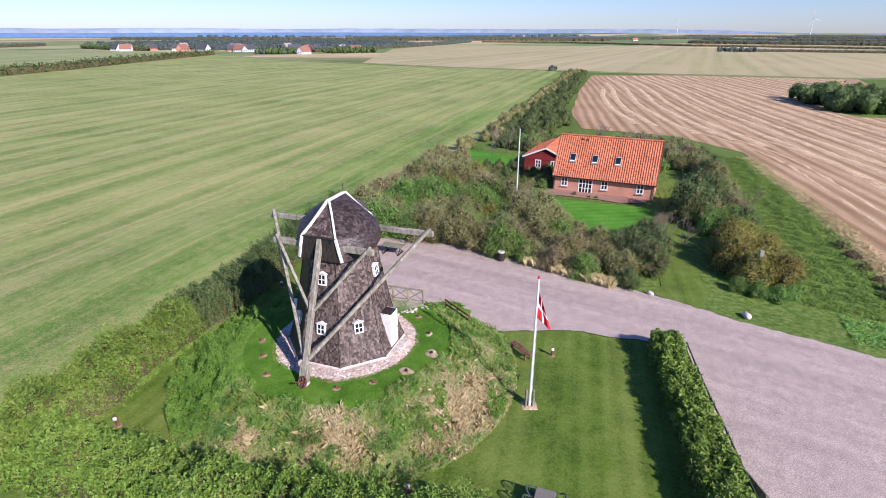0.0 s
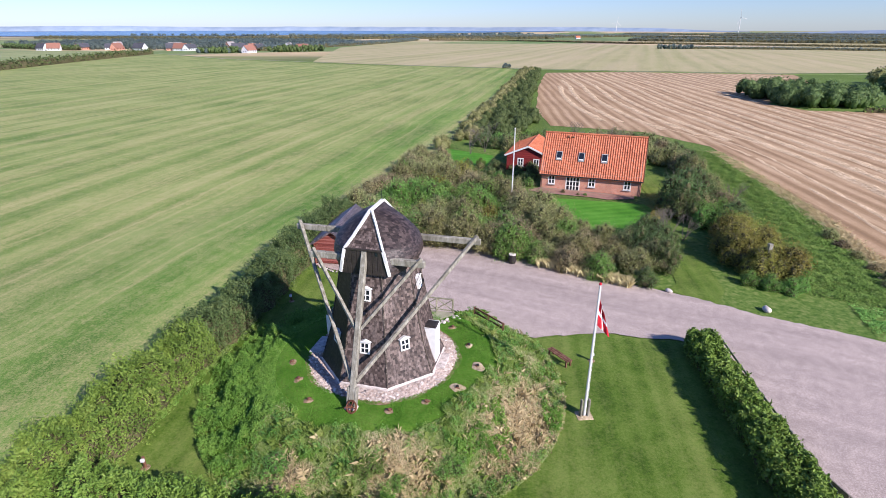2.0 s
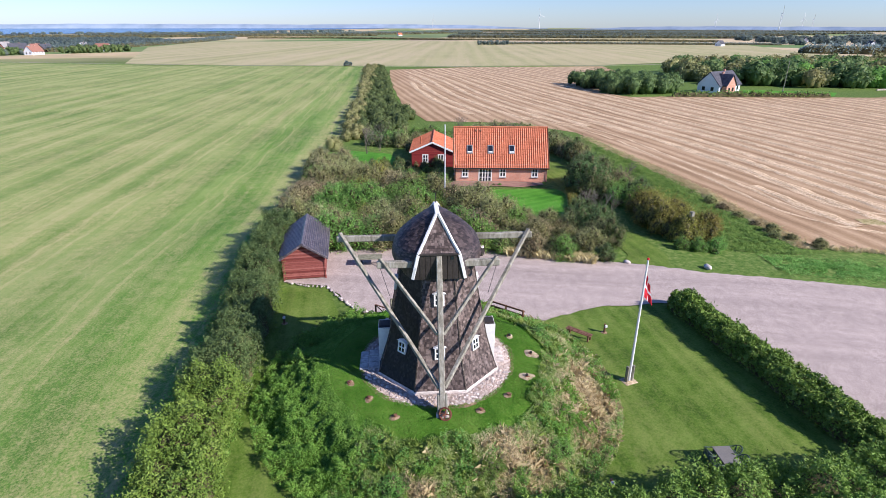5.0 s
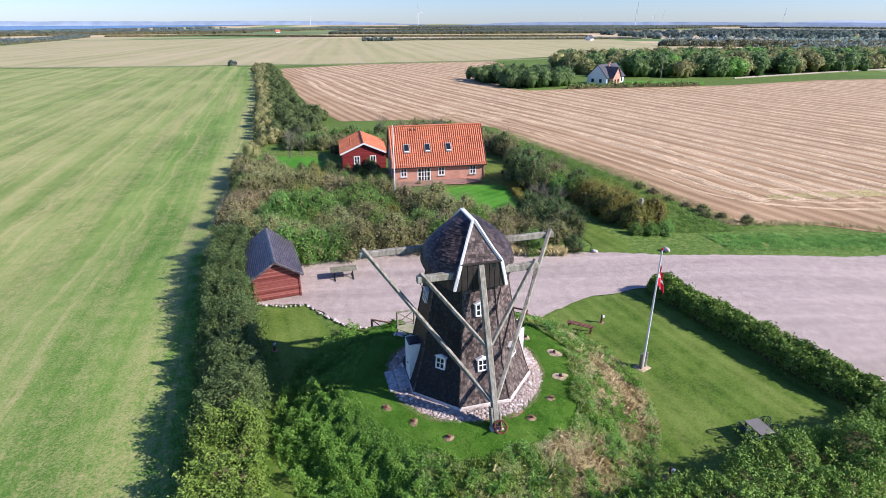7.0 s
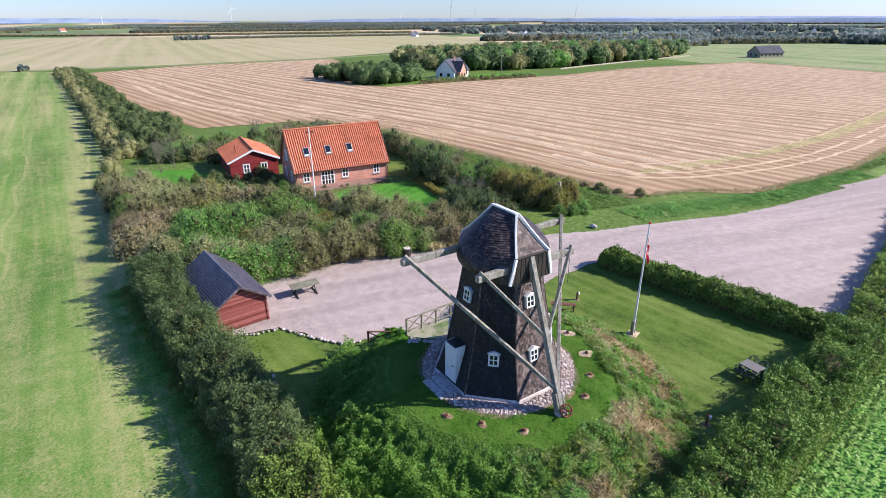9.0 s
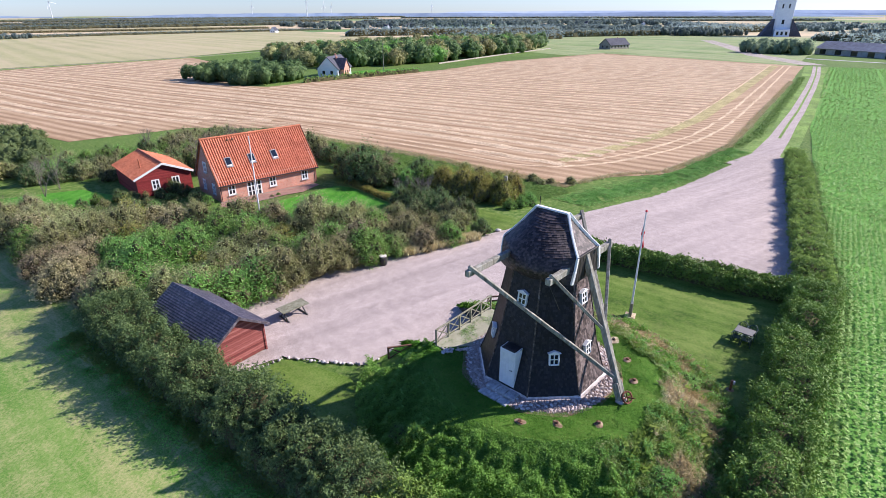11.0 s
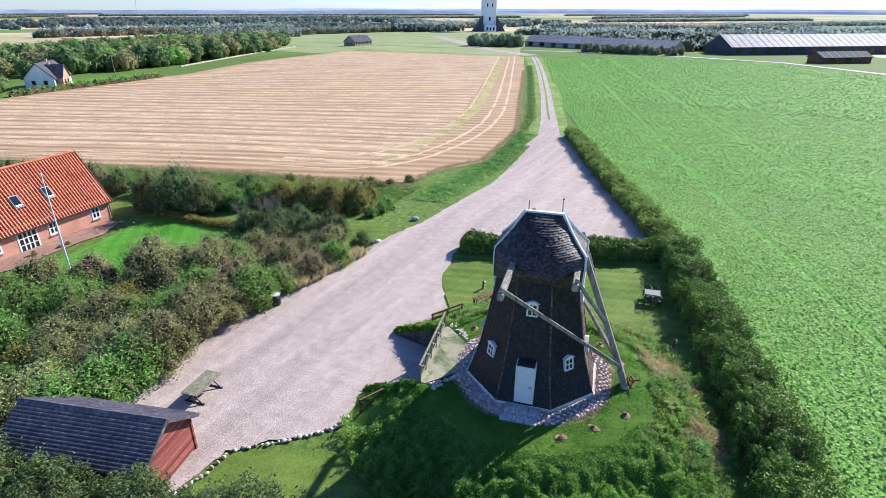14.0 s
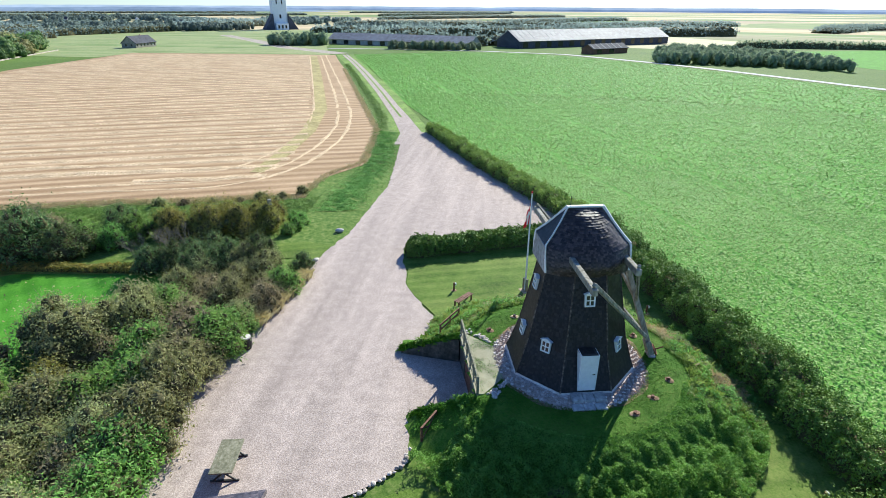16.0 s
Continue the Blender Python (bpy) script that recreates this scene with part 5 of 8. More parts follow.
def slope_rail(a, b, name, label):
    p, q = Vector(a), Vector(b)
    f = thing(name, Matrix.Translation(p), label, "railing")
    d, up = (q - p) / 2, Vector((0, 0, 0.68))
    for k in range(3):
        part("post", Build().beam(d * k - Vector((0, 0, 0.25)), d * k + up * 1.05, 0.1, 0.1, 0.012), M_brownwood, f)
    for h in (0.97, 0.5):
        part("rail", Build().beam(up * h - d * 0.08, d * 2.08 + up * h, 0.05, 0.12, 0.01), M_brownwood, f)


slope_rail((-0.45, 31.7, 1.15), (1.05, 29.85, 1.0), "bank_railing", "dark brown timber railing on the grass bank")
cross_rail((-6.3, 34.35), (-7.1, 35.4), 1, 0.95, 0.02, "bank_railing", "dark brown cross-braced rail at the foot of the bank", True, M_brownwood)


# ---- houses ----
def wall_with(length, height, thick, holes):
    """A wall along x from 0, standing from z 0, outer face at y 0, with openings (x0, x1, z0, z1)."""
    b = Build()
    xs = sorted({0.0, length, *(v for h in holes for v in h[:2])})
    for x0, x1 in zip(xs, xs[1:]):
        zs = [(h[2], h[3]) for h in holes if h[0] <= x0 + 1e-6 and h[1] >= x1 - 1e-6]
        z = 0.0
        for a, c in sorted(zs):
            if a > z:
                b.box((x0, 0, z), (x1, thick, a))
            z = c
        if z < height:
            b.box((x0, 0, z), (x1, thick, height))
    return b


def casement(parent, x0, x1, z0, z1, y=-0.03, bars=1, rows=1, name="window", label="white casement window", m=None):
    """A window or glazed door in an opening, facing -y."""
    w, h, t = x1 - x0, z1 - z0, 0.14
    mm = (m or Matrix()) @ pose(x0, y, z0)
    f = Build().box((0, 0, 0), (t, 0.09, h)).box((w - t, 0, 0), (w, 0.09, h)).box((t, 0, 0), (w - t, 0.09, t)).box((t, 0, h - t), (w - t, 0.09, h))
    win = part(name, f, M_white, parent, label, m=mm)
    xs = [t + (w - 2 * t) * i / (bars + 1) for i in range(bars + 2)]
    zs = [t + (h - 2 * t) * i / (rows + 1) for i in range(rows + 2)]
    g = Build()
    for i, x in enumerate(xs[1:-1]):
        g.box((x - 0.06, 0.004, t), (x + 0.06, 0.07, h - t))
    for z in zs[1:-1]:
        g.box((t, 0.01, z - 0.035), (w - t, 0.06, z + 0.035))
    part("glazing_bar", g, M_white, win)
    for xa, xb in zip(xs, xs[1:]):
        for za, zb in zip(zs, zs[1:]):
            part("pane", Build().box((xa, 0.035, za), (xb, 0.045, zb)), M_glass, win)
    part("sill", Build().box((-0.06, -0.1, -0.07), (w + 0.06, 0.05, -0.005)), M_greystone, win)
    return win


def pantiles(length, slope, thick=0.05, wave=0.28, course=0.36):
    """A tiled roof plane: x along the eave, y up the slope, z out of it."""
    b = Build()
    cols, rows, per = round(length / wave), max(1, round(slope / course)), 6
    step = slope / rows
    for r in range(rows):
        base = len(b.v)
        n = cols * per + 1
        for k, (y, z) in enumerate(((r * step, 0.035), ((r + 1) * step + 0.01, 0.0), (r * step, 0.0))):
            for i in range(n):
                x = length * i / (n - 1)
                b.v.append((x, y, thick + z + 0.05 * math.sin(2 * math.pi * i / per) + 0.02 * math.sin(4 * math.pi * i / per)))
        b.f += [(base + i, base + i + 1, base + n + i + 1, base + n + i) for i in range(n - 1)]
        b.f += [(base + 2 * n + i, base + 2 * n + i + 1, base + i + 1, base + i) for i in range(n - 1)]
    return b


def gable(width, low, high, thick):
    """A gable triangle across x, from eave height to ridge."""
    b = Build()
    vs = [(0, 0, low), (width, 0, low), (width / 2, 0, high)]
    return b.add(vs + [(x, thick, z) for x, _, z in vs], [(0, 1, 2), (5, 4, 3), (0, 3, 4, 1), (1, 4, 5, 2), (2, 5, 3, 0)])


def roof_pair(parent, length, depth, eave, ridge, over, mat, maker, tag, x0=0.0):
    run, rise = depth / 2 + over, (ridge - eave) * (depth / 2 + over) / (depth / 2)
    slope, tilt = math.hypot(run, rise), math.degrees(math.atan2(rise, run))
    z0 = ridge - rise
    out = []
    for side in (0, 1):
        m = pose(x0, -over, z0, tilt) if side == 0 else pose(x0 + length, depth + over, z0, tilt, 0, 180)
        out.append(part("roof_slope", Build().box((0, 0, -0.08), (length, slope, 0.01)), mat, parent, tag, m=m))
        tagged(part("roof_tiles", maker(length, slope), mat, out[-1]), kind="stuff")
    part("ridge_tiles", Build().rod((x0 - 0.05, depth / 2, ridge + 0.09), (x0 + length + 0.05, depth / 2, ridge + 0.09), 0.13, None, 8), mat, parent)
    return out, slope, tilt


def farmhouse():
    L, D, E, R = 12.4, 6.6, 2.45, 6.85
    h = thing("house", pose(13.1, 69.05, -1.42, 0, 0, -22.8), "red brick house with an orange pantile roof", "house")
    holes = [(0.95, 1.85, 0.85, 2.1), (3.2, 5.0, 0.1, 2.15), (6.0, 6.9, 0.85, 2.1), (10.3, 11.2, 0.85, 2.1)]
    part("wall", wall_with(L, E + 0.15, 0.3, holes), M_brick, h, "red brick front wall")
    part("wall", wall_with(L, E + 0.15, 0.3, []), M_brick, h, m=pose(L, D, 0, 0, 0, 180))
    sides = [(1.4, 2.3, 0.85, 2.1), (4.2, 5.1, 0.85, 2.1)]
    for m in (pose(0, D - 0.3, 0, 0, 0, -90), pose(L, 0.3, 0, 0, 0, 90)):
        w = part("wall", wall_with(D - 0.6, E + 0.15, 0.3, sides if m.translation.x < 1 else []), M_brick, h, m=m)
        if m.translation.x < 1:
            for s in sides:
                casement(w, *s, label="white gable window")
            casement(w, 2.55, 3.45, E + 0.7, E + 1.9, y=-0.12, label="white attic window")
    for m in (pose(0, D, 0, 0, 0, -90), pose(L, 0, 0, 0, 0, 90)):
        part("gable_wall", gable(D, E + 0.15, R - 0.08, 0.3), M_brick, h, "red brick gable", m=m)
    for k, s in enumerate(holes):
        if k == 1:
            casement(h, *s, bars=3, rows=2, name="french_door", label="white glazed double door")
        else:
            casement(h, *s, bars=1, rows=1)
    part("plinth", Build().box((-0.03, -0.03, -0.3), (L + 0.03, D + 0.03, 0.1)), M_limewash, h, "pale plastered plinth")
    slopes, slope, tilt = roof_pair(h, L + 0.3, D, E, R, 0.32, M_tile, pantiles, "orange clay pantiles", -0.15)
    for x in (1.75, 4.55, 7.4):
        sk = part("skylight", Build().box((x, slope * 0.36, 0.05), (x + 0.78, slope * 0.36 + 1.25, 0.19), cut=0.02), M_greystone, slopes[0], "roof window in a grey frame")
        part("pane", Build().box((x + 0.09, slope * 0.36 + 0.1, 0.185), (x + 0.69, slope * 0.36 + 1.15, 0.2)), M_glass, sk)
        part("blind", Build().box((x + 0.12, slope * 0.36 + 0.14, 0.2), (x + 0.66, slope * 0.36 + 0.3, 0.205)), M_white, sk, "white blind behind the pane")
    for x in (2.9, 3.5):
        part("roof_vent", Build().box((x, slope * 0.9, 0.05), (x + 0.25, slope * 0.9 + 0.22, 0.32), cut=0.03), M_brownwood, slopes[0])
    part("gutter", Build().rod((-0.15, -0.38, E - 0.32), (L + 0.15, -0.38, E - 0.32), 0.07, None, 7), M_darkmetal, h)
    for x in (0.12, L - 0.12):
        part("downpipe", Build().rod((x, -0.08, 0), (x, -0.08, E - 0.25), 0.04, None, 6), M_darkmetal, h)
    for end, x in ((0, -0.2), (1, L + 0.2)):
        v = Build()
        for y0, y1 in ((-0.32, D / 2), (D + 0.32, D / 2)):
            v.beam((x, y0, E - 0.42), (x, y1, R + 0.02), 0.06, 0.2, 0.01)
        part("verge_board", v, M_brownwood, h)


farmhouse()


def annex():
    W, D, E, R = 6.2, 9.0, 2.5, 3.85
    a = thing("annex", pose(10.5, 79.3, -1.45, 0, 0, -22.8), "low red boarded annex with an orange tiled roof", "annex")
    holes = [(1.6, 2.5, 0.85, 2.05), (3.9, 4.8, 0.05, 2.05)]
    part("wall", wall_with(W, E, 0.2, holes), M_redwall, a, "red painted front wall")
    part("wall", wall_with(W, E, 0.2, []), M_redwall, a, m=pose(W, D, 0, 0, 0, 180))
    part("wall", wall_with(D - 0.4, E, 0.2, []), M_redwall, a, m=pose(0, D - 0.2, 0, 0, 0, -90))
    part("wall", wall_with(D - 0.4, E, 0.2, []), M_redwall, a, m=pose(W, 0.2, 0, 0, 0, 90))
    part("gable_wall", gable(W, E, R - 0.05, 0.2), M_redwall, a)
    part("gable_wall", gable(W, E, R - 0.05, 0.2), M_redwall, a, m=pose(W, D, 0, 0, 0, 180))
    casement(a, *holes[0], bars=1, rows=1)
    d = part("door", Build().box((3.98, 0.06, 0.06), (4.72, 0.12, 1.1)), plain_blue, a, "blue door with a white glazed top")
    casement(a, 3.9, 4.8, 1.1, 2.05, bars=1, rows=0, name="door_light", label="white glazed upper half of a door")
    run, rise = W / 2 + 0.3, (R - E) * (W / 2 + 0.3) / (W / 2)
    s, t = math.hypot(run, rise), math.degrees(math.atan2(rise, run))
    for m in (pose(-0.3, D + 0.25, R - rise, 0, 0, -90) @ pose(0, 0, 0, t), pose(W + 0.3, -0.25, R - rise, 0, 0, 90) @ pose(0, 0, 0, t)):
        o = part("roof_slope", Build().box((0, 0, -0.08), (D + 0.5, s, 0.01)), M_tile, a, "orange clay pantiles", m=m)
        tagged(part("roof_tiles", pantiles(D + 0.5, s), M_tile, o), kind="stuff")
    part("ridge_tiles", Build().rod((W / 2, -0.28, R + 0.08), (W / 2, D + 0.28, R + 0.08), 0.12), M_tile, a)
    v = Build()
    for x in (-0.3, W + 0.3):
        v.beam((x, -0.27, R - rise - 0.02), (W / 2, -0.27, R - 0.02), 0.05, 0.24, 0.01)
    part("barge_board", v, M_white, a, "white gable boards")
    part("roof_pipe", Build().rod((1.3, 2.4, R - 0.9), (1.3, 2.4, R + 0.35), 0.09), M_tile, a)


plain_blue = plain("blue_door_paint", (0.13, 0.2, 0.36), 0.5)
annex()


def ribbed(length, slope):
    """Ribbed roofing: x along the eave, y up the slope."""
    b = Build()
    cols = round(slope / 0.16)
    n = cols * 4 + 1
    for k, x in enumerate((0.0, length)):
        for i in range(n):
            b.v.append((x, slope * i / (n - 1), 0.06 + 0.045 * abs(math.sin(math.pi * i / 4))))
    b.f += [(i, n + i, n + i + 1, i + 1) for i in range(n - 1)]
    b.box((0, 0, -0.03), (length, slope, 0.05))
    return b


def shed():
    W, D, E, R = 3.15, 6.5, 1.95, 3.0
    a = thing("shed", pose(-12.2, 43.45, 0.06, 0, 0, -12.4), "dark red boarded shed on short posts with a ribbed roof", "shed")
    for m, w in ((Matrix(), W), (pose(W, D, 0, 0, 0, 180), W), (pose(0, D - 0.1, 0, 0, 0, -90), D - 0.2), (pose(W, 0.1, 0, 0, 0, 90), D - 0.2)):
        rows = 13
        side = part("wall", Build().box((0.02, 0.03, 0.12), (w - 0.02, 0.1, E)), M_redboard, a, "dark red horizontal boards", m=m)
        for k in range(rows):
            b = Build()
            z0, z1 = 0.12 + (E - 0.12) * k / rows, 0.12 + (E - 0.12) * (k + 1) / rows
            b.add([(0, -0.018, z0), (w, -0.018, z0), (w, 0.0, z1), (0, 0.0, z1), (0, 0.028, z0), (w, 0.028, z0), (w, 0.028, z1), (0, 0.028, z1)], [(0, 1, 2, 3), (5, 4, 7, 6), (1, 0, 4, 5), (3, 2, 6, 7), (0, 3, 7, 4), (2, 1, 5, 6)])
            part("board", b, M_redboard, side)
    for m in (Matrix(), pose(W, D, 0, 0, 0, 180)):
        part("gable_wall", gable(W, E, R - 0.03, 0.1), M_redboard, a, m=m)
    for x in (0.0, W):
        for y in (0.0, D):
            part("corner_board", Build().box((x - 0.06, y - 0.06, 0.0), (x + 0.06, y + 0.06, E), cut=0.01), M_redboard, a)
    for x in (0.25, 1.5, W - 0.25):
        for y in (0.3, D / 2, D - 0.3):
            part("foot", Build().box((x - 0.12, y - 0.2, -0.2), (x + 0.12, y + 0.2, 0.12), cut=0.02), M_greystone, a)
    part("floor_beam", Build().box((0.05, 0.05, 0.02), (W - 0.05, D - 0.05, 0.12)), M_brownwood, a)
    run, rise = W / 2 + 0.3, (R - E) * (W / 2 + 0.3) / (W / 2)
    s, t = math.hypot(run, rise), math.degrees(math.atan2(rise, run))
    part("roof_slope", ribbed(D + 0.6, s), M_shedroof, a, "dark ribbed roofing", m=pose(-0.3, D + 0.3, R - rise, 0, 0, -90) @ pose(0, 0, 0, t))
    part("roof_slope", ribbed(D + 0.6, s), M_shedroof, a, "dark ribbed roofing", m=pose(W + 0.3, -0.3, R - rise, 0, 0, 90) @ pose(0, 0, 0, t))
    part("ridge_cap", Build().add([(W / 2 - 0.16, -0.32, R + 0.02), (W / 2, -0.32, R + 0.14), (W / 2 + 0.16, -0.32, R + 0.02), (W / 2 - 0.16, D + 0.32, R + 0.02), (W / 2, D + 0.32, R + 0.14), (W / 2 + 0.16, D + 0.32, R + 0.02)], [(0, 1, 4, 3), (1, 2, 5, 4), (0, 2, 1), (3, 4, 5), (0, 3, 5, 2)]), M_shedroof, a)
    v = Build()
    for y in (-0.3, D + 0.3):
        for x in (-0.3, W + 0.3):
            part("barge_board", Build().beam((x, y, R - rise), (W / 2, y, R), 0.04, 0.16, 0.01), M_shedroof, a)


shed()


# ---- hedges ----
def hedge(name, path, half, high, count, leaf, mat, label, seed, lump=0.28):
    x, y = path[0]
    h = thing(name, Matrix(), label, "hedge")
    part("foliage", hedge_mesh(path, half, high, count, leaf, mat, seed, lump), mat, h)
    s, rng = Build(), random.Random(seed)
    for (x0, y0), (x1, y1) in zip(path, path[1:]):
        for i in range(int(math.hypot(x1 - x0, y1 - y0) / 0.7)):
            t = rng.random()
            px, py = x0 + (x1 - x0) * t, y0 + (y1 - y0) * t
            s.rod((px, py, ground_z(px, py) - 0.1), (px + rng.uniform(-0.3, 0.3), py + rng.uniform(-0.3, 0.3), ground_z(px, py) + high * 0.8), 0.035, 0.012, 4)
    tagged(part("stemwork", s, M_bark, h), kind="stuff")
    return h


hedge("boundary_hedge", HEDGE_WEST[:4] + [(-17.0, 30.6)], 1.45, 2.25, 100000, 0.068, M_leaf_hedge, "tall uneven green hedge between the field and the lawn", 1, 0.34)
hedge("boundary_hedge", [(-17.6, 28.4)] + HEDGE_WEST[4:], 1.45, 2.3, 76000, 0.068, M_leaf_dark, "tall dark green hedge between the field and the shed", 5, 0.36)
SOUTH_HEDGE = [(-21.5, 18.8), (-16, 17.9), (-10.5, 16.5), (0, 14.2), (11.5, 11.8)]
hedge("roadside_hedge", SOUTH_HEDGE, 1.35, 1.95, 95000, 0.068, M_leaf_hedge, "broad green hedge beside the beet field", 2, 0.34)
hedge("roadside_hedge", [(11.0, 11.9), (30, 9.9), (48, 8.3), (63.5, 7.0)], 1.25, 1.6, 46000, 0.1, M_leaf_green, "long green hedge between gravel and the beet field", 4, 0.3)
hedge("lawn_hedge", [(13.0, 29.2), (12.0, 22), (11.0, 15.6), (11.1, 12.6)], 0.92, 1.4, 24000, 0.095, M_leaf_hedge, "dense clipped hedge between lawn and gravel", 3, 0.2)

# ---- shrubs ----
def shrub(name, seed, width, height, lobes, count, leaf, mat, label, category="shrub", low=0.0, wild=0.28, group="shrubs round the garden"):
    s = thing(name, Matrix(), label, category, group)
    f, st = bush_meshes(seed, width, height, lobes, count, leaf, mat, low, wild)
    part("foliage", f, mat, s)
    tagged(part("stemwork", st, M_bark, s), kind="stuff")
    return s


OLIVE = [shrub("shrub", 31 + k, 3.3, 3.0, 17, 7600, 0.066, M_leaf_olive, "olive-grey wild shrub with thin leaves", wild=0.36) for k in range(3)]
BROWN = [shrub("shrub", 41 + k, 3.0, 2.7, 17, 6400, 0.062, M_leaf_brown, "brownish autumn shrub with thin leaves", wild=0.4) for k in range(2)]
GREEN = [shrub("shrub", 51 + k, 3.2, 2.8, 15, 5600, 0.082, M_leaf_green, "fresh green leafy shrub") for k in range(3)]
YELLOW = [shrub("shrub", 61 + k, 3.2, 2.9, 15, 5600, 0.076, M_leaf_yellow, "yellowing green wild shrub") for k in range(2)]
DARK = [shrub("shrub", 71 + k, 3.4, 3.2, 15, 5600, 0.08, M_leaf_dark, "dark green dense shrub") for k in range(2)]
PROTOTYPES = OLIVE + BROWN + GREEN + YELLOW + DARK
used = set()


def plant(ob, x, y, scale, rng, z=None):
    m = Matrix.LocRotScale((x, y, ground_z(x, y) - 0.05 if z is None else z), Euler((0, 0, rng.uniform(0, 6.28))), None)
    if ob in used:
        c = copy_thing(ob, m)
    else:
        used.add(ob)
        c = ob
        c.matrix_basis = m
    c.scale = (scale, scale * rng.uniform(0.9, 1.1), scale * rng.uniform(0.85, 1.12))
    return c


def grove(poly, gap, seed, choose, low, high, keep_off=(), size=lambda x, y: 1.0):
    rng = random.Random(seed)
    n = 0
    for x, y in scatter(poly, gap, seed, 2600):
        if any(inside(x, y, k) for k in keep_off):
            continue
        plant(rng.choice(choose(x, y, rng)), x, y, rng.uniform(low, high) * size(x, y), rng)
        n += 1
    return n


FRONT = [(-8.5, 50.8), (-5.0, 47.6), (-0.8, 46.1), (2.8, 44.4), (6.2, 42.0), (9.2, 39.8), (11.8, 38.1), (14.2, 38.0), (15.2, 41.0), (14.6, 44.6), (11.0, 47.8), (7.6, 54.0), (5.6, 61.5), (4.4, 67.5), (7.6, 70), (11, 72.5), (12.5, 75.5), (8.5, 78), (3, 82), (-1.8, 88), (-4.5, 77), (-10.6, 57.5)]


def front_kind(x, y, rng):
    """Kinds grow in patches: olive and brown towards the gravel, green behind."""
    r = 0.5 + 0.75 * noise.noise((x * 0.16, y * 0.16, 3.0)) + rng.uniform(-0.16, 0.16)
    if math.hypot(x + 1.5, y - 60) < 5.0:
        return GREEN if r < 0.8 else OLIVE
    if y < 52 and x > -5:
        return OLIVE if r < 0.58 else BROWN if r < 0.76 else GREEN
    if x < -4 + 0.3 * (y - 55):
        return BROWN if r < 0.34 else OLIVE if r < 0.66 else GREEN
    return GREEN if r < 0.5 else OLIVE if r < 0.7 else YELLOW if r < 0.85 else BROWN


low_rng = random.Random(104)
ANNEX_FRONT = [(2.5, 75.5), (5.2, 66.5), (12, 69.5), (14.5, 79), (8, 82), (1.5, 84)]
grove(FRONT, 1.5, 101, front_kind, 0.6, 1.25, (GARDEN, ANNEX_FRONT, [(11.4, 36), (15.6, 36), (15.6, 39.4), (11.4, 39.4)]), lambda x, y: 0.7 if x > 5.5 and y < 48 else 1.0)
grove(ANNEX_FRONT, 1.5, 108, lambda x, y, r: r.choice((GREEN, OLIVE, DARK)), 0.3, 0.55, (GARDEN,))
for x, y in ((-7.6, 49.6), (-5.6, 48.5), (-3.7, 47.8), (-1.7, 47.0), (0.4, 46.3), (2.4, 45.2), (4.4, 44.0), (6.3, 42.7), (8.1, 41.5), (9.8, 40.2), (-6.4, 51.0), (-2.4, 49.3), (1.2, 47.9), (4.0, 46.2)):
    q = low_rng.random()
    plant(low_rng.choice(OLIVE if q < 0.5 else BROWN if q < 0.75 else GREEN), x, y, low_rng.uniform(0.85, 1.2) * (0.68 if x > 5.5 else 1.0), low_rng)
tall = random.Random(102)
for x, y in ((9.0, 52.6), (10.2, 50.2), (11.7, 48.0), (13.4, 46.2), (15.0, 44.8), (7.6, 56.5), (6.8, 60.0)):
    plant(tall.choice(OLIVE + BROWN[:1]), x, y, tall.uniform(1.05, 1.3) * (0.62 if 9.5 < x < 15.5 else 1.0), tall)
EAST = [(26.0, 47.6), (27.6, 47.4), (29.4, 51), (32.4, 60), (35.0, 70), (39.0, 84), (41, 91), (38, 99), (29.5, 98), (30, 88), (34.6, 80), (34.6, 72), (30.6, 61.5), (25.6, 52.5)]


def east_kind(x, y, rng):
    r = rng.random()
    if y < 49:
        return YELLOW if r < 0.62 else BROWN if r < 0.84 else GREEN
    if y < 57:
        return GREEN if r < 0.6 else DARK
    return OLIVE if r < 0.5 else DARK if r < 0.72 else BROWN


grove(EAST, 1.9, 103, east_kind, 0.8, 1.15)
for x, y in ((21.8, 37.4), (22.8, 36.5), (24.0, 36.0), (25.2, 36.4), (26.2, 37.8)):
    plant(low_rng.choice(GREEN + OLIVE[:1]), x, y, low_rng.uniform(0.38, 0.52), low_rng)
for x, y in ((23.2, 41.2), (24.2, 43.6), (25.8, 44.8), (24.8, 40.0), (26.2, 42.4), (25.4, 46.8), (27.4, 47.2), (23.7, 38.8), (25.6, 38.6), (27.4, 44.6)):
    plant(low_rng.choice(YELLOW), x, y, low_rng.uniform(0.95, 1.2), low_rng)
for x, y in ((36.8, 46.5), (36.0, 43.6), (35.2, 40.8), (34.8, 38.6), (34.6, 36.4), (35.2, 34.0), (33.6, 37.4), (37.6, 49.0)):
    c = plant(low_rng.choice(OLIVE + BROWN), x, y, low_rng.uniform(0.34, 0.52), low_rng)
    c.scale[2] *= 0.8
grove([(17.2, 84), (24, 79), (30.5, 77.5), (30, 88), (28, 97), (17, 101), (10, 104), (8, 97), (13, 92)], 2.2, 105, lambda x, y, r: r.choice((DARK, OLIVE, GREEN)), 0.7, 0.95)
grove([(15.8, 40.0), (17.0, 41.2), (18.4, 46.6), (18.2, 48.5), (17.0, 45.8), (14.8, 44.4)], 1.2, 107, lambda x, y, r: r.choice((DARK, OLIVE, DARK)), 0.68, 0.9)
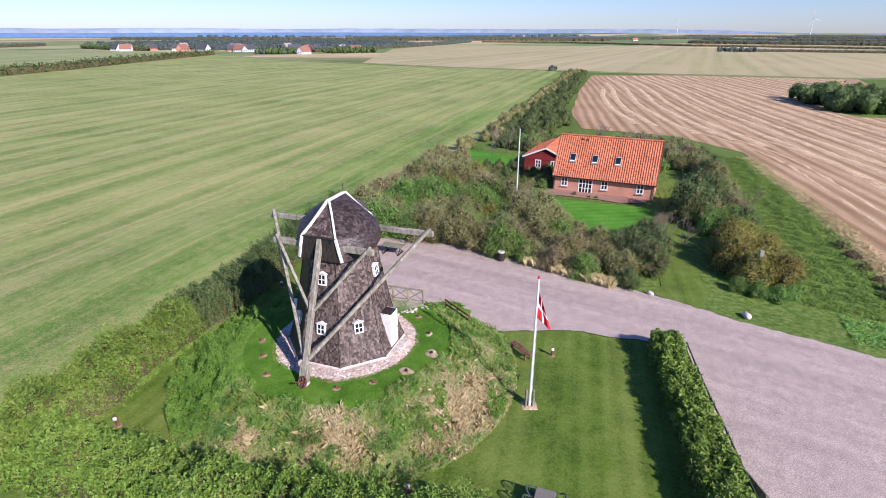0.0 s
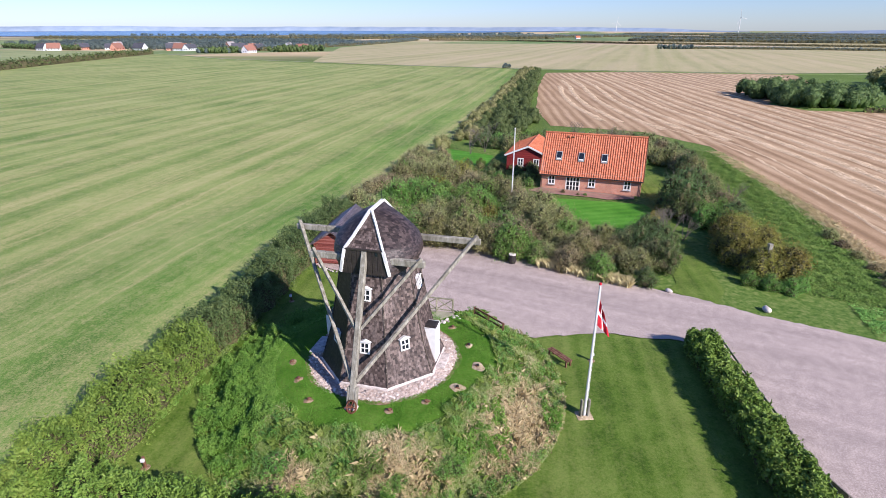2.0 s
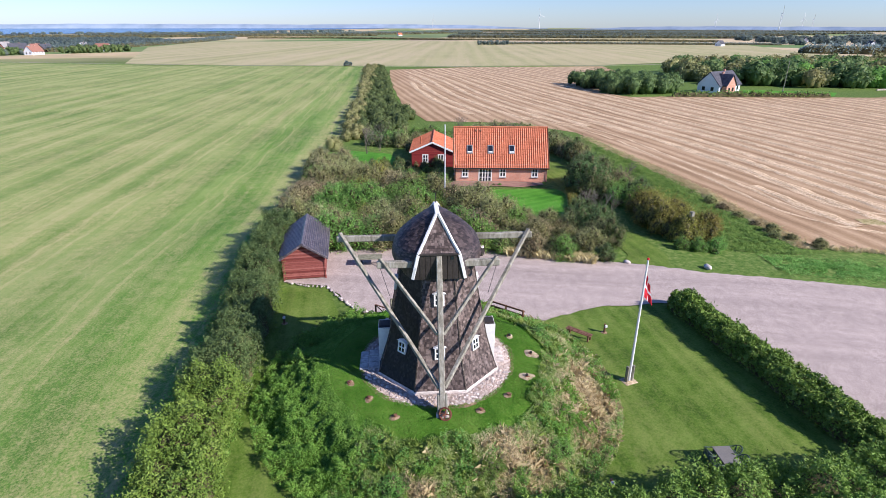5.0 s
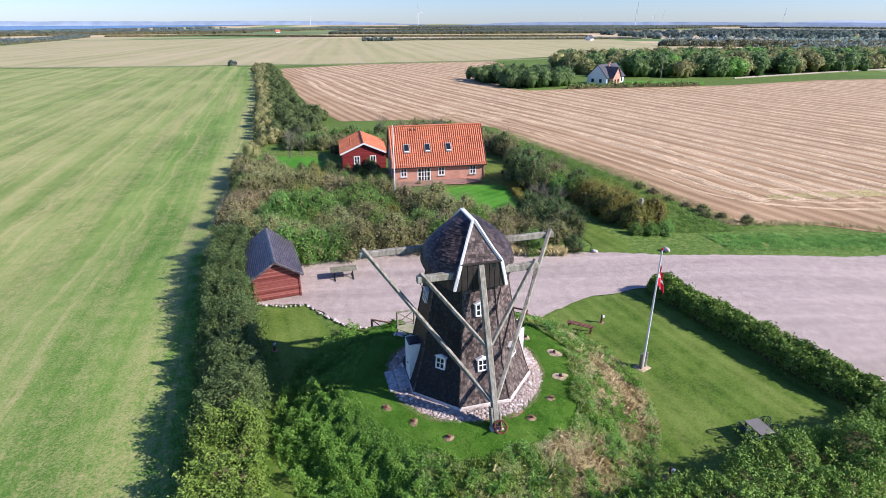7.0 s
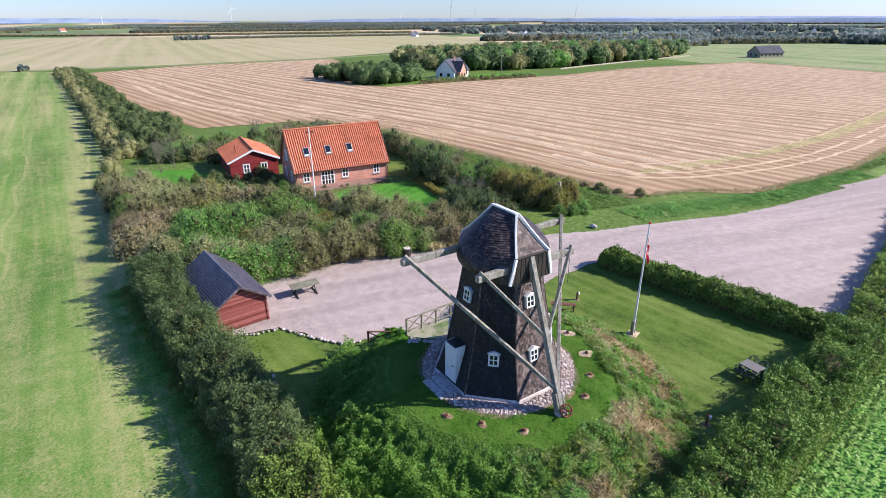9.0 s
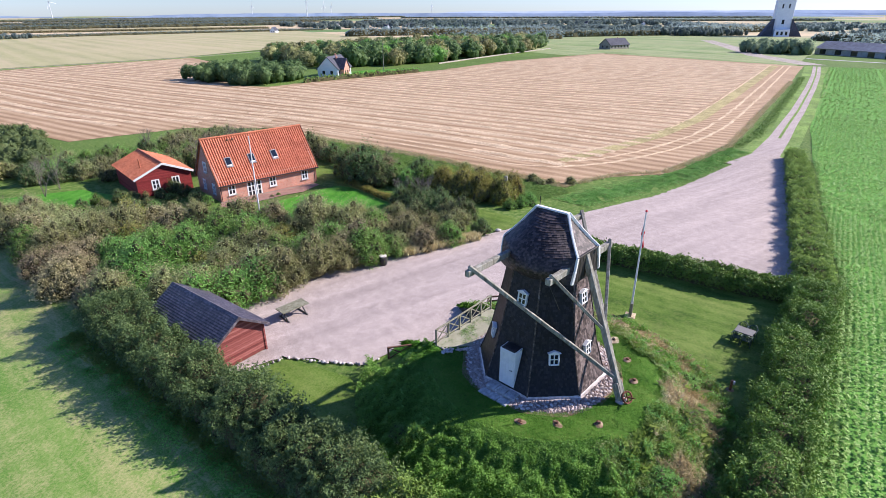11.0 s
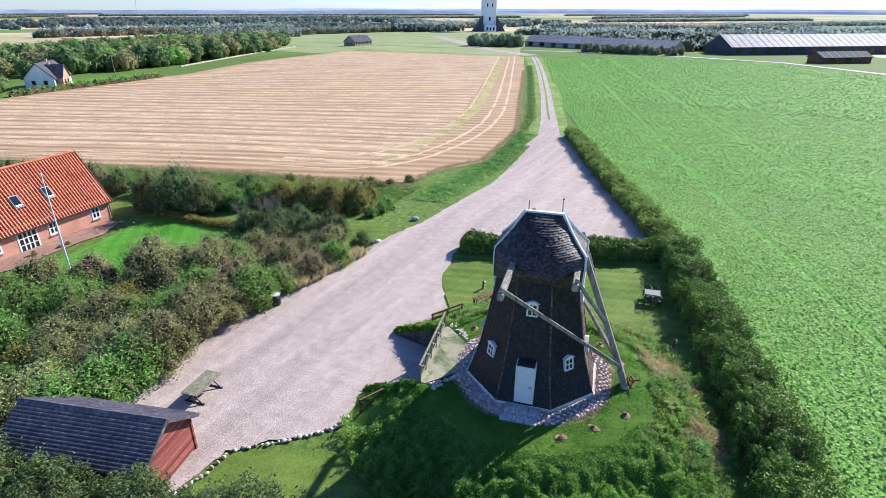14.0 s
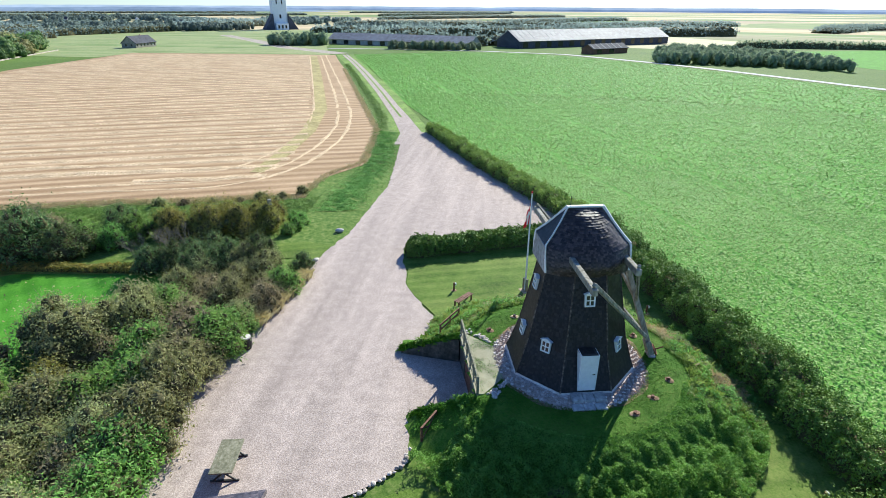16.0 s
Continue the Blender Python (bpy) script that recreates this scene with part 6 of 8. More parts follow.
ROW = [(-3.6, 84), (2.0, 92.5), (9.5, 117), (17.2, 143), (34, 200), (60, 296), (68, 294), (58, 256), (45, 210), (28.6, 146), (24.8, 120), (15, 106), (4, 100)]


def merged(name, spots, material, label, per, leaf, width, height, seed, low=0.0, category="trees"):
    """Many far bushes or trees as one mesh: each a few leafy lobes of its own."""
    r = np.random.default_rng(seed)
    at, out, size, core = [], [], [], Build()
    for x, y, k in spots:
        z0 = ground_z(x, y)
        for lobe in range(4):
            rad = min(width * k * r.uniform(0.27, 0.4), height * k * 0.6)
            a, d = r.uniform(0, 6.28), width * k * (r.uniform(0.1, 0.3) if lobe else 0.0)
            top = height * k * (1.0 if lobe == 0 else r.uniform(0.65, 0.95))
            c = np.array((x + d * math.cos(a), y + d * math.sin(a), z0 + max(low * k + rad * 0.5, top - rad)))
            lumpy_ball_at(core, c, rad * 0.64, z0, seed + lobe + x)
            n = per // 4
            v = r.normal(0, 1, (n, 3))
            v[:, 2] = np.abs(v[:, 2]) * 0.9 - 0.25
            v /= np.linalg.norm(v, axis=1)[:, None]
            at.append(c + v * (rad * r.uniform(0.7, 1.08, n))[:, None])
            out.append(v)
            size.append(leaf * k * r.uniform(0.6, 1.4, n))
    me = leaves(name, np.vstack(at), np.vstack(out) + np.array((0, 0, 0.3)), np.concatenate(size), material, core)
    return whole(name, me, material, label, category, kind="stuff")


def lumpy_ball_at(b, c, r, floor, seed):
    vs, fs, rings, sides = [], [], 4, 7
    for i in range(rings + 1):
        th = math.pi * i / rings
        for j in range(sides):
            ph = 2 * math.pi * j / sides
            k = r * (1 + 0.25 * math.sin(seed * 3.1 + 2.7 * j + 1.9 * i))
            vs.append((c[0] + math.sin(th) * math.cos(ph) * k, c[1] + math.sin(th) * math.sin(ph) * k, max(floor, c[2] + math.cos(th) * k * (1.0 if th < 1.6 else 1.8))))
    fs = [(i * sides + j, (i + 1) * sides + j, (i + 1) * sides + (j + 1) % sides, i * sides + (j + 1) % sides) for i in range(rings) for j in range(sides)]
    b.add(vs, fs)


pick = random.Random(109)
rowspots = [(x, y, pick.uniform(0.75, 1.1)) for x, y in scatter(ROW, 2.1, 109, 9000)]
west = [p for p in rowspots if p[0] < 2.5 + 0.302 * (p[1] - 92) + 1.6 + 1.6 * noise.noise((p[1] * 0.05, 0.0, 0.0))]
rest = [p for p in rowspots if p not in west]
merged("field_hedge", west, M_leaf_olive, "brownish side of the long field hedge", 420, 0.16, 3.6, 3.1, 109, category="hedge")
merged("field_hedge", rest, M_leaf_dark, "green side of the long field hedge", 420, 0.17, 3.6, 2.9, 110, category="hedge")

for x, y, k in ((26.6, 58.2, 1.45), (28.0, 61.4, 1.3), (29.4, 59.2, 1.25), (25.4, 55.4, 1.15)):
    plant(DARK[int(x) % 2], x, y, k, pick)

ball = shrub("round_bush", 91, 2.0, 1.75, 6, 3800, 0.06, M_leaf_dark, "round clipped dark green bush beside the gravel", "bush", wild=0.12, group="")
plant(ball, 13.4, 37.5, 1.0, random.Random(4))
sapling_spots = ((-10.6, 20.3, 0.42), (-3.0, 19.6, 0.4), (-6.5, 19.4, 0.36), (-12.7, 31.4, 0.4), (-5.3, 18.9, 0.3))
for k, (x, y, s) in enumerate(sapling_spots):
    c = plant(GREEN[k % 3], x, y, s, random.Random(k), surface_z(x, y) - 0.1)
    c.scale = (c.scale[0] * 1.2, c.scale[1], c.scale[2] * 0.62)
    tagged(c, "small leafy bush growing on the grass mound", "bush", "bushes on the mound")

for k, (x, y, h) in enumerate(((23.0, 82.5, 5.2), (26.8, 80.6, 6.2), (28.4, 80.0, 5.4), (6.5, 90.5, 4.6), (9.2, 92, 5.2), (25.5, 97, 4.5), (19.2, 45.6, 3.6), (20.4, 49.3, 2.8), (21.5, 47.5, 2.6), (33.5, 60, 3.2))):
    t = thing("bare_shrub", pose(x, y, ground_z(x, y), 0, 0, 40 * k), "leafless grey shrub with forking branches", "shrub", "leafless shrubs")
    part("branchwork", branches(200 + k, h, 0.55, 4, 0.045), M_bark, t)

# ---- tall grass and weeds ----
def on_mound(rng, n, r0, r1, choose):
    out = []
    while len(out) < n:
        a, r = rng.uniform(-math.pi, math.pi), rng.uniform(r0, r1)
        x, y = MILL[0] + r * math.cos(a), MILL[1] + r * math.sin(a)
        if not choose(math.degrees(a), r, x, y) or inside(x, y, RECESS) or inside(x, y, GRAVEL):
            continue
        out.append((x, y, surface_z(x, y)))
    return out


rng = random.Random(77)
def weedy(a, r, x, y):
    edge = 6.35 + 0.9 * noise.noise((x * 0.5, y * 0.5, 1.0)) - (0.8 if a < -100 or a > 120 else 0)
    return math.hypot(x + 6.8, y - 34.9) > 1.5 and r > edge and (a > 62 or a < -132 or (noise.noise((x * 0.6, y * 0.6, 5.0)) > 0.22 and a < -20))


def dryness(a, r, x, y):
    """How dry the growth is: patches low on the bank towards the beets, with soft, ragged edges."""
    best = 0.0
    for a0, r0, sa, sr in ((-36, 7.9, 20, 1.5), (-84, 7.5, 13, 1.4), (-117, 8.5, 9, 0.8)):
        best = max(best, math.exp(-((a - a0) / sa) ** 2 - ((r - r0) / sr) ** 2))
    return best * 1.15 + (0.22 if -72 < a < 12 and r > 7.4 else 0.0) + 0.5 * noise.noise((x * 1.3, y * 1.3, 8.0)) + 0.3 * noise.noise((x * 3.7, y * 3.7, 2.0))


def long_zone(a, r, x, y):
    """The uncut bank, from the mown top down to the lawn."""
    edge = 6.0 + 0.5 * noise.noise((x * 0.6, y * 0.6, 2.0)) - (0.5 if -60 < a < -15 else 0.0)
    return r > edge and -142 < a < 80 and rng.random() < (r - edge) / 0.9 + 0.25


def tufts(name, spots, height, per, width, mat, label, seed, lean=0.45, category="grass"):
    """Rough grass in tufts: blades fanning out of each tuft's foot and bending over at the tip."""
    g = np.random.default_rng(seed)
    p = np.repeat(np.array(spots, float), per, axis=0)
    n = len(p)
    tall = np.repeat(height * g.uniform(0.5, 1.35, len(spots)), per) * g.uniform(0.55, 1.15, n)
    sway = np.repeat(g.normal(0, 0.22, (len(spots), 2)), per, axis=0)
    p[:, :2] += g.normal(0, 0.05, (n, 2))
    out = sway + g.normal(0, lean, (n, 2))
    a = g.uniform(0, 2 * math.pi, n)
    side = np.stack([np.cos(a), np.sin(a), np.zeros(n)], -1) * (width * g.uniform(0.6, 1.3, n))[:, None]
    v = np.empty((n, 4, 3))
    v[:, 0], v[:, 1] = p - side - (0, 0, 0.06), p + side - (0, 0, 0.06)
    mid, tip = p.copy(), p.copy()
    mid[:, :2] += out * tall[:, None] * 0.4
    mid[:, 2] += tall * 0.62
    tip[:, :2] += out * tall[:, None] * 1.15
    tip[:, 2] += tall * np.clip(1.0 - 0.35 * np.hypot(out[:, 0], out[:, 1]), 0.55, 1)
    v[:, 2], v[:, 3] = mid + side * 0.8, tip
    me = bpy.data.meshes.new(name)
    me.from_pydata(v.reshape(-1, 3).tolist(), [], np.arange(n * 4).reshape(n, 4).tolist())
    me.update()
    me.materials.append(mat)
    return whole(name, me, mat, label, category, kind="stuff")


spots = np.array(on_mound(rng, 84000, 5.7, 9.75, weedy))
gen = np.random.default_rng(8)
lump = np.array([0.45 + 0.7 * noise.noise((x * 0.9, y * 0.9, 2.0)) + 0.65 * noise.noise((x * 2.6, y * 2.6, 4.0)) for x, y, _ in spots])
spots[:, 2] += np.clip(lump, 0.05, 1.3) * gen.uniform(0.45, 1.0, len(spots)) * 0.95 * np.clip((np.hypot(spots[:, 0] - MILL[0], spots[:, 1] - MILL[1]) - 5.8) / 2.2, 0.1, 1)
whole("weeds", leaves("weeds", spots, np.tile((0.0, 0.0, 1.0), (len(spots), 1)), 0.052 * gen.uniform(0.6, 1.4, len(spots)), M_nettle, None, 0.2, 0.45, 0.75), M_nettle, "dense tall green weeds on the bank of the mound", "weeds", kind="stuff")


def lying(name, spots, high, size, slim, mat, label, seed, loose=0.42):
    """Long grass, half lying, its tops catching the light."""
    g = np.random.default_rng(seed)
    p = np.array(spots)
    p[:, 2] += np.array([max(0.1, 0.55 + 0.8 * noise.noise((x * 1.1, y * 1.1, 2.0)) + 0.3 * noise.noise((x * 3.0, y * 3.0, 4.0))) for x, y, _ in p]) * g.uniform(0.4, 1.0, len(p)) * high * 1.3
    out = np.tile((0.25, -0.3, 1.0), (len(p), 1))
    whole(name, leaves(name, p, out, size * g.uniform(0.6, 1.4, len(p)), mat, None, 0.1, slim, loose), mat, label, "grass", kind="stuff")


lying("short_grass", on_mound(rng, 60000, 3.95, 7.2, lambda a, r, x, y: rng.random() < 1.4 - 0.15 * r), 0.06, 0.05, 0.16, M_shortgrass, "short green grass on the mown top of the mound", 4)
lying("bank_grass", on_mound(rng, 6000, 5.4, 10.3, lambda a, r, x, y: bank_z(x, y) > 0.12 and not inside(x, y, [(-6.9, 32.7), (-7.2, 32.1), (-5.8, 29.6), (-4.3, 29.3), (-1.8, 30.7), (-1.7, 31.2)])), 0.16, 0.07, 0.14, M_shortgrass, "grass over the banks beside the cellar", 9)
polar = lambda x, y: (math.degrees(math.atan2(y - MILL[1], x - MILL[0])), math.hypot(x - MILL[0], y - MILL[1]))
kinds_of = {"dry": [], "pale": [], "green": []}
for x, y, z in on_mound(rng, 150000, 5.4, 9.8, long_zone):
    d = dryness(*polar(x, y), x, y) + rng.gauss(0, 0.24)
    kinds_of["dry" if d > 0.58 else "pale" if d > 0.16 else "green"].append((x, y, z))
lying("dry_grass", kinds_of["dry"], 0.3, 0.085, 0.1, M_dry, "tall dry straw-coloured grass on the mound", 5, 0.9)
lying("pale_grass", kinds_of["pale"], 0.3, 0.08, 0.1, M_palegrass, "long pale grey-green grass on the mound", 6, 0.9)
lying("tall_grass", kinds_of["green"], 0.26, 0.08, 0.13, M_blade, "tall green grass on the bank of the mound", 7, 0.9)
for name, kind, mat, label in (("dry_stalks", "dry", M_dry, "dry stalks standing in the long grass"), ("grass_tufts", "green", M_blade, "green tufts standing in the long grass")):
    tufts(name, kinds_of[kind][::40], 0.36, 5, 0.007, mat, label, 64, 0.3)
herb_spots = np.array([(*p[:2], p[2] + gen.uniform(0.1, 0.5)) for p in kinds_of["green"][::6] + kinds_of["pale"][::8] for _ in range(2) if noise.noise((p[0] * 1.7, p[1] * 1.7, 5.0)) > 0.12])
whole("herbs", leaves("herbs", herb_spots, np.tile((0.0, 0.0, 1.0), (len(herb_spots), 1)), 0.06 * gen.uniform(0.5, 1.4, len(herb_spots)), M_leaf_green, None, 0.2, 0.4, 0.8), M_leaf_green, "leafy herbs among the long grass of the mound", "weeds", kind="stuff")
over = random.Random(62)
tufts("wall_grass", [(x0 + (x1 - x0) * t + over.uniform(-0.25, 0.25), y0 + (y1 - y0) * t + over.uniform(-0.2, 0.25), 1.68 - 1.5 * t) for x0, y0, x1, y1 in ((-1.75, 31.0, 0.45, 33.9), (-7.1, 32.5, -5.3, 35.1)) for t in [over.random() for _ in range(240)]], 0.2, 9, 0.008, M_shortgrass, "grass hanging over the tops of the cellar walls", 63, 0.6)


def strip_grass(name, path, half, n, height, mat, label, seed, lean=0.35, width=0.03):
    r = random.Random(seed)
    runs = [math.hypot(x1 - x0, y1 - y0) for (x0, y0), (x1, y1) in zip(path, path[1:])]
    spots = []
    for _ in range(n):
        t = r.uniform(0, sum(runs))
        for (p, q), d in zip(zip(path, path[1:]), runs):
            if t <= d:
                break
            t -= d
        ux, uy = (q[0] - p[0]) / d, (q[1] - p[1]) / d
        e = half * r.gauss(0, 0.55)
        x, y = p[0] + ux * t - uy * e, p[1] + uy * t + ux * e
        spots.append((x, y, ground_z(x, y)))
    return whole(name, blades(name, spots, height, lean, width, mat, seed), mat, label, "grass", kind="stuff")


def strip_weeds(name, path, half, n, leaf, high, mat, label, seed, keep_off=()):
    """Dense low leafy growth along a path."""
    r = np.random.default_rng(seed)
    p = np.array(path, float)
    run = np.concatenate([[0], np.cumsum(np.linalg.norm(np.diff(p, axis=0), axis=1))])
    s = r.random(n) * run[-1]
    q = np.stack([np.interp(s, run, p[:, 0]), np.interp(s, run, p[:, 1])], -1)
    e = np.stack([np.interp(s + 0.5, run, p[:, 0]), np.interp(s + 0.5, run, p[:, 1])], -1) - np.stack([np.interp(s - 0.5, run, p[:, 0]), np.interp(s - 0.5, run, p[:, 1])], -1)
    e /= np.linalg.norm(e, axis=1)[:, None] + 1e-9
    u = np.clip(r.normal(0, 0.5, n), -1.3, 1.3)
    q = q + np.stack([-e[:, 1], e[:, 0]], -1) * (half * u)[:, None]
    rise = np.array([0.5 + 0.9 * noise.noise((x * 0.8, y * 0.8, 3.0)) for x, y in q])
    keep = (rise > 0.05) & np.array([not any(inside(x, y, k) for k in keep_off) for x, y in q])
    z = np.array([ground_z(x, y) for x, y in q]) + np.clip(rise, 0.05, 1) * high * np.clip(1 - u ** 2 * 0.6, 0.1, 1) * r.uniform(0.3, 1.0, n)
    at = np.concatenate([q, z[:, None]], 1)[keep]
    return whole(name, leaves(name, at, np.tile((0.0, 0.0, 1.0), (len(at), 1)), leaf * r.uniform(0.6, 1.4, len(at)), mat, None, 0.2, 0.45), mat, label, "weeds", kind="stuff")


strip_weeds("weeds", [(26.5, 32.0), (31, 30.2), (36.5, 27.0), (46, 22.0), (66, 14.4)], 2.4, 46000, 0.075, 0.4, M_verge, "rough green growth beside the gravel", 21, (GRAVEL,))
strip_weeds("weeds", [(29.0, 34), (31.6, 40), (34, 47), (36.5, 54), (39.5, 63), (42, 74), (46, 90)], 4.2, 110000, 0.075, 0.55, M_verge, "bright green weeds on the bank along the stubble", 22, (GRAVEL,))
strip_weeds("weeds", [(62, 17.6), (78.8, 11.2), (108, 5.6), (160, -3.6), (200, -10.4)], 1.3, 16000, 0.12, 0.4, M_verge, "green verge plants beside the track", 30)
strip_grass("dry_grass", [(33.8, 34.0), (36.6, 41), (40.6, 53), (43.8, 66), (48.4, 90)], 0.9, 16000, 0.24, M_dry, "dry grass along the edge of the stubble", 23, 0.6, 0.01)
strip_grass("dry_grass", [(6.2, 42.0), (9.0, 39.9), (12.3, 37.4)], 0.4, 5000, 0.7, M_dry, "dry reeds beside the gravel", 24, 0.2, 0.012)
strip_grass("dry_grass", [(36.0, 33.5), (42.5, 30), (47.4, 23.6), (67.8, 15.6), (110, 8.0), (181, -5.0)], 0.5, 8000, 0.35, M_dry, "dry grass along the stubble and the track", 27, 0.4, 0.014)
strip_grass("tall_grass", [(-20.4, 14), (-17.2, 25.5), (-14.9, 34)], 0.3, 5000, 0.18, M_blade, "grass along the hedge foot", 26, 0.4, 0.008)
strip_grass("tall_grass", [(-22.5, 16), (-20.1, 25.5), (-17.8, 34), (-15.8, 42), (-12.7, 56)], 0.6, 14000, 0.22, M_blade, "uncut grass along the hedge foot", 28, 0.4, 0.009)
strip_weeds("weeds", [(-23.2, 14.5), (-20.6, 25.5), (-18.3, 34), (-16.4, 42), (-13.4, 56)], 1.1, 22000, 0.055, 0.3, M_nettle, "green weeds along the shaded foot of the hedge", 31)
strip_weeds("weeds", [(-16, 15.8), (-10.6, 14.4), (0, 12.2), (11.5, 9.8), (30, 7.9), (63, 5.0)], 0.9, 22000, 0.06, 0.4, M_leaf_hedge, "rough strip of weeds between the hedge and the beets", 29)


def beets():
    """Leafy beet plants in rows, thinner and larger further out."""
    r = np.random.default_rng(12)
    u, v = np.array((0.983, -0.184)), np.array((-0.184, -0.983))
    at, out, size = [], [], []
    for gap, far0, far1, leaf, per in ((0.33, 0.0, 50.0, 0.105, 6), (0.5, 46.0, 120.0, 0.15, 4), (1.0, 112.0, 400.0, 0.25, 4)):
        i, j = np.meshgrid(np.arange(0, int(460 / gap)), np.arange(0, int(140 / gap)), indexing="ij")
        p = np.array((-45.0, 34.0)) + i.reshape(-1, 1) * gap * 0.8 * u + j.reshape(-1, 1) * gap * 1.25 * v
        d = np.hypot(p[:, 0] + 5, p[:, 1] - 22)
        p, d = p[(d > far0) & (d < far1)], d[(d > far0) & (d < far1)]
        p = p + r.normal(0, (0.15 if gap < 0.4 else 0.3) * gap, p.shape)
        fade = np.clip((far1 - d) / 8.0, 0, 1)
        row = (p - np.array((-45.0, 34.0))) @ v
        p = p[np.abs((row % 14.0) - 7.0) > 0.32]
        d = np.hypot(p[:, 0] + 5, p[:, 1] - 22)
        fade = np.clip((far1 - d) / 8.0, 0, 1)
        keep = np.array([inside(x, y, BEET) and noise.noise((x * 0.35, y * 0.35, 0.0)) > -0.7 for x, y in p]) & (r.random(len(p)) < fade)
        p = p[keep]
        z0 = np.array([ground_z(x, y) for x, y in p])
        for k in range(per):
            a = r.uniform(0, 2 * math.pi, len(p))
            d = np.stack([np.cos(a), np.sin(a)], -1)
            at.append(np.concatenate([p + d * leaf * 0.7, (z0 + 0.1 + r.uniform(0.05, 0.28, len(p)))[:, None]], 1))
            out.append(np.concatenate([d * 0.2, np.full((len(p), 1), 1.0)], 1))
            size.append(leaf * r.uniform(0.7, 1.2, len(p)))
    at, out, size = np.vstack(at), np.vstack(out), np.concatenate(size)
    whole("beet_plants", leaves("beet_plants", at, out, size, M_beetleaf, None, 0.15, 0.55, 0.26), M_beetleaf, "rows of leafy green beet plants", "crop", kind="stuff")


beets()


# ---- things on the lawn and in the yard ----
def flagpole(x, y, height, with_flag):
    z = ground_z(x, y)
    name = "flagpole"
    f = thing(name, pose(x, y, z), "white flagpole with a limp red flag with a white cross" if with_flag else "plain white flagpole in the garden", "flagpole")
    part("pole", Build().rod((0, 0, 0.1), (0, 0, height), 0.075, 0.04, 12), M_stalk, f, smooth=False)
    part("knob", Build().rod((0, 0, height), (0, 0, height + 0.1), 0.07, 0.05, 8), M_red if with_flag else M_stalk, f)
    part("halyard", Build().rod((0.1, 0, 1.0), (0.06, 0, height - 0.1), 0.008, None, 4), M_cloth, f)
    if with_flag:
        part("base_plate", Build().box((-0.42, -0.35, -0.05), (0.42, 0.35, 0.07), cut=0.03), M_sand, f, "sandy stone base")
        for sx in (-1, 1):
            part("clamp_post", Build().box((sx * 0.19 - 0.05, -0.1, 0.0), (sx * 0.19 + 0.05, 0.1, 1.05), cut=0.02), M_greywood, f, "grey timber clamp")
        # the flag hangs in folds from the top of the pole
        rows, cols = 26, 14
        red, white = Build(), Build()
        def spot(u, v):
            fold = 0.10 * math.sin(u * 11 + v * 3) * u ** 0.6
            return (0.07 + 0.6 * u * (0.45 + 0.75 * v), fold + 0.05 * math.sin(v * 5), height - 0.75 - 1.35 * v - 0.75 * u)
        for i in range(cols):
            for j in range(rows):
                u0, u1, v0, v1 = i / cols, (i + 1) / cols, j / rows, (j + 1) / rows
                um, vm = (u0 + u1) / 2, (v0 + v1) / 2
                b = white if 0.36 < um < 0.5 or 0.43 < vm < 0.57 else red
                b.add([spot(u0, v0), spot(u1, v0), spot(u1, v1), spot(u0, v1)], [(0, 1, 2, 3)])
        flag = part("flag", red, M_red, f, "red flag cloth hanging in folds")
        part("cross", white, M_cloth, flag, "white cross")
    return f


flagpole(4.08, 23.2, 7.45, True)
flagpole(6.95, 57.5, 9.0, False)


def yard_table(x, y, turn, label, long=2.0):
    """A plank table on dark iron trestles."""
    t = thing("yard_table", pose(x, y, surface_z(x, y) + 0.07, 0, 0, turn), label, "table")
    for k in range(5):
        part("top_plank", Build().box((-long / 2, -0.5 + 0.2 * k, 0.7), (long / 2, -0.5 + 0.2 * k + 0.195, 0.75), cut=0.008), M_greenwood, t)
    for x0 in (-long / 2 + 0.3, long / 2 - 0.3):
        for side in (-1, 1):
            part("leg", Build().beam((x0, side * 0.52, 0.0), (x0, -side * 0.2, 0.7), 0.06, 0.08, 0.008), M_darkmetal, t)
        part("foot", Build().box((x0 - 0.05, -0.62, 0.0), (x0 + 0.05, 0.62, 0.06), cut=0.01), M_darkmetal, t)
    return t


yard_table(-5.28, 43.82, -19, "mossy plank table on dark trestles on the gravel")


def lawn_bench(x, y, turn):
    t = thing("bench", pose(x, y, ground_z(x, y) + 0.05, 0, 0, turn), "reddish-brown wooden bench on the lawn", "bench")
    for k in range(3):
        part("seat_slat", Build().box((-0.85, -0.28 + 0.15 * k, 0.42), (0.85, -0.28 + 0.15 * k + 0.13, 0.46), cut=0.008), M_brownwood, t)
    for sx in (-0.7, 0.7):
        part("leg", Build().box((sx - 0.05, -0.25, 0), (sx + 0.05, -0.17, 0.42), cut=0.008), M_brownwood, t)
        part("leg", Build().box((sx - 0.05, 0.1, 0), (sx + 0.05, 0.18, 0.42), cut=0.008), M_brownwood, t)


lawn_bench(4.2, 28.1, -62)


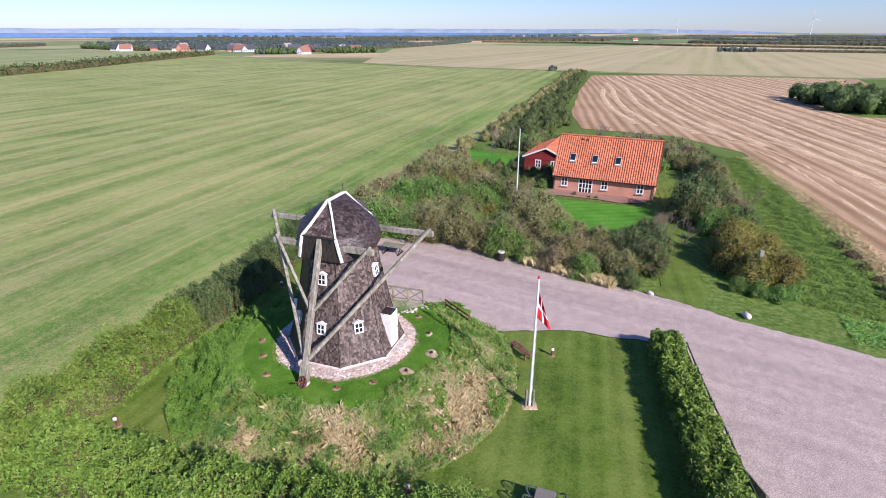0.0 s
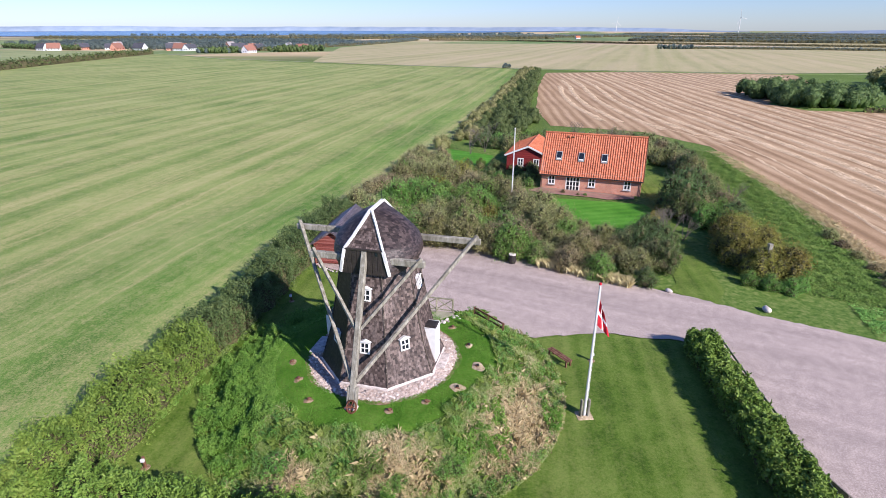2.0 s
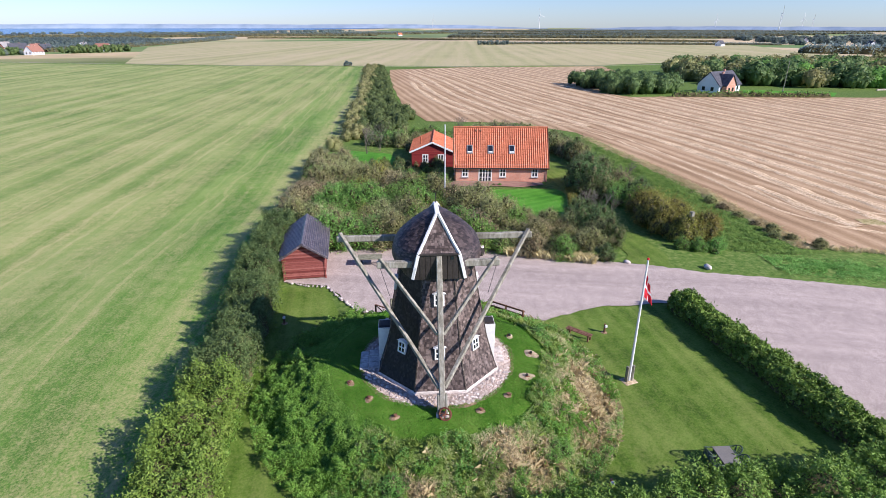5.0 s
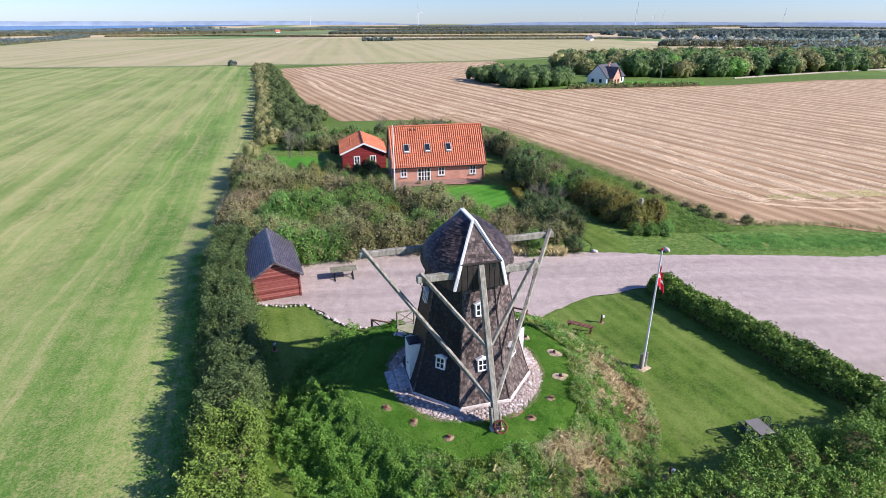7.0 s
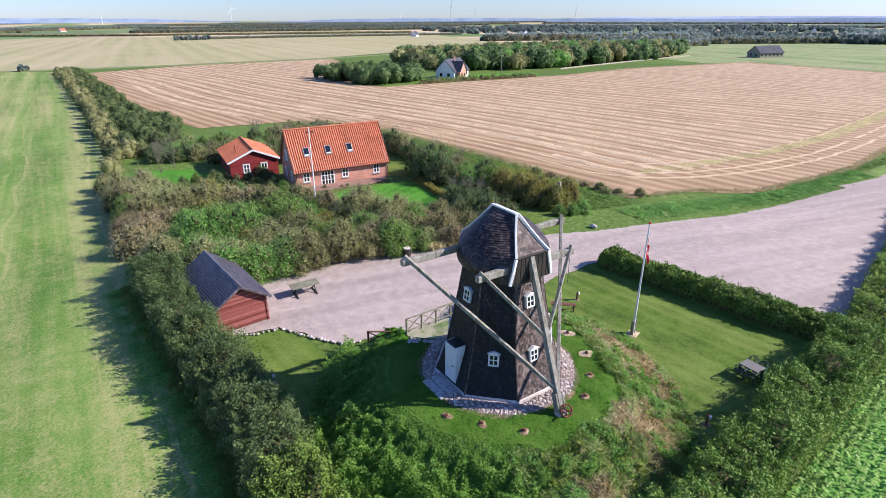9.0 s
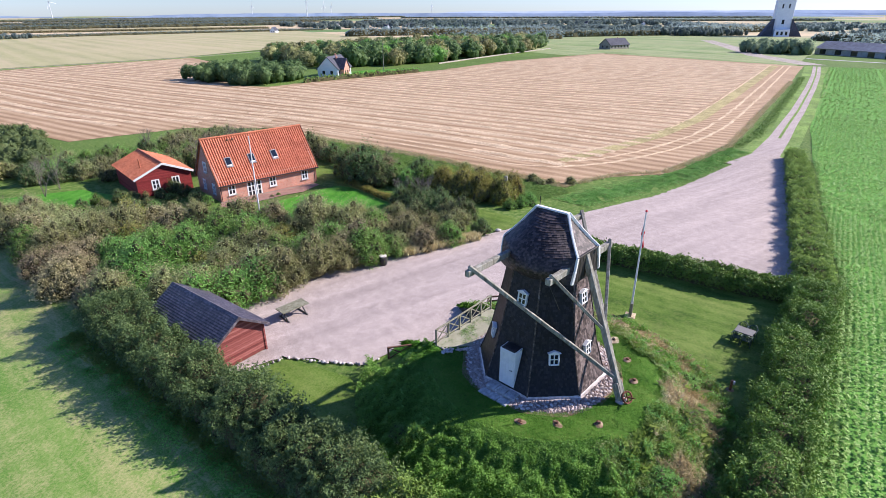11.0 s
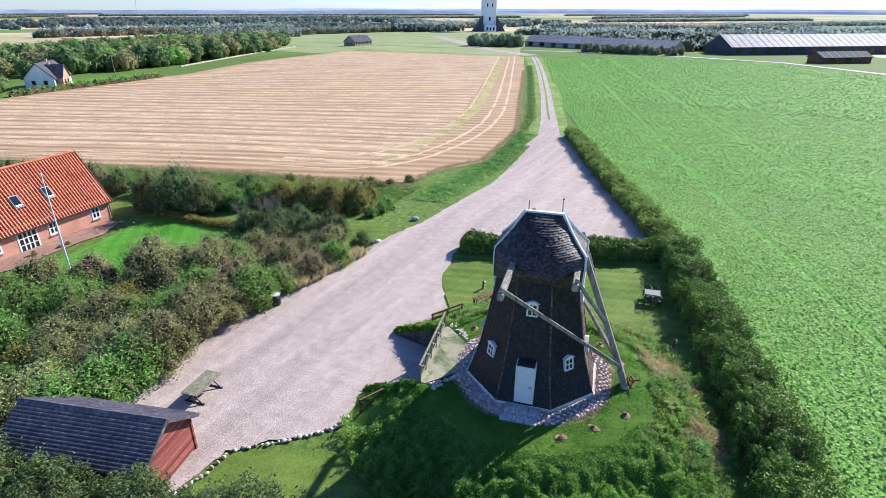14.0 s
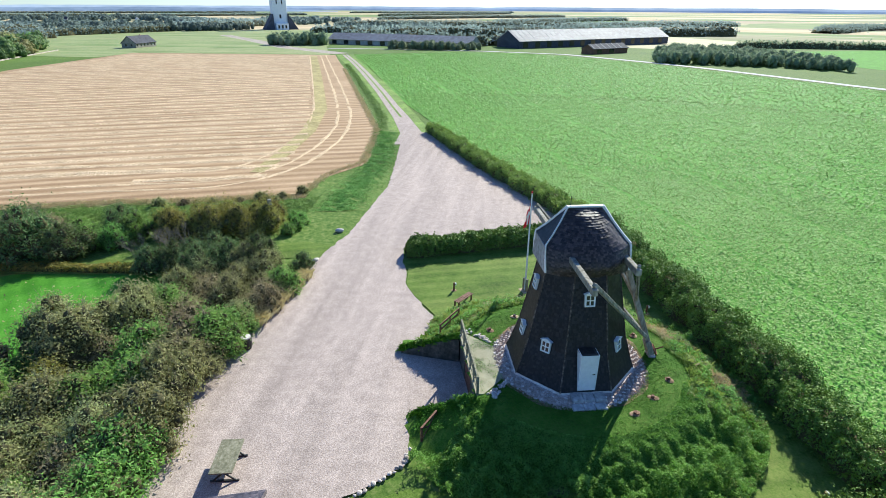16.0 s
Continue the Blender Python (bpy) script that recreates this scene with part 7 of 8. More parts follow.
def garden_chair():
    c = thing("garden_chair", Matrix(), "dark green plastic garden chair", "chair", "chairs round the garden table")
    part("seat", Build().box((-0.24, -0.24, 0.42), (0.24, 0.24, 0.46), cut=0.012), M_greenpaint, c)
    back, arc = Build(), [(0.25 * math.cos(radians(18 * k)), 0.06 + 0.26 * math.sin(radians(18 * k)), 0.66 + 0.2 * math.sin(radians(18 * k))) for k in range(11)]
    for u, w in zip(arc, arc[1:]):
        back.rod(u, w, 0.025, None, 6)
    for k in (2, 4, 5, 6, 8):
        back.rod((arc[k][0] * 0.8, 0.2, 0.45), arc[k], 0.018, None, 5)
    part("backrest", back, M_greenpaint, c)
    for sx in (-1, 1):
        part("armrest", Build().beam((sx * 0.27, -0.2, 0.66), (sx * 0.27, 0.28, 0.68), 0.05, 0.03, 0.008), M_greenpaint, c)
        for sy in (-1, 1):
            part("leg", Build().beam((sx * 0.26, sy * 0.22, 0.0), (sx * 0.24, sy * 0.21, 0.64), 0.04, 0.04, 0.006), M_greenpaint, c)
    return c


def garden_set(x, y, turn):
    z = ground_z(x, y) + 0.05
    m = pose(x, y, z, 0, 0, turn)
    t = thing("garden_table", m, "grey-topped garden table on the lawn", "table")
    part("tabletop", Build().box((-0.52, -0.41, 0.68), (0.52, 0.41, 0.73), cut=0.03), M_tabletop, t, "grey plastic top")
    for sx in (-0.42, 0.42):
        for sy in (-0.33, 0.33):
            part("leg", Build().box((sx - 0.035, sy - 0.035, 0), (sx + 0.035, sy + 0.035, 0.68), cut=0.008), M_greenpaint, t)
    first = garden_chair()
    spots = [(0.27, 0.5, 0), (-0.3, 0.52, 6), (0.28, -0.52, 180), (-0.28, -0.5, 176)]
    for k, (a, b, r) in enumerate(spots):
        mm = m @ pose(a, b, 0, 0, 0, r)
        if k == 0:
            first.matrix_basis = mm
        else:
            copy_thing(first, mm)


garden_set(3.79, 16.47, 71)


def post_light(x, y, label="short brown post with a lamp"):
    t = thing("post_lamp", pose(x, y, ground_z(x, y) + 0.05), label, "garden lamp", "post lamps on the lawn")
    part("post", Build().rod((0, 0, -0.05), (0, 0, 0.62), 0.07, 0.065, 10), M_brownwood, t)
    part("lamp", Build().box((-0.09, -0.16, 0.42), (0.09, -0.05, 0.58), cut=0.02), M_stalk, t, "small white lamp")
    part("soil_patch", Build().rod((0, 0, -0.03), (0, 0, 0.015), 0.24, 0.2, 11), M_soil, t)
    return t


for x, y in ((6.05, 27.95), (-1.8, 17.3), (-16.6, 21.2), (-13.0, 36.8)):
    post_light(x, y)


def anchor(x, y, k):
    t = thing("anchor_stump", pose(x, y, surface_z(x, y), 0, 0, 57 * k), "short weathered stump in a bare patch on the mound", "stump", "stumps round the mill")
    big = 1.35 if k in (2, 3) else 0.85
    b = Build()
    n = 14
    vs = [(0, 0, 0.1)] + [((0.3 + 0.05 * math.sin(4 * math.pi * i / n + k)) * big * math.cos(2 * math.pi * i / n), (0.24 + 0.04 * math.cos(6 * math.pi * i / n + k)) * math.sin(2 * math.pi * i / n) * big, 0.03) for i in range(n)]
    b.add(vs, [(0, 1 + i, 1 + (i + 1) % n) for i in range(n)])
    part("bare_patch", b, M_sand if k in (1, 2, 3) else M_soil, t, "trodden sandy patch" if k in (1, 2, 3) else "bare soil")
    part("stump", Build().rod((0, 0, -0.05), (0.03, 0.02, 0.17), 0.09, 0.075, 9), M_black if k in (1, 2, 3) else M_brownwood, t)
    part("iron_ring", Build().rod((-0.1, 0.12, 0.05), (0.1, 0.12, 0.12), 0.03, None, 5), M_iron, t)


for k, (x, y) in enumerate(((-2.1, 29.3), (-1.35, 27.25), (-1.1, 25.25), (-2.35, 23.55), (-3.95, 22.6), (-5.7, 22.05), (-9.55, 23.1), (-10.3, 24.8), (-10.85, 26.35))):
    anchor(x, y, k)


def barrel(x, y):
    t = thing("barrel", pose(x, y, ground_z(x, y) + 0.06), "dark wooden barrel with a pale lid beside the shrubs", "barrel")
    b, n = Build(), 14
    for z, r in ((0, 0.27), (0.25, 0.33), (0.5, 0.33), (0.78, 0.28)):
        b.v += [(r * math.cos(2 * math.pi * i / n), r * math.sin(2 * math.pi * i / n), z) for i in range(n)]
    b.f = [(k * n + i, k * n + (i + 1) % n, (k + 1) * n + (i + 1) % n, (k + 1) * n + i) for k in range(3) for i in range(n)] + [tuple(range(n - 1, -1, -1))]
    part("staves", b, M_black, t)
    part("lid", Build().rod((0, 0, 0.76), (0, 0, 0.84), 0.3, 0.29, 14), M_limewash, t, "pale lid")
    for z in (0.2, 0.56):
        part("hoop", Build().rod((0, 0, z), (0, 0, z + 0.05), 0.34, None, 14), M_darkmetal, t)


barrel(4.1, 42.35)

rock_meshes = []
for k in range(4):
    s = Build()
    lumpy_ball(s, (0, 0, 2.0), 0.5, 37.0 + 4 * k, 0.7, 6, 9)
    s.v = [(x, y, z - 2.0) for x, y, z in s.v]
    rock_meshes.append(s.mesh("stone", M_limewash if k % 2 == 0 else M_stone, True))
for x, y, s in ((14.75, 36.3, 0.6), (20.3, 33.1, 0.78)):
    whole("boulder", rock_meshes[0], None, "pale boulder in the grass beside the gravel", "boulder", "boulders by the gravel", m=Matrix.LocRotScale((x, y, ground_z(x, y) + 0.15), Euler((0.2, 0, x)), (s, s * 0.75, s * 0.8)))
rng = random.Random(13)
edge = [(-11.9, 42.9), (-10.6, 41.7), (-9.5, 41.25), (-9.2, 40.6), (-8.7, 38.6), (-8.1, 36.7), (-7.1, 35.9)]
for (x0, y0), (x1, y1) in zip(edge, edge[1:]):
    n = int(math.hypot(x1 - x0, y1 - y0) / 0.24)
    for i in range(n):
        t = (i + rng.uniform(-0.2, 0.2)) / n
        x, y, s = x0 + (x1 - x0) * t + rng.uniform(-0.06, 0.06), y0 + (y1 - y0) * t + rng.uniform(-0.06, 0.06), rng.uniform(0.16, 0.28)
        whole("kerb_stone", rock_meshes[rng.randrange(4)], None, "pale field stone edging the gravel", "stone", "stones along the gravel edge", m=Matrix.LocRotScale((x, y, ground_z(x, y) + 0.08), Euler((rng.uniform(0, 1), 0, rng.uniform(0, 6))), (s, s * rng.uniform(0.7, 1), s * 0.8)))
for a, b in (((-1.95, 30.7), (-4.3, 29.55)), ((-7.05, 32.1), (-5.9, 29.9))):
    for i in range(34):
        t = rng.random()
        x, y, s = a[0] + (b[0] - a[0]) * t + rng.uniform(0.0, 0.45) * (1 if a[0] > -3 else -1), a[1] + (b[1] - a[1]) * t + rng.uniform(-0.4, 0.1), rng.uniform(0.15, 0.28)
        whole("edge_stone", rock_meshes[rng.randrange(4)], None, "pale rounded stone beside the bridge slab", "stone", "stones along the slab", m=Matrix.LocRotScale((x, y, TOP + 0.03), Euler((rng.uniform(0, 1), 0, rng.uniform(0, 6))), (s, s * 0.85, s * 0.7)))

# the low rail fence behind the lawn hedge
f = thing("rail_fence", pose(0, 0, 0), "low dark green rail fence along the hedge", "fence")
fp = [(14.15, 28.2), (13.7, 25.6), (13.3, 23.0), (12.95, 20.4), (12.55, 17.8), (12.2, 15.2)]
for x, y in fp:
    part("post", Build().box((x - 0.05, y - 0.05, -0.1), (x + 0.05, y + 0.05, 0.95), cut=0.01), M_greenpaint, f)
for (x0, y0), (x1, y1) in zip(fp, fp[1:]):
    for z in (0.86, 0.48):
        part("rail", Build().beam((x0, y0, z), (x1, y1, z), 0.05, 0.12, 0.01), M_greenpaint, f)
b = thing("notice_board", pose(12.75, 17.4, 0.02, 0, 0, 98), "grey weathered board leaning beside the rail fence", "board")
part("panel", Build().box((-0.9, -0.05, 0.15), (0.9, 0.02, 0.85), cut=0.012), M_greywood, b)
for sx in (-0.7, 0.7):
    part("leg", Build().box((sx - 0.04, 0.02, -0.05), (sx + 0.04, 0.1, 0.9), cut=0.01), M_greywood, b)
b = thing("nest_box", pose(23.6, 38.6, ground_z(23.6, 38.6)), "small grey box on a post among the shrubs", "nest box")
part("post", Build().rod((0, 0, -0.1), (0, 0, 2.6), 0.05), M_greywood, b)
part("box", Build().box((-0.16, -0.16, 2.5), (0.16, 0.16, 3.0), cut=0.02), M_greywood, b)
rng = random.Random(19)
hedge("bed_hedge", [(16.9, 46.2), (21.2, 53.2), (25.4, 60.2)], 0.5, 0.6, 9000, 0.075, M_leaf_yellow, "low yellow-green planting along the garden lawn", 12, 0.3)
for k in (3, 5, 6):
    x, y = 12.6 + 0.921 * k * 0.95 + rng.uniform(-0.2, 0.2), 67.2 - 0.388 * k * 0.95 + rng.uniform(-0.5, 0.3)
    c = plant(BROWN[k % 2] if k % 2 else GREEN[k % 3], x, y, rng.uniform(0.14, 0.26), rng)
    tagged(c, "small plant beside the paving", "plant", "plants beside the paving")


# ---- the distance ----
M_farroof = plain("dull_red_roof", (0.30, 0.14, 0.10), 0.8)
rng = random.Random(55)


def wood(poly, gap, seed, low, high, tries=3000, mat=None, label="far wood of round green trees"):
    spots = [(x, y, rng.uniform(low, high)) for x, y in scatter(poly, gap, seed, tries)]
    if spots:
        merged("far_wood", spots, mat or (M_leaf_dark if seed < 403 else M_leaf_far_haze), label, 220 if gap < 3.5 else 64 if gap < 15 else 130, 0.42 if gap < 3.5 else 0.7 if gap < 15 else 1.0, 7.5 if gap < 15 else 24.0, 7.0, seed, 0.0)


def tree_row(path, gap, low, high, wide=1.5, mat=None, label="far row of hedge trees"):
    """A far belt of trees: one leafy, uneven ridge."""
    size = 7.5 * (low + high) / 2
    run = sum(math.hypot(x1 - x0, y1 - y0) for (x0, y0), (x1, y1) in zip(path, path[1:]))
    leaf = min(1.1, 0.16 * size + 0.1)
    me = hedge_mesh(path, max(wide, 0.55 * size), size * 0.85, int(min(9000, run * (size + wide) * 0.8 / leaf ** 2 + 200)), leaf, mat or M_leaf_far_haze, int(run) % 97, 0.42, 0.0, max(0.8, size * 0.35))
    whole("tree_row", me, mat or M_leaf_far_haze, label, "trees", kind="stuff")


# the copse with its house
THICKET = [(104, 150), (107, 146), (116, 144), (127, 147), (131, 156), (124, 166), (118, 178), (109, 184), (105, 168)]
merged("thicket", [(x, y, rng.uniform(0.75, 1.05)) for x, y in scatter(THICKET, 3.3, 400, 3000)], M_leaf_dark, "dark low thicket beside the far house", 420, 0.36, 7.0, 6.6, 400)
COPSE = [(160, 166), (174, 152), (186, 140), (215, 134), (300, 120), (372, 127), (385, 134), (350, 172), (300, 202), (235, 222), (205, 226), (180, 206), (166, 190)]
copse_spots = [(x, y, rng.uniform(0.85, 1.5)) for x, y in scatter(COPSE, 5.6, 401, 9000)]
for k, (cm, tone) in enumerate(((M_leaf_olive, "brownish"), (M_leaf_dark, "dark green"), (M_leaf_green, "fresh green"), (M_leaf_olive, "grey-green"))):
    merged("copse", [q for q in copse_spots if (0 if (h := noise.noise((q[0] * 0.045, q[1] * 0.045, 1.0)) + 0.25 * noise.noise((q[0] * 0.3, q[1] * 0.3, 5.0))) < -0.18 else 1 if h < 0.16 else 3 if h < 0.34 else 2) == k], cm, "dense far copse of " + tone + " trees", 420, 0.55, 8.0, 6.6, 401 + k)
tree_row([(116, 137.5), (130, 132.5), (146, 125.5), (162, 119.5)], 2.2, 0.2, 0.28, 0.4, M_leaf_green, "low hedge before the far house")
sheet("copse_lawn", [(138, 136), (150, 129), (166, 121), (178, 128), (160, 142), (146, 146)], 0.07, M_garden, "green lawn beside the far house", "lawn", 6)


def far_house(x, y, turn, L, D, E, R, wall, roof, label, front=None):
    h = thing("far_house", pose(x, y, ground_z(x, y), 0, 0, turn), label, "house", "houses in the distance")
    part("wall", Build().box((0, 0, -0.5), (L, D, E)), wall, h)
    for m in (pose(0, D, 0, 0, 0, -90), pose(L, 0, 0, 0, 0, 90)):
        part("gable_wall", gable(D, E, R, 0.3), front or wall, h, m=m)
    run, rise = D / 2 + 0.4, (R - E) * (D / 2 + 0.4) / (D / 2)
    s, t = math.hypot(run, rise), math.degrees(math.atan2(rise, run))
    for m in (pose(-0.3, -0.4, R - rise, t), pose(L + 0.3, D + 0.4, R - rise, t, 0, 180)):
        part("roof_slope", Build().box((0, 0, 0), (L + 0.6, s + 0.05, 0.2)), roof, h, m=m)
    part("chimney", Build().box((L * 0.6, D / 2 - 0.3, R - 0.8), (L * 0.6 + 0.6, D / 2 + 0.3, R + 0.7), cut=0.05), M_brick, h)
    n = max(2, int(L / 3))
    for i in range(n):
        x0 = L * (i + 0.5) / n
        part("window", Build().box((x0 - 0.5, -0.03, 0.9), (x0 + 0.5, 0.05, 2.1)), M_glass, h)
    for i in (0.3, 0.7):
        part("window", Build().box((-0.03, D * i - 0.5, 0.9), (0.05, D * i + 0.5, 2.1)), M_glass, h)
    return h


far_house(134.6, 137.4, 12, 12.5, 7.5, 2.8, 6.6, M_wash, M_slate, "far house with a white gable and a dark slate roof")
far_house(141.6, 137.2, 102, 5.5, 5.2, 3.0, 6.0, M_brick, M_slate, "red brick wing of the far house with a slate roof")
p = thing("mast", pose(157, 132, ground_z(157, 132)), "grey flagpole beside the far house", "pole")
part("pole", Build().rod((0, 0, 0), (0, 0, 10.5), 0.14, 0.08), M_greywood, p)
f = thing("stone_fence", pose(0, 0, 0), "low pale stone fence along the wood", "fence")
for (x0, y0), (x1, y1) in (((200, 129), (235, 126)), ((235, 126), (275, 122)), ((275, 122), (340, 114))):
    part("wall", Build().beam((x0, y0, ground_z(x0, y0) + 0.2), (x1, y1, ground_z(x1, y1) + 0.2), 0.5, 0.6, 0.1), M_track, f)

far_house(346, 77, -32, 18, 9, 2.6, 6.2, M_greywood, M_slate, "low dark barn alone on the meadow")


def white_tower():
    x, y = 680, -46
    t = thing("white_tower", pose(x, y, ground_z(x, y), 0, 0, 3), "tall whitewashed square tower above a dark house", "tower")
    part("tower_wall", Build().box((-8.2, -8.2, 0), (8.2, 8.2, 52), cut=0.6), M_wash, t)
    part("roof", Build().add([(-8.6, -8.6, 52), (8.6, -8.6, 52), (8.6, 8.6, 52), (-8.6, 8.6, 52), (0, 0, 60)], [(3, 2, 1, 0), (0, 1, 4), (1, 2, 4), (2, 3, 4), (3, 0, 4)]), M_slate, t)
    for z, w in ((12, 2.2), (27, 1.4), (40, 1.4)):
        for dy in (-3.0, 3.0) if z != 12 else (0.0,):
            part("window", Build().box((-8.26, dy - w / 2, z), (-8.1, dy + w / 2, z + 4.2)), M_glass, t)
    part("foot", Build().box((-16, -7, -0.5), (-8.2, 7, 7), cut=0.2), M_wash, t)
    for dy in (-4, 0, 4):
        part("window", Build().box((-16.06, dy - 1, 1.5), (-15.9, dy + 1, 5)), M_glass, t)
    for s in (-1, 1):
        part("house_roof", Build().add([(-12, s * 8.0, 0), (10, s * 8.0, 0), (10, s * 19, 0), (-12, s * 19, 0), (-10, s * 8.2, 17), (8, s * 8.2, 17)], [(0, 1, 2, 3), (3, 2, 5, 4), (0, 3, 4), (1, 5, 2), (0, 4, 5, 1)]), M_slate, t)


white_tower()
wood([(660, 6), (690, -18), (700, 40), (650, 70), (640, 40)], 5, 404, 0.8, 1.4, 1500)
wood([(336, -32), (356, -20), (366, -8), (352, 4), (338, -8)], 3.4, 405, 0.8, 1.3, 900, M_leaf_mid_haze)


def long_barn(x, y, turn, L, D, E, R, wall, roof, label):
    h = thing("barn", pose(x, y, ground_z(x, y), 0, 0, turn), label, "barn", "farm buildings in the distance")
    part("wall", Build().box((0, 0, -0.5), (L, D, E)), wall, h)
    for m in (pose(0, D, 0, 0, 0, -90), pose(L, 0, 0, 0, 0, 90)):
        part("gable_wall", gable(D, E, R, 0.3), wall, h, m=m)
    run, rise = D / 2 + 0.5, (R - E) * (D / 2 + 0.5) / (D / 2)
    s, t = math.hypot(run, rise), math.degrees(math.atan2(rise, run))
    for m in (pose(-0.3, -0.5, R - rise, t), pose(L + 0.3, D + 0.5, R - rise, t, 0, 180)):
        sl = part("roof_slope", Build().box((0, 0, 0), (L + 0.6, s + 0.05, 0.2)), roof, h, m=m)
        for i in range(int(L / 4)):
            part("roof_rib", Build().box((4 * i + 1, 0.1, 0.2), (4 * i + 1.5, s, 0.26)), M_greystone, sl)
    for i in range(int(L / 9)):
        part("opening", Build().box((9 * i + 3, -0.05, 0.3), (9 * i + 6.5, 0.02, E - 0.4)), M_glass, h)
    return h


long_barn(349, -34, -138, 100, 14, 3.2, 6.6, M_greystone, M_fibre, "long low barn with a pale fibre-cement roof")
long_barn(266, -128, -82, 130, 22, 4.0, 9.5, M_slate, M_fibre, "very long farm building with a bright pale roof")
long_barn(214, -141, -80, 26, 8, 2.6, 4.6, M_brownwood, M_slate, "low dark farm shed before the long barn")
wood([(284, -54), (268, -78), (258, -96), (264, -102), (276, -84), (292, -58)], 3.2, 406, 0.5, 0.8, 2500, M_leaf_mid_haze)
wood([(164, -137), (150, -147), (137, -164), (122, -176), (110, -178), (118, -186), (140, -190), (175, -206), (215, -196), (190, -160)], 3.4, 407, 0.6, 0.9, 6000, M_leaf_mid_haze, "dense plantation of grey-green young trees")
wood([(690, -100), (560, -140), (560, -190), (690, -260)], 9, 408, 0.9, 1.3, 2000)
wood([(490, -230), (470, -280), (500, -400), (545, -410), (530, -260)], 9, 409, 0.9, 1.3, 2000)
tree_row([(-228, 276), (-222, 317), (-232, 414), (-238, 560)], 3.4, 0.5, 0.8, 1.5, M_leaf_dark)
tree_row([(-540, 825), (-430, 722), (-372, 690)], 6, 0.7, 0.9, 4, M_leaf_dark)
wood([(-205, 580), (-176, 566), (-160, 590), (-185, 606)], 5, 416, 0.7, 1.0, 400, M_leaf_dark)
wood([(-140, 600), (-118, 590), (-80, 640), (-110, 660)], 6, 417, 0.8, 1.2, 400, M_leaf_dark)
tree_row([(-700, 862), (-685, 950)], 9, 0.7, 0.9, 2)
tree_row([(342, 730), (420, 720), (520, 690), (640, 640), (760, 600)], 6, 0.35, 0.65, 3)
tree_row([(60, 1290), (230, 1250), (420, 1030), (600, 930), (830, 775)], 7, 0.35, 0.75, 4, M_leaf_brown)
wood([(325, 720), (350, 700), (380, 720), (350, 745)], 7, 410, 0.7, 1.0, 300)
tree_row([(-160, 640), (-120, 750), (-60, 950), (30, 1300)], 9, 0.6, 1.0, 10)
wood([(-200, 565), (-150, 580), (-160, 610), (-205, 600)], 7, 411, 0.5, 0.8, 200)
tree_row([(52.9, 318), (56.9, 321)], 1, 0.3, 0.4, 0.2)
wood([(-620, 955), (-366, 705), (-280, 700), (-150, 720), (-60, 960), (-150, 1250), (-560, 1250)], 17, 412, 0.8, 1.3, 4000)
wood([(800, 600), (1000, 420), (1300, 100), (1650, 100), (1500, 800), (1000, 900)], 30, 413, 1.0, 1.7, 4000)
wood([(800, 120), (1000, 80), (1050, 300), (850, 330)], 18, 414, 0.9, 1.4, 1500)
wood([(900, -40), (1300, 60), (1350, 120), (1000, 60)], 20, 421, 1.0, 1.6, 1200)
wood([(900, -110), (1250, -300), (1300, -100), (1000, -60)], 24, 422, 1.0, 1.6, 1200)
tree_row([(236, -266), (222, -300), (196, -350), (150, -440)], 6, 0.6, 0.6, 3, M_leaf_mid_haze)
for k, (x0, y0, x1, y1, c) in enumerate(((1500, 2600, 2900, 1600, 0), (2300, 1300, 2700, -200, 0), (1800, -500, 2200, -1200, 0), (2600, -600, 2700, -1500, 0), (-300, 1700, 600, 1700, 1), (1250, 1650, 1800, 1250, 0), (-900, 1500, 400, 1500, 0), (500, 1250, 1150, 950, 1), (700, 1650, 1500, 1150, 2), (1100, 2000, 2100, 1300, 0), (1500, 1000, 1900, 300, 1), (1700, 250, 2000, -300, 2), (600, -380, 700, -800, 1), (900, -450, 1100, -900, 0), (1300, -350, 1500, -1000, 2), (420, -620, 520, -980, 2), (900, 2300, 2300, 1900, 1), (300, 1750, 900, 1900, 0), (230, -520, 330, -800, 1))):
    tree_row([(x0, y0), ((x0 + x1) / 2 + 40, (y0 + y1) / 2 - 30), (x1, y1)], 7, 0.7, 1.5, 16, M_leaf_far_haze)
for k in range(16):
    x = -420 + 19 * k + rng.uniform(-7, 7)
    y = 700 - 0.16 * (x + 420) + rng.uniform(-30, 24) + (60 if k % 4 == 3 else 0)
    far_house(x, y, rng.choice((-20, 10, 62, 75)) + rng.uniform(-8, 8), rng.uniform(10, 17), rng.uniform(7, 9), 2.9, rng.uniform(6.6, 8.2), M_wash if k % 3 != 2 else M_brick, (M_slate, M_farroof, M_slate, M_fibre)[k % 4], "far village house among trees")
for x, y, turn in ((-152, 570, 60), (-118, 640, -10), (617, 578, 20), (855, 528, 60), (870, 540, 10), (916, 650, -20), (460, 1500, 10), (980, 720, 30), (960, 600, 20), (985, 560, -20), (1310, 270, 40), (1300, 150, 10), (980, 60, 25), (620, 330, 15)):
    far_house(x, y, turn, 12, 8, 2.8, 7.0, M_wash, M_tile if x == 460 else M_farroof if x < 0 else M_slate, "far farmhouse with white walls")


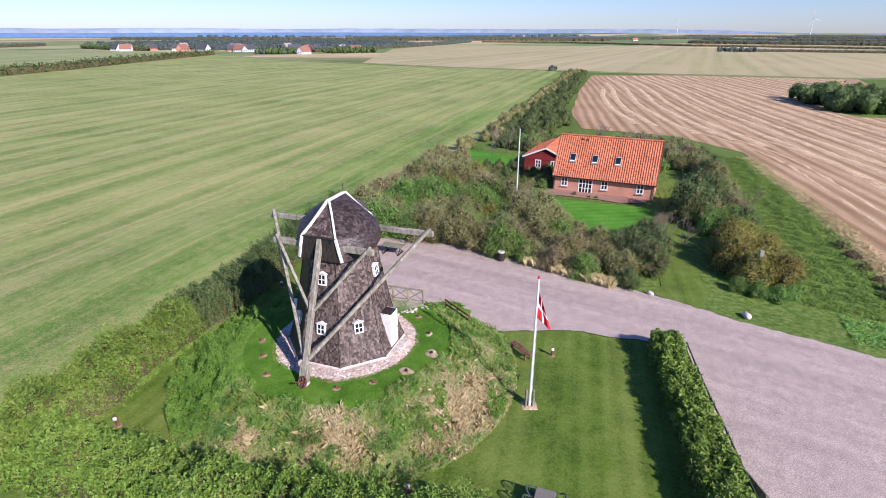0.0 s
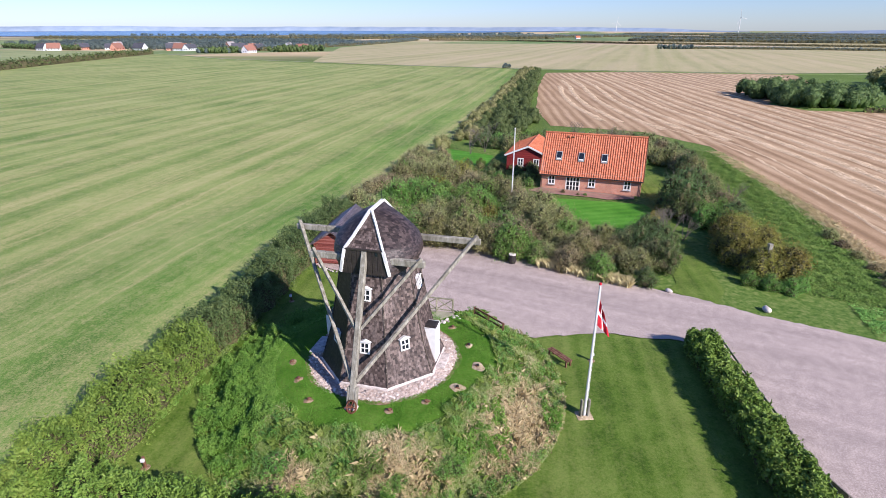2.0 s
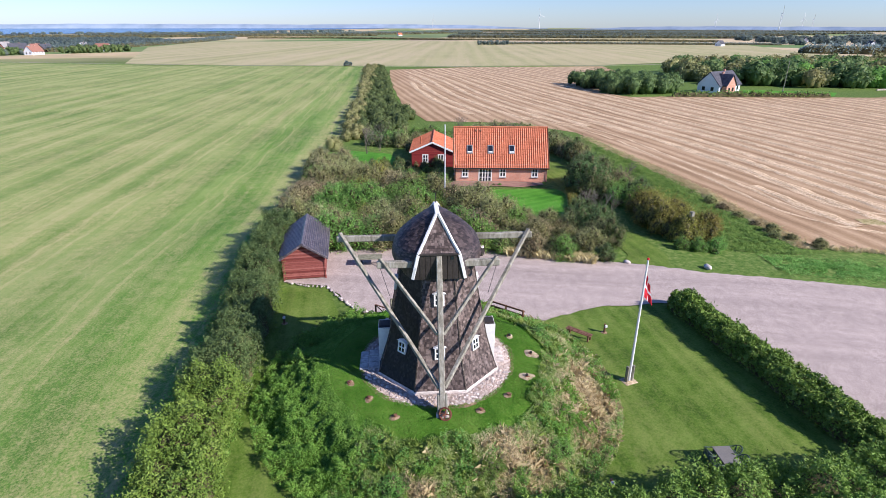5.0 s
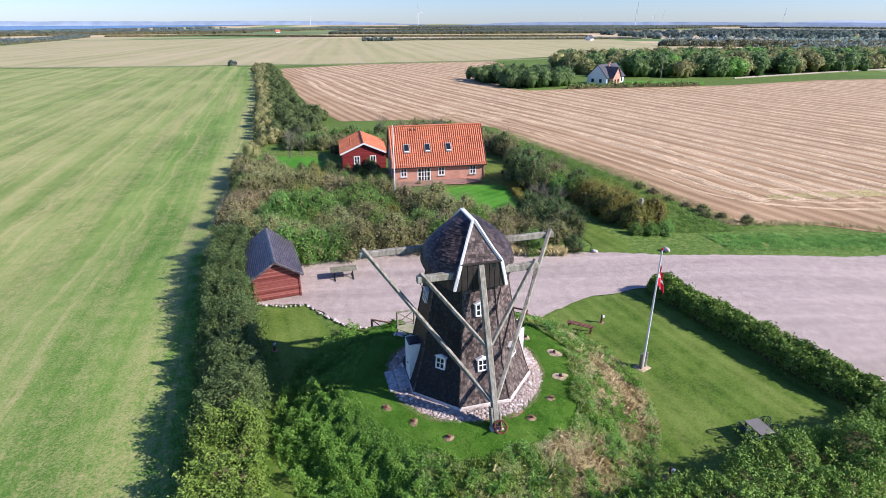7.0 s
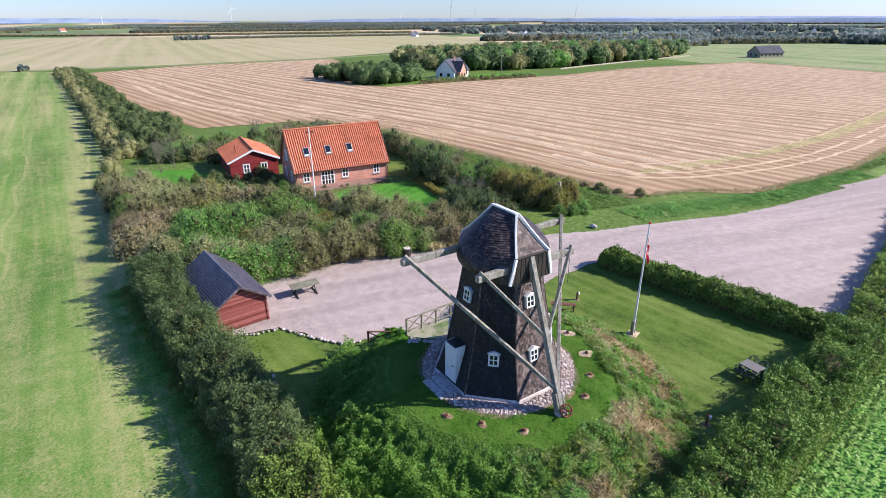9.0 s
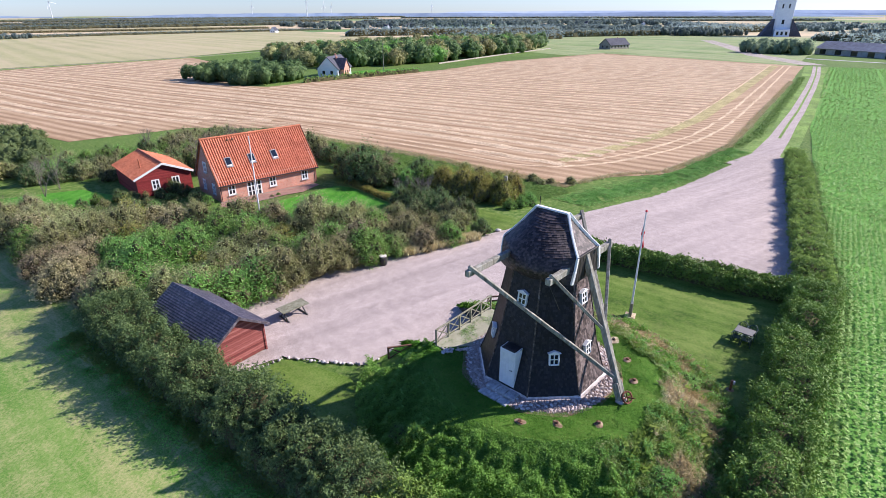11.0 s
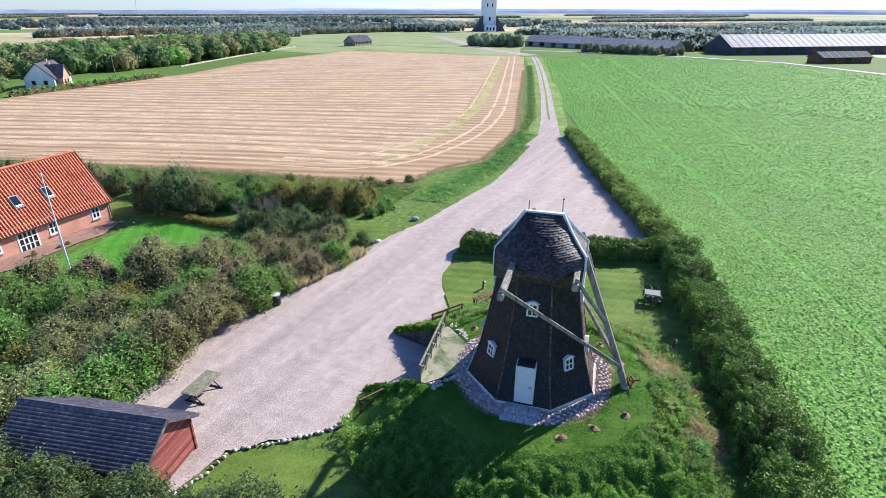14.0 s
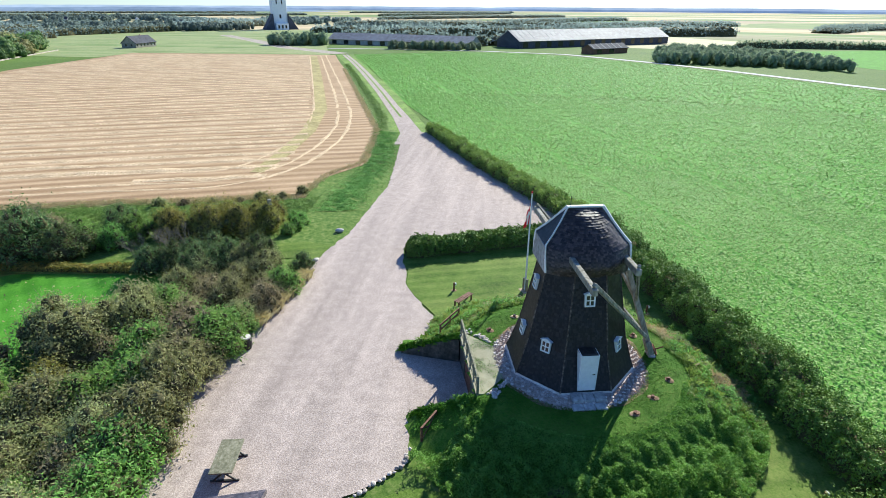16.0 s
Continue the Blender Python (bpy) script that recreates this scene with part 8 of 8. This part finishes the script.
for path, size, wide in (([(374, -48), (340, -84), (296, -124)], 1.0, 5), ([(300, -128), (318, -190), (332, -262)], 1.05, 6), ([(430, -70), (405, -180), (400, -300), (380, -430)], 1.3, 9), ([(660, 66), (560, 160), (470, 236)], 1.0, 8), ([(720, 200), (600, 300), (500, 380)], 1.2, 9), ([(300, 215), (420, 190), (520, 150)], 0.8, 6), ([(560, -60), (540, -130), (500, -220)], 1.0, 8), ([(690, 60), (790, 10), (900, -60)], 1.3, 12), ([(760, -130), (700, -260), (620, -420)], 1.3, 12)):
    tree_row(path, 4, size, size, wide, M_leaf_far_haze, "dense belt of trees round the far farm")


def turbine(x, y, h, turn):
    t = thing("wind_turbine", pose(x, y, ground_z(x, y), 0, 0, turn), "slender white wind turbine on the horizon", "wind turbine", "wind turbines on the horizon")
    part("tower", Build().rod((0, 0, 0), (0, 0, h), h * 0.028, h * 0.016, 10), M_stalk, t)
    part("nacelle", Build().box((-h * 0.02, -h * 0.05, h), (h * 0.02, h * 0.04, h * 1.04), cut=0.3), M_stalk, t)
    for k in range(3):
        a = radians(90 + 120 * k + turn)
        part("blade", Build().beam((0, -h * 0.06, h * 1.02), (h * 0.55 * math.cos(a), -h * 0.06, h * 1.02 + h * 0.55 * math.sin(a)), h * 0.02, h * 0.012, 0.05), M_stalk, t)


for x, y, h, turn in ((1750, 2900, 75, 20), (1250, 3300, 55, -10), (2600, 2050, 80, 35), (2450, 2300, 55, 10), (3100, 2300, 60, 0), (3250, 2350, 60, 40), (3350, 1650, 60, 10)):
    turbine(x, y, h, turn)


def ring(name, r0, z_of, a0, a1, mat, label, depth=400.0, step=1.0):
    """A long low rise far off, between two bearings (degrees from +x)."""
    b = Build()
    n = int((a1 - a0) / step) + 1
    for i in range(n):
        a = radians(a0 + (a1 - a0) * i / (n - 1))
        h = -9 + (z_of(a) + 9) * smooth_step(min(i, n - 1 - i) * step / 9.0)
        for r, z in ((r0, -16.0), (r0 + 30, h * 0.55 - 8), (r0 + 70, h), (r0 + depth, h - 3)):
            b.v.append((r * math.cos(a), r * math.sin(a), z))
    b.f = [(4 * i + j, 4 * i + j + 1, 4 * i + j + 5, 4 * i + j + 4) for i in range(n - 1) for j in range(3)]
    return whole(name, b, mat, label, "backdrop", kind="structure")


def rise(base, swing, k):
    return lambda a: base + swing * noise.noise((math.cos(a) * k, math.sin(a) * k, 2.0)) + 0.35 * swing * noise.noise((math.cos(a) * k * 6, math.sin(a) * k * 6, 4.0))


ring("far_shore", 4450, rise(15, 7, 5), 58, 160, M_farwood_haze, "long dark wooded shore across the water", 300, 0.4)
ring("far_rise", 3300, rise(7, 6, 6), -12, 58, M_farwood_haze, "low wooded rise on the horizon", 400, 0.4)
ring("far_hills", 4300, rise(15, 8, 5), -75, 30, M_farhill_haze, "low hills on the horizon in a blue haze colour", 400, 0.4)
sea = []
for r, sweep in ((1, (152, 128, 104, 96, 88, 80, 74)), (0, (74, 104, 152))):
    for k, a in enumerate(sweep):
        d = (2350, 2150, 2020, 2250, 2600, 3300, 4200)[k] if r else 4500
        sea.append((d * math.cos(radians(a)), d * math.sin(radians(a))))
sheet("sea", sea, 1.2, M_water, "blue sound between the fields and the far shore", "water", 200)
wood([(-900, 1960), (100, 1910), (300, 2060), (600, 2560), (500, 2660), (0, 2040), (-900, 2040)], 30, 415, 0.9, 1.3, 2500)
